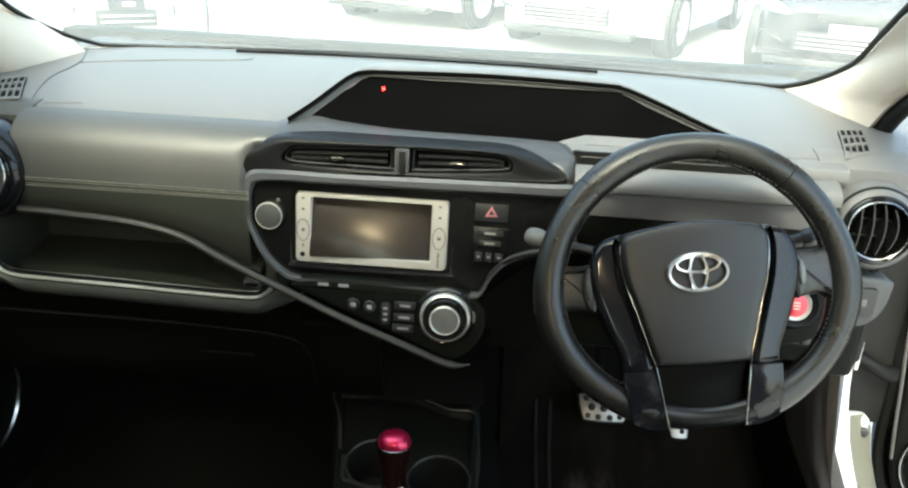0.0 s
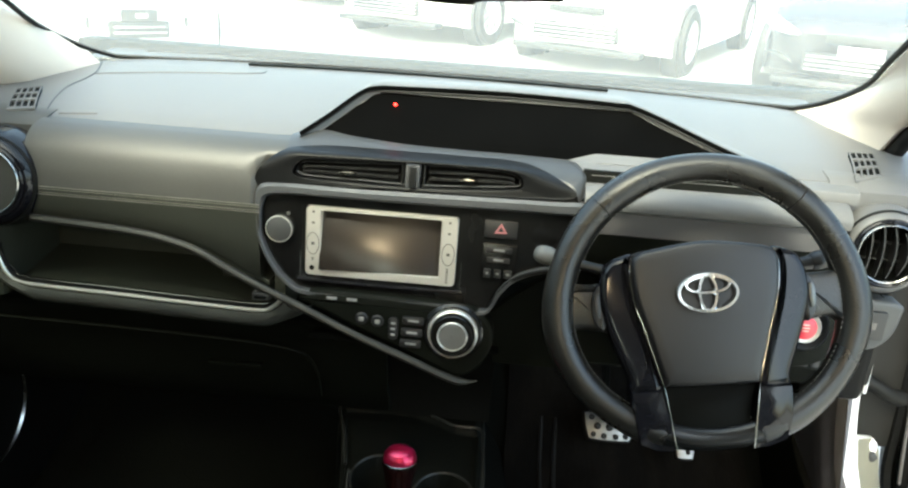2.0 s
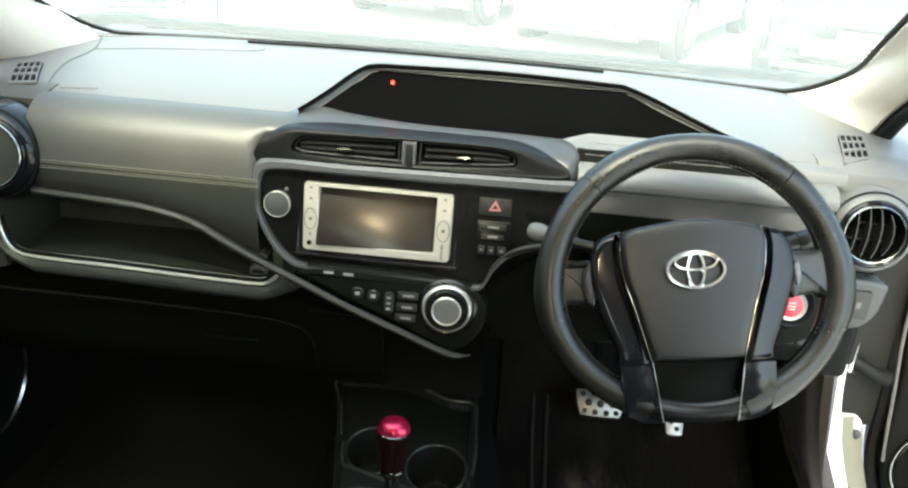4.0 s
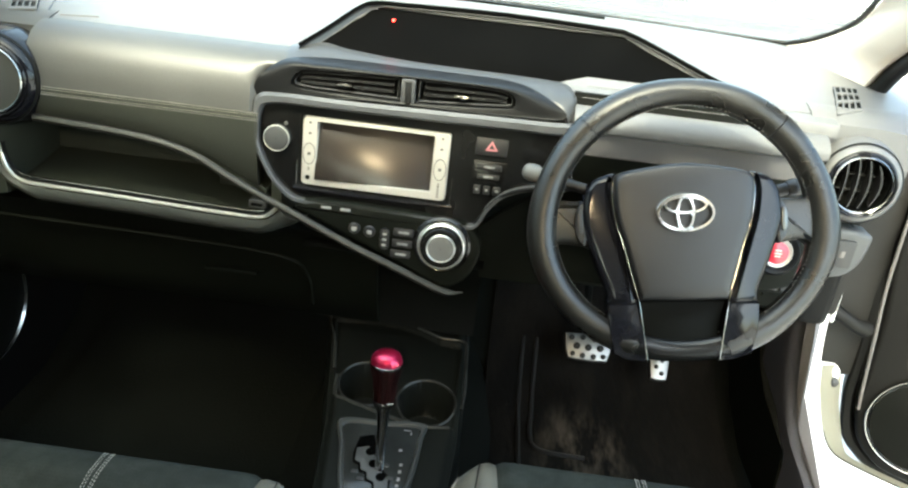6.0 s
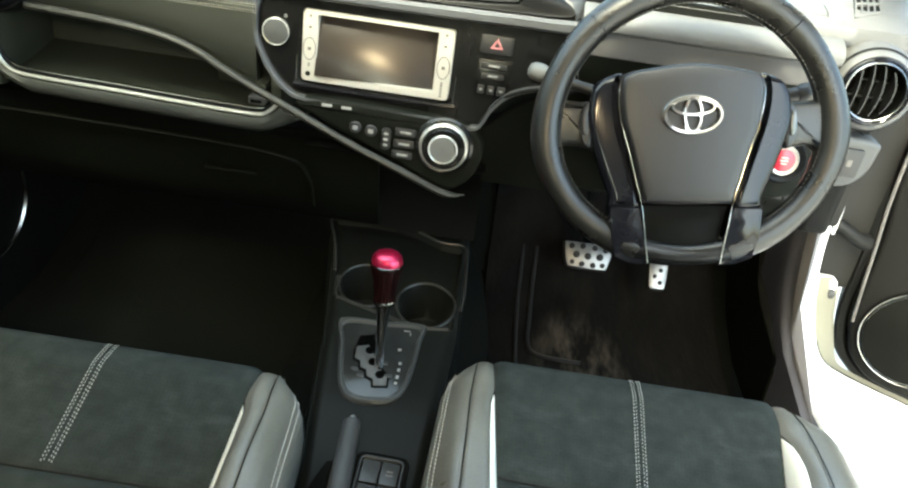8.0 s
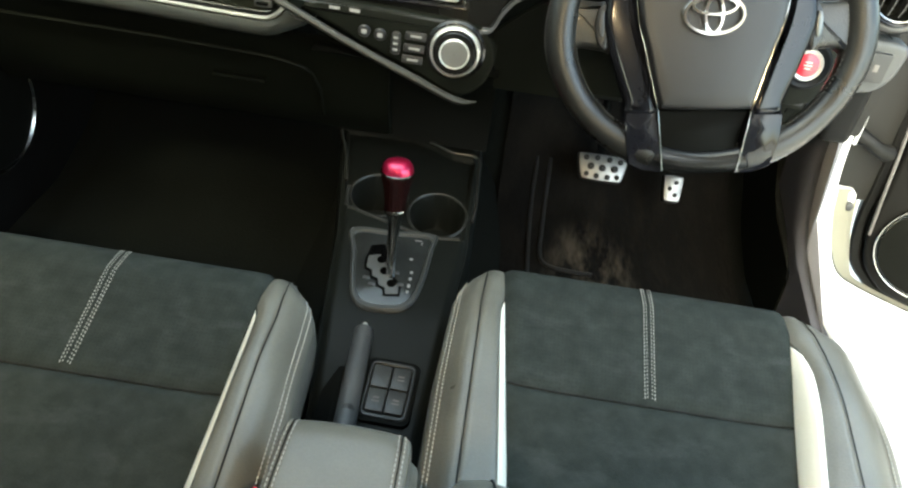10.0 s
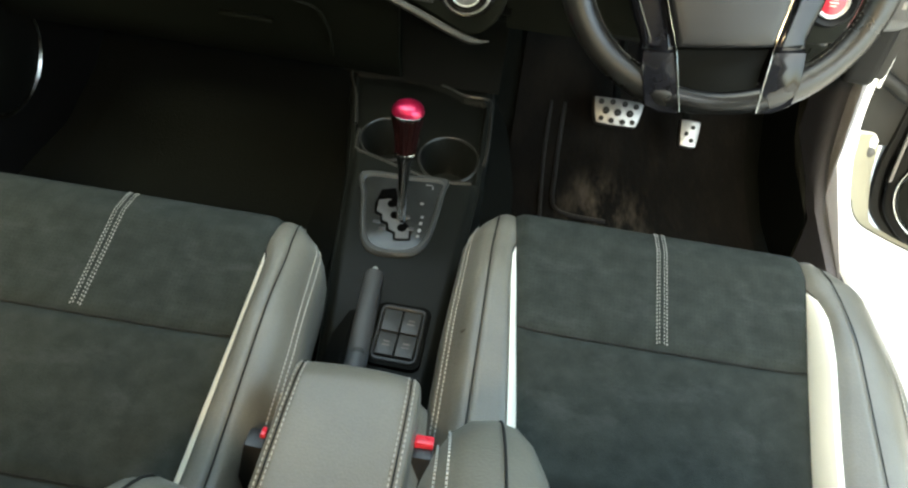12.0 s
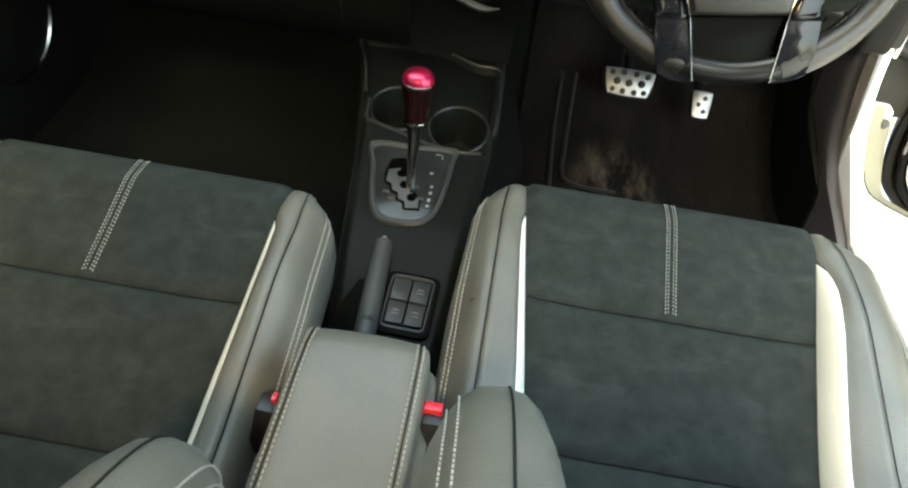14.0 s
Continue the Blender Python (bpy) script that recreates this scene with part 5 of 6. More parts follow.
part("lower_cover", plate(low, wp, -0.012, 0.010, 0.003), VOID, wheel, "black lower hub cover")
for s in (-1, 1):
    def sp(pts, n=4, closed=True):
        return curve_pts([(x * s + HX, y) for x, y in pts], n, closed)
    arm = sp([(0.0775, 0.0625), (0.092, 0.0605), (0.105, 0.0540), (0.1145, 0.0355), (0.1155, 0.002), (0.101, -0.045), (0.0885, -0.078), (0.0865, -0.092), (0.054, -0.092), (0.0605, -0.058), (0.0702, -0.0217), (0.079, 0.008), (0.0825, 0.042)])
    part("spoke_trim", plate(arm, wp, -0.008, 0.0215, 0.009, seg=4), GLOSS, wheel, "gloss black spoke trim")
    silver = sp([(0.0775, 0.0615), (0.0825, 0.042), (0.0788, 0.008), (0.0699, -0.0217), (0.0602, -0.058), (0.0528, -0.086), (0.0492, -0.11), (0.0425, -0.158)], 5, False)
    part("bright_line", tube([wp(x, y, 0.0232 - 0.004 * smoothstep(-0.10, -0.16, y)) for x, y in silver], 0.0007, 6), DARKCHROME, wheel, "thin dark silver line")
    foot = [(x * s + HX, y) for x, y in ((0.054, -0.0905), (0.0885, -0.0905), (0.0885, -0.105), (0.0865, -0.128), (0.0810, -0.152), (0.063, -0.1605), (0.042, -0.1625), (0.047, -0.125))]
    rings = []
    for k, d in ((1.0, -0.014), (1.0, 0.016), (0.985, 0.0195), (0.94, 0.0215), (0.5, 0.0235)):
        cx_, cy_ = 0.066 * s + HX, -0.127
        rings.append([wp(cx_ + (x - cx_) * k, cy_ + (y - cy_) * k, d - 0.010 * smoothstep(-0.140, -0.163, y)) for x, y in foot])
    part("spoke_foot", loft(rings), GLOSS, wheel, "gloss black lower spoke end")
    wing = sp([(0.100, 0.031), (0.120, 0.031), (0.150, 0.032), (0.166, 0.040), (0.170, 0.005), (0.164, -0.034), (0.145, -0.020), (0.115, -0.023), (0.100, -0.024)])
    part("side_spoke", plate(wing, wp, -0.012, 0.008, 0.008, seg=3), RIMLEATHER, wheel, "black side spoke")
    keys = sp([(0.108, 0.030), (0.120, 0.026), (0.1255, 0.008), (0.1225, -0.014), (0.112, -0.020)])
    keyp = part("key_pad", plate(keys, wp, 0.0, 0.015, 0.004), BUTTON, wheel, "multifunction keys")
    part("bright_key", plate(sp([(0.1165, 0.020), (0.1225, 0.015), (0.122, -0.004), (0.1165, -0.006)], 3), wp, 0.012, 0.0175, 0.0015), GATE if s > 0 else BUTTON, keyp)


def oval(cx, cy, rx, ry, r, n=40, d=0.0385):
    return tube([wp(cx + rx * math.cos(a), cy + ry * math.sin(a), d) for a in np.linspace(0, math.tau, n, False)], r, 6, True, up=tuple(WM.to_3x3() @ Vector((0, 0, 1))))


badge = part("badge_ring", oval(-0.0086, 0.0156, 0.0316, 0.0201, 0.0029), BRIGHT, wheel, "chrome emblem of plain ovals")
part("badge_oval", oval(-0.0086, 0.0156, 0.0092, 0.0190, 0.0025), BRIGHT, badge)
part("badge_oval", oval(-0.0086, 0.0246, 0.0232, 0.0090, 0.0025), BRIGHT, badge)
part("hub", lathe([(0.055, -0.045), (0.062, -0.02), (0.062, 0.002)], 32, WM), VOID, wheel)

column = thing("steering_column", (0.40, 0.97, 0.60), "black plastic steering column shroud with stalks", "steering column")
rings = []
for d, r in ((-0.03, 0.050), (-0.06, 0.056), (-0.12, 0.060), (-0.2, 0.060)):
    rings.append([WM @ Vector((r * 1.15 * math.cos(t), r * 0.85 * math.sin(t) - 0.03 - 0.12 * max(0, -d - 0.06), d)) for t in np.linspace(0, math.tau, 24, False)])
part("shroud", loft(rings), LOWER, column)


def stalk(s, knob_mat):
    a = WM @ Vector((0.06 * s, 0.03, -0.045))
    tip = Vector((0.197, 0.955, 0.648)) if s < 0 else WM @ Vector((0.155, 0.045, -0.05))
    st = part("stalk", tube([a, a.lerp(tip, 0.5), a.lerp(tip, 0.93)], lambda t: 0.0095 - 0.003 * math.sin(t * math.pi), 12), BUTTON, column, "control stalk")
    d = (tip - a).normalized()
    mm = Matrix.Translation(a.lerp(tip, 0.76)) @ d.to_track_quat("Z", "Y").to_matrix().to_4x4()
    part("stalk_end", lathe([(0.0065, 0.006), (0.0098, 0.008), (0.0116, 0.014), (0.0118, 0.020), (0.0104, 0.027), (0.0066, 0.0315), (0.0004, 0.033)], 24, mm), knob_mat, st, "grey twist end")


stalk(-1, STALKEND)
stalk(1, BUTTON)

start = thing("start_button", (0.562, 0.985, 0.566), "round red engine start button in a silver ring", "start button")
sm = Matrix.Translation((0.5545, 0.985, 0.566)) @ pose(0, 0, 0, 90 - 12, 0, 0)
part("surround", plate(curve_pts([(-0.03, 0.05), (0.02, 0.052), (0.046, 0.03), (0.045, -0.02), (0.02, -0.05), (-0.03, -0.045)], 5, True), lambda u, v, d: sm @ Vector((u, v, d)), -0.03, 0.0, 0.004), LOWER, start)
part("button_ring", lathe([(0.0208, -0.004), (0.0208, 0.006), (0.0192, 0.0085), (0.0152, 0.007)], 40, sm), SILVER, start, "silver ring")
part("button_bezel", lathe([(0.033, -0.004), (0.032, 0.004), (0.0285, 0.0075), (0.0235, 0.006), (0.0212, 0.003)], 40, sm), HOOD, start, "round black bezel")
cap = part("button_cap", lathe([(0.0152, 0.0), (0.0152, 0.0072), (0.0135, 0.0086), (0.0004, 0.009)], 40, sm), RED, start, "glossy red cap")
for k, w in enumerate((0.009, 0.011, 0.008)):
    part("legend", block((0, 0.004 - 0.004 * k, 0.0089), (w, 0.0013, 0.0006), 0.0002, 1, sm), WHITELEATHER, cap)
# key slot and stitched knee area right of the column
part("key_panel", plate(rounded(0.545, 0.495, 0.60, 0.535, 0.004), facing(1.0, 0.0), -0.02, 0.0, 0.002), LOWER, dash, "black lower switch panel")
for k in range(3):
    part("switch", plate(rounded(0.551 + 0.015 * k, 0.502, 0.563 + 0.015 * k, 0.528, 0.002), facing(1.0, 0.0), 0.0, 0.003, 0.001), BUTTON, dash)

# ---------------------------------------------------------------- front seats
SHAPE = {"rear": 0.156, "wide": 1.0}            # rear half-width of the insert, swell of the right bolster


def cushion_z(x, y):
    """Height of the seat face; x from the seat's middle, y forwards from the cushion's front edge (negative)."""
    base = float(np.interp(-y, [0.0, 0.015, 0.035, 0.07, 0.19, 0.35, 0.50, 0.56], [0.250, 0.298, 0.315, 0.318, 0.284, 0.250, 0.234, 0.232]))
    k = smoothstep(0.03, 0.20, -y)
    ax = abs(x)
    if ax > 0.2:
        ax = 0.2 + (ax - 0.2) / (SHAPE["wide"] if x > 0 else 1.0)
    w = sx(y)
    side = float(np.interp(ax, [0, w - 0.06, w - 0.012, w, w + 0.007, w + 0.015, 0.204, 0.216, 0.231, 0.243, 0.248],
                           [0, 0.0, 0.002, 0.005, 0.020, 0.030, 0.034, 0.030, 0.017, -0.010, -0.05]))
    flat = float(np.interp(ax, [0, 0.16, 0.20, 0.225, 0.243, 0.248], [0, 0, -0.003, -0.012, -0.035, -0.08]))
    return base + side * k + flat * (1 - k)


def patch(u0, u1, v0, v1, nu, nv, seat, puff=0.006, skirt=0.012):
    """Part of the seat face between seams; its edges sink into the seams."""
    rows = []
    for j in range(nv + 1):
        t = j / nv
        y = v0 + (v1 - v0) * t
        row = []
        for i in range(nu + 1):
            s = i / nu
            a, b = u0(y) if callable(u0) else u0, u1(y) if callable(u1) else u1
            x = a + (b - a) * s
            e = min(1, min(s, 1 - s) * (abs(b - a) + 1e-6) / 0.010) * min(1, min(t, 1 - t) * abs(v1 - v0) / 0.010)
            e = math.sin(max(0, e) * math.pi / 2)
            row.append((seat[0] + x, seat[1] + y, cushion_z(x, y) + puff * e - 0.002))
        rows.append(row)
    return sheet(rows, skirt)


def sx(y):
    """Half-width of the cloth insert, pinched in front and slightly towards the rear."""
    return float(np.interp(-y, [0.0, 0.08, 0.3, 0.56], [0.183, 0.178, 0.5 * (0.176 + SHAPE["rear"]), SHAPE["rear"]]))


def strip_w(y, outer=False):
    if outer:
        return float(np.interp(-y, [0.09, 0.096, 0.11, 0.14, 0.2, 0.56], [0.001, 0.007, 0.0125, 0.0185, 0.021, 0.021]))
    return float(np.interp(-y, [0.09, 0.098, 0.15, 0.3, 0.56], [0.001, 0.006, 0.011, 0.016, 0.018]))


def front_seat(cx, fy, label, inner, rear, wide, set_back, shift):
    """inner: +1 when the car's middle lies to the seat's right."""
    seat = (cx, fy)
    SHAPE["rear"], SHAPE["wide"] = rear, wide
    st = thing("front_seat", (cx, fy - 0.3, 0.03), label, "car seat", "front seats")
    part("insert_front", patch(lambda y: -sx(y), sx, -0.012, -0.198, 40, 22, seat), PERF, st, "finely perforated dark suede front panel")
    part("insert_middle", patch(lambda y: -sx(y), sx, -0.198, -0.372, 40, 24, seat), SUEDE, st, "dark suede middle panel")
    part("insert_rear", patch(lambda y: -sx(y), sx, -0.372, -0.56, 40, 14, seat), SUEDE, st, "dark suede rear panel")
    for s in (-1, 1):
        part("white_piping", patch(lambda y: s * (sx(y) + 0.0005), lambda y: s * (sx(y) + strip_w(y, s != inner) * (0.78 if s == inner else 1.0)), -0.09, -0.56, 6, 30, seat, 0.003), WHITELEATHER, st, "white leather strip")
        part("bolster_top", patch(lambda y: s * (sx(y) + (strip_w(y, s != inner) * (0.78 if s == inner else 1.0) if y < -0.09 else 0.0) + 0.0005), lambda y: s * (0.2 + (wide if s > 0 else 1.0) * float(np.interp(-y, [0, 0.1, 0.56], [0.0, 0.007, 0.010]))), -0.016, -0.56, 14, 40, seat, 0.003), LEATHER, st, "grey leather side bolster")
        out = wide if s > 0 else 1.0

        def side_pt(t, q, lift=0.0):
            """The rounded outer side of the bolster: t along the seat, q from the top seam down."""
            y = -0.012 - 0.548 * t
            xo = 0.2 + (float(np.interp(-y, [0, 0.1, 0.56], [0.200, 0.207, 0.210])) - 0.2) * out
            xe = 0.2 + (float(np.interp(-y, [0.012, 0.03, 0.06, 0.2], [0.206, 0.228, 0.241, 0.248])) - 0.2) * out
            x = xo + 0.0006 + (xe - xo) * math.sin(q * math.pi / 2)
            z0 = cushion_z(s * min(x, 0.2 + 0.036 * out), y)
            return (cx + s * (x + lift * 0.7), fy + y, z0 - 0.03 * q * q - 0.0015 * (q < 0.01) - 0.04 * q * (1 - smoothstep(0.012, 0.06, -y)) + lift)
        rows = []
        for t in np.linspace(0, 1, 40):
            row = [side_pt(t, q) for q in np.linspace(0, 1, 9)]
            ex, ey, ez = row[-1]
            row += [(ex + s * 0.002, ey, ez - 0.03), (ex - s * 0.002, ey, ez - 0.07), (ex - s * 0.03, ey, 0.10)]
            rows.append(row)
        part("bolster_side", sheet(rows, 0.01, (-s, 0, 0)), LEATHER, st, "grey leather seat side")
        line = []
        for y in np.linspace(-0.03, -0.555, 44):
            x = 0.2 + (wide if s > 0 else 1.0) * float(np.interp(-y, [0, 0.1, 0.56], [0.0, 0.007, 0.010]))
            line.append((cx + s * x, fy + y, cushion_z(s * x, y) + 0.0003))
        part("seam", tube(line, 0.0008, 6), SEAM, st)
        bm = bmesh.new()
        for q in ((0.50, 0.62) if s == inner else (0.55,)):
            thread([side_pt(t, q, 0.0010) for t in np.linspace(0.06, 1, 60)], 0.0052, 0.66, 0.0009, bm)
        tagged(part("side_stitching", bm, THREAD, st, "pale stitching along the bolster"), kind="stuff")
    bm = bmesh.new()
    for off in (-0.0056, -0.0026, 0.0030, 0.0060):
        thread([(cx + off, fy + y, cushion_z(0, y) + 0.0050) for y in np.linspace(-0.03 - 0.3 * abs(off), -0.197, 30)], 0.0048, 0.5, 0.00050 if abs(off) < 0.004 else 0.00065, bm)
    tagged(part("centre_stitching", bm, THREAD, st, "double pale stitching down the front panel"), kind="stuff")
    for y in (-0.198, -0.372):
        line = [(cx + x, fy + y, cushion_z(x, y) + 0.0002) for x in np.linspace(-sx(y) + 0.002, sx(y) - 0.002, 24)]
        part("seam", tube(line, 0.0009, 6), SEAM, st)
    # front apron, base
    rows = [[(cx + x, fy - 0.012 + 0.01 * (1 - (x / 0.24) ** 2), cushion_z(x * 0.9, -0.012) - 0.003), (cx + x, fy + 0.006 - 0.02 * (x / 0.24) ** 2, 0.25), (cx + x, fy - 0.01, 0.18), (cx + x, fy - 0.05, 0.11)]
            for x in np.linspace(-0.204, 0.204, 24)]
    part("front_apron", sheet(rows, 0.01, (0, -1, 0)), LEATHER, st)
    part("seat_base", block((cx, fy - 0.31, 0.12), (0.44, 0.46, 0.10), 0.02), VOID, st)
    for s in (-1, 1):
        part("seat_rail", block((cx + s * 0.19, fy - 0.30, 0.045), (0.035, 0.5, 0.05), 0.004), VOID, st)
    # backrest: leans to the rear
    hinge_y, lean = fy - 0.555 - set_back, 0.62

    def back(u, h, d):
        """u across, h up the backrest, d forwards from its face."""
        n = math.sqrt(1 + lean * lean)
        return (cx + u, hinge_y - lean / n * h + d / n, 0.235 + h / n + d * lean / n)

    def half(h):
        return float(np.interp(h, [0, 0.12, 0.3, 0.45, 0.65], [0.235, 0.243, 0.242, 0.236, 0.21]))

    rows = []
    for h in np.linspace(0.0, 0.66, 26):
        w = half(h) - 0.062
        rows.append([back(u, h, 0.012 * math.sin(math.pi * min(1, h / 0.5)) - 0.02 * smoothstep(0.55, 0.66, h)) for u in np.linspace(-w, w, 14)])
    part("backrest_insert", sheet(rows, 0.10, (0, -0.9, 0.0)), SUEDE, st, "dark suede backrest")
    for s in (-1, 1):
        def wing(h, ang, grow=0.0):
            """Section of a padded side wing: round nose, rounded lower end."""
            k = math.sin(min(1.0, max(0.0, (h - 0.0) / 0.16)) * math.pi / 2) ** 0.7
            w = half(h) - 0.048 + (shift if s == inner else 0.0)
            thin = 1 - 0.6 * smoothstep(0.14, 0.42, h)
            cu, cd = w, 0.020 + 0.040 * thin
            ru, rd = 0.055 * (0.45 + 0.55 * k), 0.142 * thin * (0.15 + 0.85 * k)
            ru, rd = ru + grow, rd + grow
            c, n = math.cos(ang), math.sin(ang)
            return back(s * (cu + ru * math.copysign(abs(c) ** 0.8, c)), h, cd + rd * math.copysign(abs(n) ** 0.9, n) - 0.05 * (1 - k))
        rings = [[wing(h, a) for a in np.linspace(0, math.tau, 28, False)] for h in list(np.linspace(0.0, 0.16, 14)) + list(np.linspace(0.17, 0.66, 22))]
        part("backrest_bolster", loft(rings), LEATHER, st, "grey leather backrest bolster", 60)
        bm = bmesh.new()
        for ang in (0.95, 1.11):
            thread([wing(h, ang + 0.25 * (h - 0.2), 0.0012) for h in np.linspace(0.10, 0.6, 70)], 0.006, 0.7, 0.0010, bm)
        tagged(part("backrest_stitching", bm, THREAD, st, "double pale stitching"), kind="stuff")
        part("seam", tube([wing(h, 1.62, 0.0003) for h in np.linspace(0.05, 0.6, 40)], 0.0010, 6), SEAM, st)
    return st


front_seat(0.393, 0.815, "grey leather and dark suede driver's seat with white strips", -1, 0.136, 1.9, 0.0, 0.0)
front_seat(-0.250, 0.733, "grey leather and dark suede passenger seat with white strips", 1, 0.166, 1.0, 0.004, 0.042)

# ---------------------------------------------------------------- centre console
console = thing("centre_console", (0.06, 0.85, 0.02), "black plastic centre console with two cup holders", "centre console")
CY = [0.30, 0.45, 0.60, 0.72, 0.80, 0.93, 1.0, 1.15, 1.22]
CZ = [0.140, 0.142, 0.148, 0.165, 0.190, 0.214, 0.230, 0.258, 0.262]


def con_z(y):
    return float(np.interp(y, CY, CZ))


def con_l(y):
    return float(np.interp(y, [0.3, 0.57, 0.80, 0.95, 1.05, 1.18], [0.0, -0.005, -0.030, -0.045, -0.062, -0.088]))


def con_r(y):
    return float(np.interp(y, [0.3, 0.6, 0.70, 0.95, 1.15], [0.14, 0.140, 0.145, 0.160, 0.156]))


CUPS = ((0.104, 1.006, 0.047), (0.004, 1.030, 0.046))
TRAY = [(-0.086, 1.170), (-0.02, 1.178), (0.03, 1.176), (0.075, 1.160), (0.11, 1.143), (0.152, 1.140)]


def tray_rear(x):
    return float(np.interp(x, [-0.06, -0.04, -0.02, 0.0, 0.04, 0.08, 0.12, 0.165], [1.01, 0.99, 0.981, 0.976, 0.964, 0.953, 0.951, 0.958]))


def top_z(x, y):
    z = con_z(y)
    edge = min(x - con_l(y), con_r(y) - x)
    z -= 0.012 * (1 - smoothstep(0.0, 0.02, edge)) ** 2
    if y > tray_rear(x):
        f = float(np.interp(x, [p[0] for p in TRAY], [p[1] for p in TRAY]))
        inside = smoothstep(0.0, 0.006, y - tray_rear(x)) * (1 - smoothstep(-0.006, 0.0, y - f)) * smoothstep(0.006, 0.012, edge)
        z -= 0.010 * inside
    for cxx, cyy, r in CUPS:
        d = math.hypot(x - cxx, y - cyy)
        z -= 0.065 * (1 - smoothstep(r - 0.006, r, d))
    return z


rows = []
for y in np.concatenate([np.linspace(0.32, 0.93, 30), np.linspace(0.935, 1.2, 100)]):
    l, r = con_l(y), con_r(y)
    rows.append([(l - 0.012, y, 0.02), (l - 0.006, y, con_z(y) - 0.05)] + [(x, y, top_z(x, y)) for x in np.linspace(l, r, 84)] + [(r + 0.006, y, con_z(y) - 0.05), (r + 0.012, y, 0.02)])
part("body", sheet(rows, 0.004), CONSOLE, console, "", 50)
for cxx, cyy, r in CUPS:
    part("cup_rim", tube([(cxx + r * math.cos(a), cyy + r * math.sin(a), con_z(cyy + r * math.sin(a)) - 0.0085) for a in np.linspace(0, math.tau, 48, False)], 0.0022, 6, True), TRAYRIM, console, "thin raised cup holder rim")
rim = [(con_l(1.02) + 0.012, 1.03)] + [(x, tray_rear(x)) for x in np.linspace(-0.04, 0.145, 14)]
part("tray_edge", tube([(x, y, con_z(y) + 0.0005) for x, y in curve_pts(rim, 3)], 0.003, 6), TRAYRIM, console)
front = [(con_l(1.03) + 0.006, 1.04), (con_l(1.1) + 0.006, 1.1)] + TRAY + [(0.158, 1.10), (0.162, 1.03), (0.160, 0.99)]
part("tray_edge", tube([(x, y, con_z(y) + 0.002) for x, y in curve_pts(front, 4)], 0.0028, 6), TRAYRIM, console)
rows = [[(x, 1.16, 0.26), (x, 1.18, 0.30), (x, 1.17, 0.36), (x, 1.12, 0.42), (x, 1.06, 0.46), (x, 1.0, 0.475)] for x in np.linspace(-0.10, 0.165, 10)]
part("console_front", sheet(rows, 0.015, (0, 1, 0)), VOID, console)

# gear gate
def gz(u, v, d):
    return Vector((u, v, con_z(v) + d))


gate_out = curve_pts([(-0.0205, 0.943), (0.048, 0.949), (0.1165, 0.953), (0.1175, 0.925), (0.113, 0.864), (0.1045, 0.826), (0.0865, 0.8045), (0.055, 0.7975), (0.0235, 0.7990), (0.006, 0.816), (-0.0035, 0.847), (-0.0130, 0.900)], 5, True)
gate_out = [(x if x < 0.05 else 0.05 + 0.87 * (x - 0.05), y) for x, y in gate_out]


def shrink(o, k, c):
    return [(c[0] + (x - c[0]) * k, c[1] + (y - c[1]) * k) for x, y in o]


gc = (0.05, 0.878)
gate = part("gear_gate", ring_plate(gate_out, shrink(gate_out, 0.86, gc), gz, -0.006, 0.006, 0.003), GATERING, console, "dark gear gate surround")
part("gate_panel", plate(shrink(gate_out, 0.87, gc), gz, -0.004, 0.003, 0.0004), GATEPANEL, gate, "satin grey gear gate panel")
slot = [(0.0157, 0.9145), (0.0358, 0.9208), (0.0408, 0.9060), (0.0538, 0.9106), (0.0565, 0.8990), (0.047, 0.888), (0.0500, 0.8760), (0.0590, 0.8700), (0.0610, 0.8590), (0.0720, 0.8500), (0.0735, 0.8278), (0.0497, 0.8240), (0.0474, 0.8359), (0.0372, 0.8390), (0.0350, 0.8500), (0.0250, 0.8528), (0.0230, 0.8640), (0.0140, 0.8680), (0.0110, 0.8850)]
part("gate_slot", plate(slot, gz, 0.0, 0.0036, 0.0003), MATTBLACK, gate, "zigzag black gate slot")
brush = [(0.0155, 0.893), (0.032, 0.899), (0.042, 0.886), (0.047, 0.872), (0.056, 0.862), (0.060, 0.853), (0.069, 0.846), (0.0705, 0.831), (0.0525, 0.828), (0.050, 0.839), (0.040, 0.843), (0.037, 0.854), (0.028, 0.857), (0.0255, 0.868), (0.0165, 0.872)]
part("gate_brush", plate(brush, gz, 0.001, 0.0041, 0.0003), GREYGRIP, gate, "worn grey brush seal in the gate slot")
for x, y in ((0.036, 0.889), (0.044, 0.869), (0.058, 0.848)):
    part("gate_notch", plate([(x + 0.007 * math.cos(a), y + 0.007 * math.sin(a)) for a in np.linspace(0, math.tau, 14, False)], gz, 0.002, 0.0046, 0.0002), MATTBLACK, gate)
for x, y in ((0.052, 0.893), (0.061, 0.870), (0.071, 0.849), (0.030, 0.842), (0.020, 0.853)):
    part("gate_tooth", block(tuple(gz(x, y, 0.0034)), (0.011, 0.007, 0.0016), 0.0006, 1), GATE, gate)
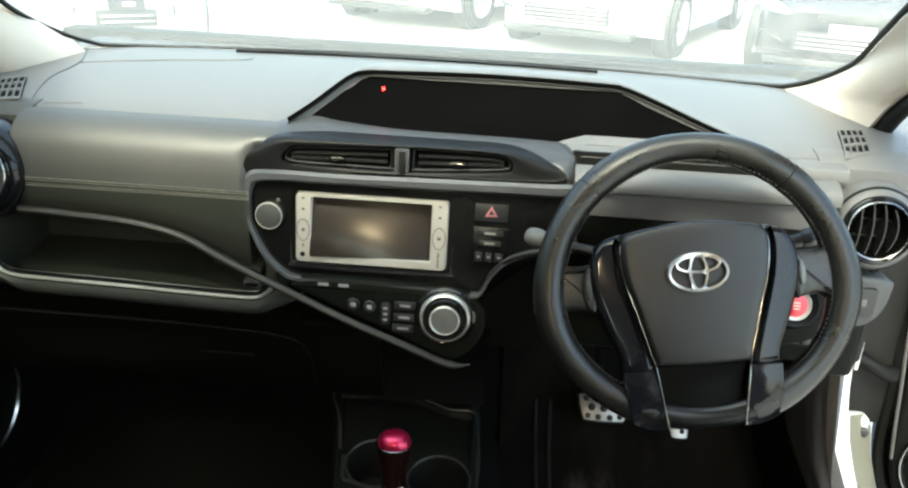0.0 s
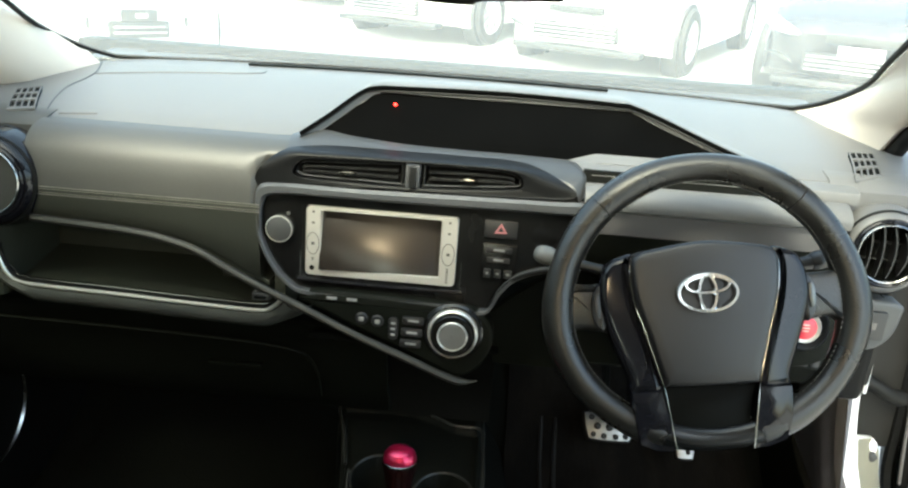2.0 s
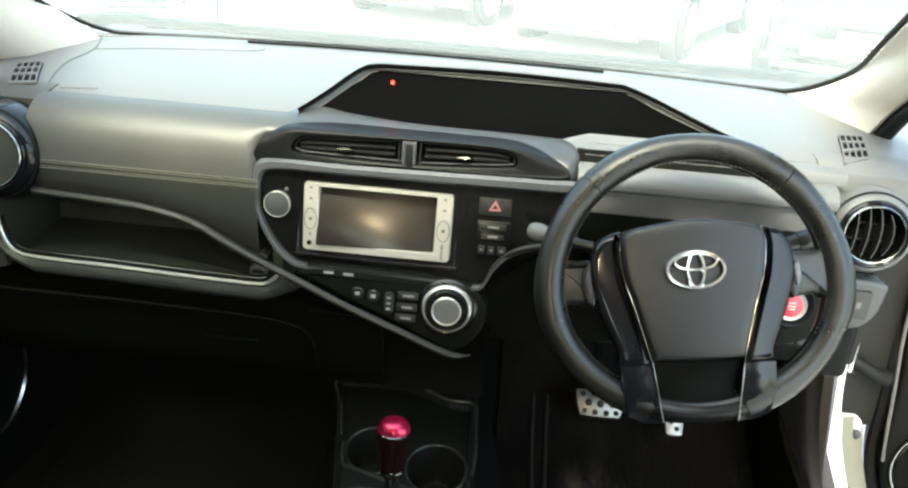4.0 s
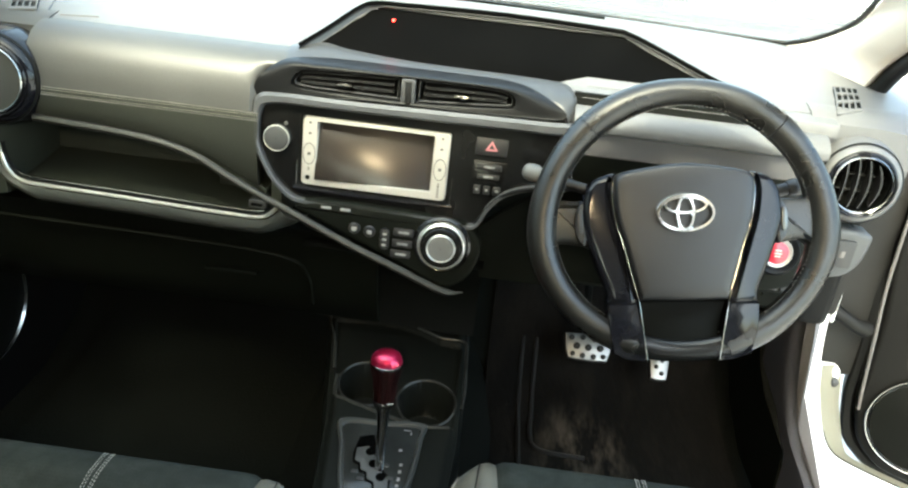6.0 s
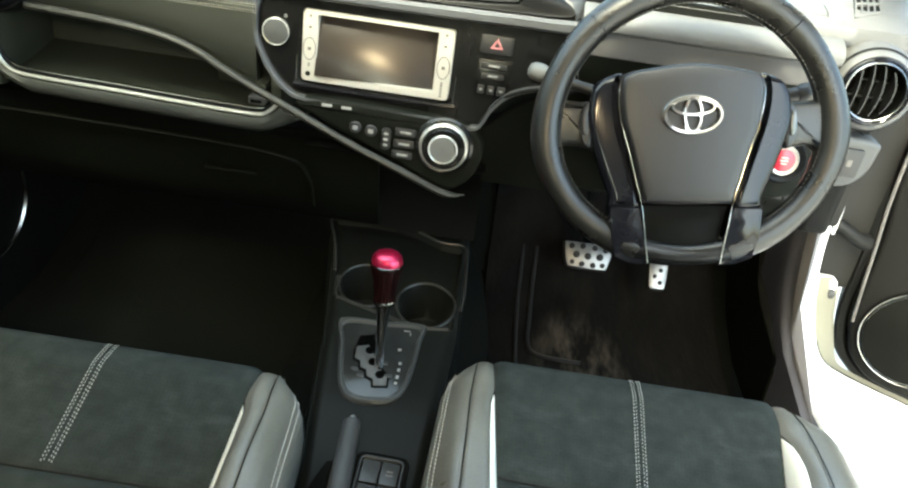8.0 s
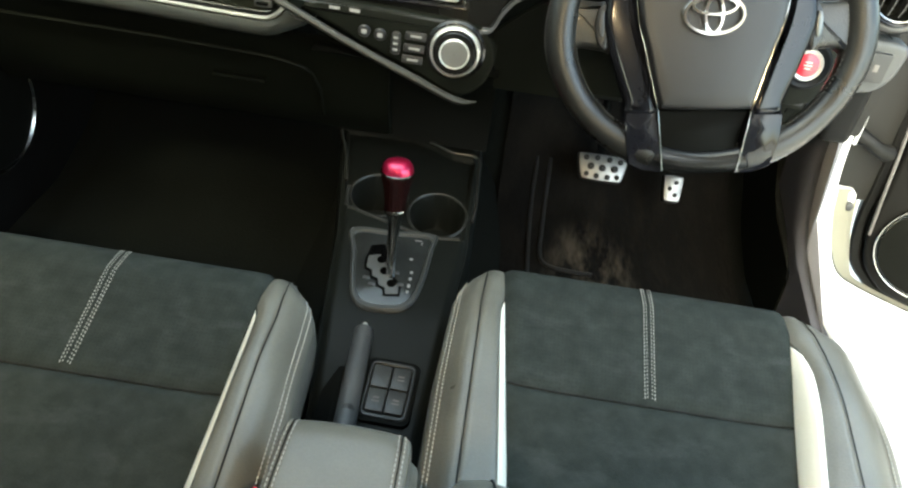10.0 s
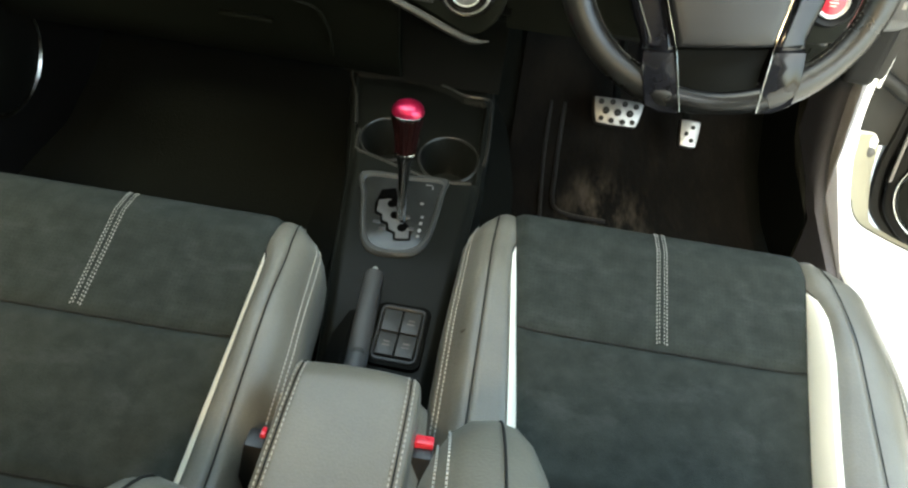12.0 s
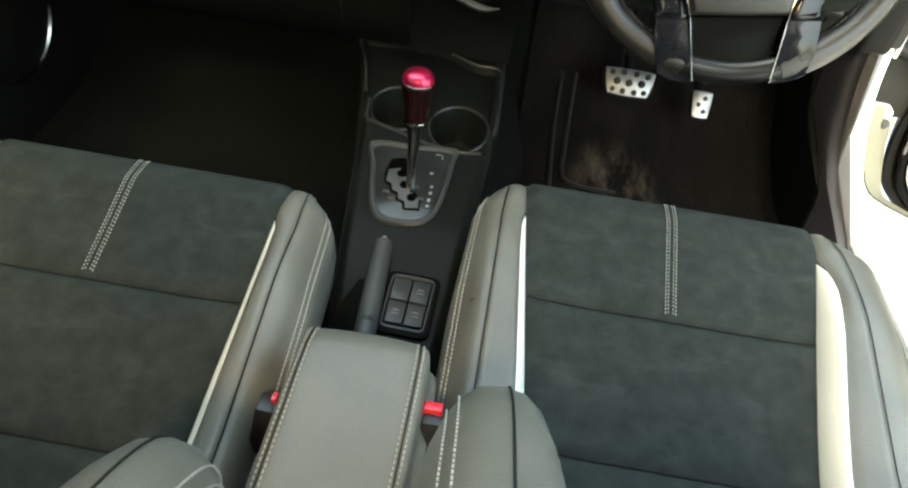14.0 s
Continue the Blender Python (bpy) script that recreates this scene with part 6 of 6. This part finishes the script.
for x, y, w, h in ((0.084, 0.9365, 0.013, 0.002), (0.090, 0.932, 0.002, 0.009), (0.079, 0.899, 0.006, 0.006), (0.0835, 0.874, 0.005, 0.007), (0.0835, 0.862, 0.005, 0.008), (0.0835, 0.849, 0.005, 0.009), (0.083, 0.838, 0.005, 0.006)):
    part("gate_mark", block(tuple(gz(x, y, 0.0033)), (w * 0.85, h * 0.8, 0.0008), 0.0002, 1), DIMLEG, gate)

lever = thing("gear_lever", (0.052, 0.872, 0.215), "gear lever with a glossy red and black knob", "gear lever")
base, tip = Vector((0.054, 0.862, 0.195)), Vector((0.050, 0.884, 0.386))
up_l = (tip - base).normalized()
LM = Matrix.Translation(base) @ up_l.to_track_quat("Z", "Y").to_matrix().to_4x4()
part("shaft", lathe([(0.0070, 0.0), (0.0066, 0.045), (0.0078, 0.080), (0.0105, 0.106), (0.0142, 0.119)], 24, LM), CHROME, lever, "polished tapering lever shaft")
part("collar", lathe([(0.0158, 0.117), (0.0165, 0.119), (0.0165, 0.122), (0.0158, 0.124)], 28, LM), DARKCHROME, lever, "thin chrome collar")
part("knob_body", lathe([(0.0153, 0.123), (0.0159, 0.136), (0.0180, 0.152), (0.0207, 0.165), (0.0224, 0.1735), (0.0230, 0.177), (0.0228, 0.179)], 36, LM), KNOBBODY, lever, "gloss dark knob body")
part("knob_ring", lathe([(0.0226, 0.1775), (0.0233, 0.1788), (0.0230, 0.1806), (0.0217, 0.1812)], 36, LM), DARKCHROME, lever, "thin polished ring")
part("knob_cap", lathe([(0.0219, 0.1800), (0.0217, 0.1845), (0.0203, 0.1896), (0.0170, 0.1938), (0.0115, 0.1968), (0.0055, 0.1982), (0.0004, 0.1984)], 36, LM), KNOBRED, lever, "glossy raspberry red cap")

# handbrake, switches, armrest
hb = thing("handbrake", (0.035, 0.6, 0.15), "black handbrake lever with a chrome button", "handbrake")
hpath = curve_pts([(0.0445, 0.575, 0.172), (0.0425, 0.626, 0.174), (0.0385, 0.70, 0.176), (0.035, 0.768, 0.178)], 5)
part("grip", tube(hpath, lambda t: 0.0134 + 0.0010 * math.sin(t * math.pi), 16, flat=1.1), GREYGRIP, hb, "grained black grip")
part("collar", tube([(0.0428, 0.622, 0.174), (0.0425, 0.629, 0.174)], 0.0138, 16, flat=1.15), BUTTON, hb)
part("button", tube([(0.035, 0.766, 0.178), (0.0346, 0.776, 0.1785), (0.0344, 0.782, 0.1787)], lambda t: 0.0072 - 0.002 * t, 12), STRIP, hb, "chrome release button")
part("boot", sheet([[(0.0, 0.56 + 0.03 * k, 0.158), (0.02, 0.56 + 0.03 * k, 0.166), (0.045, 0.56 + 0.03 * k, 0.156)] for k in range(6)], 0.01), VOID, hb)
panel = thing("switch_panel", (0.085, 0.69, 0.15), "black panel of four square switches", "switch panel")


def px(u, v, d):
    m = Matrix.Translation((0.0860, 0.6815, con_z(0.6815) + 0.003)) @ pose(0, 0, 0, 7, 0, -1.5)
    return m @ Vector((u, v, d))


part("bed", plate(rounded(-0.036, -0.050, 0.036, 0.050, 0.012), px, -0.010, 0.002, 0.002), VOID, panel)
part("frame", ring_plate(rounded(-0.0305, -0.0445, 0.0305, 0.0445, 0.010, 6), rounded(-0.0262, -0.0385, 0.0262, 0.0385, 0.006, 6), px, -0.004, 0.0045, 0.0016), TRAYRIM, panel, "raised rounded frame")
for i in (-1, 1):
    for j in (-1, 1):
        k = part("switch", plate(rounded(i * 0.0130 - 0.0118, j * 0.0185 - 0.0172, i * 0.0130 + 0.0118, j * 0.0185 + 0.0172, 0.002), px, 0.0, 0.0056, 0.0012), SWITCHFACE, panel)
        if (i, j) != (-1, 1):
            for q, (w, h) in enumerate(((0.0042, 0.0014), (0.0050, 0.0012))):
                part("legend", plate(rounded(i * 0.0130 - w, j * 0.0185 + 0.003 - 0.0055 * q - h, i * 0.0130 + w, j * 0.0185 + 0.003 - 0.0055 * q + h, 0.0004), px, 0.0054, 0.0059, 0.0001), DARKLEG, k)

arm = thing("armrest", (0.075, 0.3, 0.15), "grey leather armrest box with double stitched edges", "armrest")


def arm_ring(y, k):
    """Section of the lid; k shrinks it towards the front end."""
    out = []
    c, w = 0.074, 0.064
    for u, v in ((-1.0, -0.055), (-1.02, -0.03), (-1.0, -0.008), (-0.93, 0.004), (-0.6, 0.009), (0, 0.011), (0.6, 0.009), (0.93, 0.004), (1.0, -0.008), (1.02, -0.03), (1.0, -0.055)):
        out.append((c + u * w * (1 - 0.10 * k), y, 0.338 + v - 0.045 * k * k + (0.0 if v > -0.04 else 0.02 * k)))
    return out


rings = []
for y, k in ((0.02, 0.9), (0.03, 0.3), (0.06, 0), (0.2, 0), (0.35, 0), (0.42, 0.0), (0.455, 0.1), (0.475, 0.3), (0.486, 0.6), (0.491, 0.9)):
    rings.append(curve_pts(arm_ring(y, k), 3, True))
part("lid", loft(rings), LEATHER, arm, "padded grey leather lid", 60)
part("box", loft([[(0.014 + a * 0.12, y, z) for a, z in ((0, 0.14), (0, 0.285), (1, 0.285), (1, 0.14))] for y in (0.03, 0.2, 0.40, 0.455)]), CONSOLE, arm, "black armrest box")
bm = bmesh.new()
for s in (-1, 1):
    for u, v in ((0.80, 0.0085), (0.90, 0.0068)):
        thread([(0.074 + s * u * 0.064 * (1 - 0.1 * k), y, 0.338 + v - 0.045 * k * k) for y, k in ((0.06, 0), (0.2, 0), (0.35, 0), (0.42, 0), (0.455, 0.1), (0.475, 0.3), (0.484, 0.55))], 0.0058, 0.62, 0.0008, bm)
for s in (-1, 1):
    part("seam", tube([(0.074 + s * 0.85 * 0.064 * (1 - 0.1 * k), y, 0.3457 - 0.045 * k * k) for y, k in ((0.06, 0), (0.2, 0), (0.35, 0), (0.42, 0), (0.455, 0.1), (0.475, 0.3), (0.484, 0.55))], 0.0007, 6), SEAM, arm)
tagged(part("lid_stitching", bm, THREAD, arm, "double pale stitching"), kind="stuff")

for x, y, z, tilt, lab in ((0.148, 0.42, 0.311, 0, "red and black seat belt buckle"), (-0.006, 0.41, 0.300, 8, "black seat belt buckle with a red button")):
    b = thing("seat_belt_buckle", (x, y, z - 0.1), lab, "buckle", "seat belt buckles")
    m = Matrix.Translation((x, y, z)) @ pose(0, 0, 0, -14, tilt, 0)
    part("case", block((0, 0, -0.028), (0.020, 0.026, 0.060), 0.005, 2, m), BUTTON, b)
    part("stem", block((0, 0, -0.10), (0.018, 0.014, 0.10), 0.003, 1, m), VOID, b)
    part("release", block((0.0 if x > 0.1 else 0.004, 0.006, 0.002), (0.018 if x > 0.1 else 0.0055, 0.012, 0.012 if x > 0.1 else 0.008), 0.0022, 2, m), RED, b, "red release button")

# ---------------------------------------------------------------- floor, mats, pedals
def mat_rows(x0, x1, z):
    return [[(x, y, z + zz) for y, zz in ((0.55, 0), (0.9, 0), (1.2, 0.002), (1.30, 0.02), (1.37, 0.05), (1.45, 0.11), (1.53, 0.19))] for x in np.linspace(x0, x1, 10)]


mat1 = thing("floor_mat", (0.45, 1.0, 0.03), "worn black rubber floor mat with a raised edge", "floor mat", "floor mats")
part("mat", sheet(mat_rows(0.205, 0.68, 0.030), 0.012), SCUFFED, mat1)
part("rib", tube(curve_pts([(0.40, 1.150, 0.035), (0.335, 1.152, 0.035), (0.305, 1.165, 0.0355), (0.298, 1.20, 0.037), (0.300, 1.25, 0.042), (0.302, 1.33, 0.062), (0.304, 1.42, 0.115)], 4), 0.0042, 8), RUBBER, mat1)
part("rib", tube(curve_pts([(0.278, 1.08, 0.034), (0.276, 1.15, 0.035), (0.275, 1.25, 0.042), (0.275, 1.33, 0.062), (0.276, 1.42, 0.115)], 4), 0.0038, 8), RUBBER, mat1)
mat2 = thing("floor_mat", (-0.35, 1.0, 0.03), "black passenger floor mat", "floor mat", "floor mats")
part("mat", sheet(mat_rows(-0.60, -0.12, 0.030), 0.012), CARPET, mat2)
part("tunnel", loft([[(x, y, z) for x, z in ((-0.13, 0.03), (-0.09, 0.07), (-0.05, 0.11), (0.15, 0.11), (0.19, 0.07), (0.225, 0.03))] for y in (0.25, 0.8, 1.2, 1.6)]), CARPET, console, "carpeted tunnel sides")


def pedal(name, c, w, h, holes, label, rake):
    p = thing(name, c, label, "pedal", "pedals")
    m = Matrix.Translation(c) @ pose(0, 0, 0, 90 - rake, 0, 0)

    def f(u, v, d):
        return m @ Vector((u, v, d))
    out = [(x * w / 2, y * h / 2) for x, y in curve_pts([(-1, 0.7), (-0.8, 1), (0.8, 1), (1, 0.7), (0.86, -0.7), (0.6, -1), (-0.6, -1), (-0.86, -0.7)], 4, True)]
    plate_ob = part("plate", plate(out, f, 0.0, 0.006, 0.002), PEDAL, p, "drilled bright metal plate")
    for u, v, r in holes:
        part("rubber_stud", lathe([(r, 0.005), (r, 0.0085), (r * 0.8, 0.0095), (0.0004, 0.0095)], 14, m @ Matrix.Translation((u, v, 0))), RUBBER, plate_ob)
    part("backing", plate([(x * 1.06, y * 1.06) for x, y in out], f, -0.012, 0.0, 0.002), RUBBER, p)
    part("arm", tube([f(0, 0.0, -0.012), f(0, 0.06, -0.05), f(0, 0.2, -0.05)], 0.008, 8), VOID, p)


pedal("brake_pedal", (0.398, 1.335, 0.160), 0.094, 0.050,
      [(-0.034, 0.016, 0.0055), (-0.012, 0.018, 0.0055), (0.012, 0.017, 0.0055), (0.034, 0.015, 0.0055), (-0.023, 0.0, 0.007), (0.0, -0.001, 0.007), (0.024, 0.0, 0.007), (-0.03, -0.016, 0.005), (-0.01, -0.018, 0.0055), (0.012, -0.018, 0.0055), (0.031, -0.016, 0.005)],
      "drilled metal brake pedal", 40)
pedal("accelerator_pedal", (0.537, 1.308, 0.154), 0.037, 0.050, [(0.005, 0.012, 0.0042), (-0.006, -0.001, 0.0042), (0.005, -0.013, 0.0042)], "small drilled metal accelerator pedal", 40)

# ---------------------------------------------------------------- driver's doorway and open door
# white body: hinge pillar and sill
def kick_edge(z):
    return float(np.interp(z, [0.02, 0.155, 0.162, 0.176, 0.204, 0.249, 0.303, 0.342, 0.38, 0.54], [0.90, 0.92, 0.98, 1.05, 1.108, 1.150, 1.178, 1.192, 1.200, 1.215]))


# near strip lighter, far part black: the light's falloff is in the colours
zs_k = np.linspace(0.02, 0.54, 24)
rows = [[(0.730 - 0.012 * smoothstep(0.0, 0.03, o), kick_edge(z) + o, z) for z in zs_k] for o in (0, 0.006, 0.015, 0.03, 0.07, 0.12, 0.17)]
tagged(part("trim", sheet(rows, 0.012, (1, 0, 0)), KICK, None), "dark grey kick panel", "kick panel", kind="structure")
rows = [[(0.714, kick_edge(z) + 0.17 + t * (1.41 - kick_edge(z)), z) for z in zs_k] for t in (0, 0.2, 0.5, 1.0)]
tagged(part("trim", sheet(rows, 0.012, (1, 0, 0)), LOWER, None), "far part of the kick panel, blackened for the footwell's shade", "footwell lining", kind="structure")
rows = [[(0.700, y, 0.03), (0.706, y, 0.12), (0.722, y, 0.155), (0.734, y, 0.162)] for y in np.linspace(-0.1, 0.97, 12)]
tagged(part("trim", sheet(rows, 0.012, (1, 0, 0)), DASH, None), "dark grey inner sill trim", "sill trim", kind="structure")
sill_path = curve_pts([(0.735, 1.196, 0.384), (0.735, 1.188, 0.342), (0.735, 1.174, 0.303), (0.735, 1.146, 0.249), (0.735, 1.105, 0.204), (0.735, 1.046, 0.1765), (0.736, 0.978, 0.1645), (0.74, 0.85, 0.164), (0.74, 0.4, 0.165), (0.74, -0.12, 0.165)], 6)
rings = []
for i, p in enumerate(sill_path):
    a, b = Vector(sill_path[max(0, i - 1)]), Vector(sill_path[min(len(sill_path) - 1, i + 1)])
    t = (b - a).normalized()
    up = Vector((1, 0, 0)).cross(t)          # out of the doorway's rim, towards its middle is -up
    up = -up
    ring = []
    far = 0.040 + 0.10 * smoothstep(1.10, 0.93, p[1])
    for dx, du in ((-0.003, -0.05), (-0.004, -0.004), (0.002, 0.003), (0.015, 0.003), (0.028, 0.0), (0.034, -0.012), (0.036, -0.05), (far - 0.002, -0.06), (far, -0.12), (-0.003, -0.12)):
        ring.append(Vector(p) + Vector((dx, 0, 0)) + up * du)
    rings.append(ring)
tagged(part("door_sill", loft(rings), PAINT, None, "", 45), "white painted door sill and hinge pillar", "door sill", kind="structure")

door = thing("car_door", (0, 0, 0), "open driver's door with black trim and round speaker", "car door")
# local: hinge edge at x = 0, the door runs along +x, y is outwards, inner face at y = 0
outline = curve_pts([(-0.012, 0.64), (-0.011, 0.52), (-0.007, 0.457), (0.010, 0.345), (0.018, 0.235), (0.023, 0.152), (0.042, 0.075), (0.078, 0.033), (0.13, 0.010), (0.3, 0.0), (0.95, 0.0), (1.0, 0.1), (1.0, 0.70), (0.5, 0.69), (0.1, 0.68)], 5, True)


def dm_(u, v, d):
    return Vector((u, -d, v))


part("shell", plate(shrink(outline, 0.97, (0.52, 0.36)), dm_, -0.10, -0.055, 0.01), PAINT, door, "white painted door shell")
part("seal", ring_plate(outline, shrink(outline, 0.955, (0.5, 0.36)), dm_, -0.06, -0.002, 0.006), SEAL, door, "black rubber door seal")
card = part("door_card", plate(shrink(outline, 0.95, (0.5, 0.36)), dm_, -0.02, 0.018, 0.012, seg=3), DOORTRIM, door, "black moulded door trim")
# pale tube painted in for the highlight along the door's edge
part("seal_highlight", tube(curve_pts([(0.014, -0.020, 0.62), (0.016, -0.022, 0.50), (0.022, -0.022, 0.40), (0.034, -0.022, 0.30), (0.043, -0.022, 0.22), (0.052, -0.022, 0.15)], 5), 0.0032, 8), DRIVERFACE, door, "thin pale tube standing for the highlight on the door seal")
part("pocket", plate(curve_pts([(0.34, 0.10), (0.9, 0.10), (0.9, 0.24), (0.42, 0.24)], 4, True), dm_, 0.015, 0.05, 0.012), DOORTRIM, door)
part("arm_rest", block((0.62, -0.05, 0.42), (0.5, 0.09, 0.06), 0.02), DOORTRIM, door)
sp = Matrix.Translation((0.170, -0.018, 0.155)) @ pose(0, 0, 0, 90)
ringp = part("speaker_ring", lathe([(0.1050, -0.004), (0.1045, 0.0075), (0.1030, 0.0095), (0.1012, 0.0085), (0.1008, 0.004)], 64, sp), DARKCHROME, door, "thin chrome speaker ring")
part("inner_ring", lathe([(0.0982, 0.004), (0.0978, 0.0085), (0.0968, 0.0088), (0.0960, 0.006)], 64, sp), DARKCHROME, ringp)
part("speaker_grille", lathe([(0.096, 0.0), (0.095, 0.007), (0.06, 0.011), (0.0004, 0.013)], 48, sp), VOID, ringp, "black speaker grille")
part("window_frame", tube(curve_pts([(0.0, 0.03, 0.66), (0.03, 0.03, 0.76), (0.25, 0.035, 0.95), (0.55, 0.04, 1.12), (0.95, 0.04, 1.13), (1.0, 0.03, 0.7)], 5), 0.018, 8, flat=1.2), SEAL, door, "black window frame")
door.matrix_basis = pose(0.87, 1.30, 0.0, 0, 0, -22)
# outer sill that sweeps up to the hinge pillar, and the recess behind its edge, dust and shade in its colour
sill_in = curve_pts([(0.760, 1.175, 0.290), (0.760, 1.160, 0.262), (0.762, 1.140, 0.236), (0.762, 1.100, 0.195), (0.765, 1.045, 0.168), (0.768, 1.00, 0.158), (0.770, 0.95, 0.155), (0.770, 0.90, 0.154), (0.770, 0.80, 0.154), (0.770, 0.40, 0.154), (0.77, 0.0, 0.154)], 5)
sill_out = curve_pts([(0.770, 1.178, 0.290), (0.771, 1.165, 0.262), (0.771, 1.151, 0.242), (0.775, 1.108, 0.197), (0.792, 1.090, 0.170), (0.823, 1.078, 0.158), (0.869, 1.047, 0.157), (0.913, 1.021, 0.156), (0.96, 0.98, 0.154), (0.96, 0.45, 0.150), (0.96, 0.0, 0.150)], 5)
rows = [[a, tuple(0.5 * (p + q) for p, q in zip(a, b)), b, (b[0] + 0.002, b[1] + 0.003, b[2] - 0.006)] for a, b in zip(sill_in, sill_out)]
tagged(part("trim", sheet(rows, 0.012), PAINT, None, "", 45), "white painted outer sill", "door sill", kind="structure")
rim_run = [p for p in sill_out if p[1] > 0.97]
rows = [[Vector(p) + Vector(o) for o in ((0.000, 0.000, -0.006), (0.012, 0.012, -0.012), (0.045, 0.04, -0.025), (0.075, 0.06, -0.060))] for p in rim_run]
tagged(part("trim", sheet(rows, 0.01), SHADEDPAINT, None, "", 45), "dusty beige recess of the hinge pillar, shade in its paint", "door recess", kind="structure")
tagged(part("trim", tube([(x + 0.001, y + 0.001, z + 0.0005) for x, y, z in rim_run if z < 0.20], 0.0014, 6), SEAL, None), "thin dark sealing line along the sill", "sealing line", kind="structure")
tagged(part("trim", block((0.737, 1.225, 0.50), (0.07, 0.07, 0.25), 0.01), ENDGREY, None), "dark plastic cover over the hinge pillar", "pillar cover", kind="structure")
tagged(part("trim", tube([(0.772, 1.2, 0.36), (0.771, 1.2, 0.41), (0.768, 1.2, 0.45)], 0.003, 8), PAINT, None), "thin white body flange", "body flange", kind="structure")
# white pillar face, its shade put into a dark grey colour
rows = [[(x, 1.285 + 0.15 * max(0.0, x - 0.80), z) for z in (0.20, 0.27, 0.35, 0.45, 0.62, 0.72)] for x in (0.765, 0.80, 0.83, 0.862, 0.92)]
tagged(part("trim", sheet(rows, 0.02, (0, 1, 0)), ENDGREY, None), "hinge pillar face with its shade put in as grey", "hinge pillar", kind="structure")
boot = thing("cable_boot", (0.84, 1.27, 0.33), "black rubber cable boot at the door hinge", "cable boot")
part("boot", tube([(0.805, 1.275, 0.345), (0.825, 1.262, 0.34), (0.85, 1.262, 0.325), (0.875, 1.275, 0.315)], lambda t: 0.016 - 0.004 * math.sin(t * math.pi), 12), SEAL, boot)
hinge = thing("door_check", (0.80, 1.22, 0.2), "white door hinge bracket with bolt", "door hinge")
part("bracket", block((0.804, 1.222, 0.236), (0.046, 0.03, 0.052), 0.012, 3), PAINT, hinge)
part("bolt", lathe([(0.009, 0), (0.009, 0.008), (0.006, 0.010), (0.0004, 0.010)], 6, Matrix.Translation((0.815, 1.207, 0.238)) @ pose(0, 0, 0, 90)), TRIMBLACK, hinge, "dark bolt head")
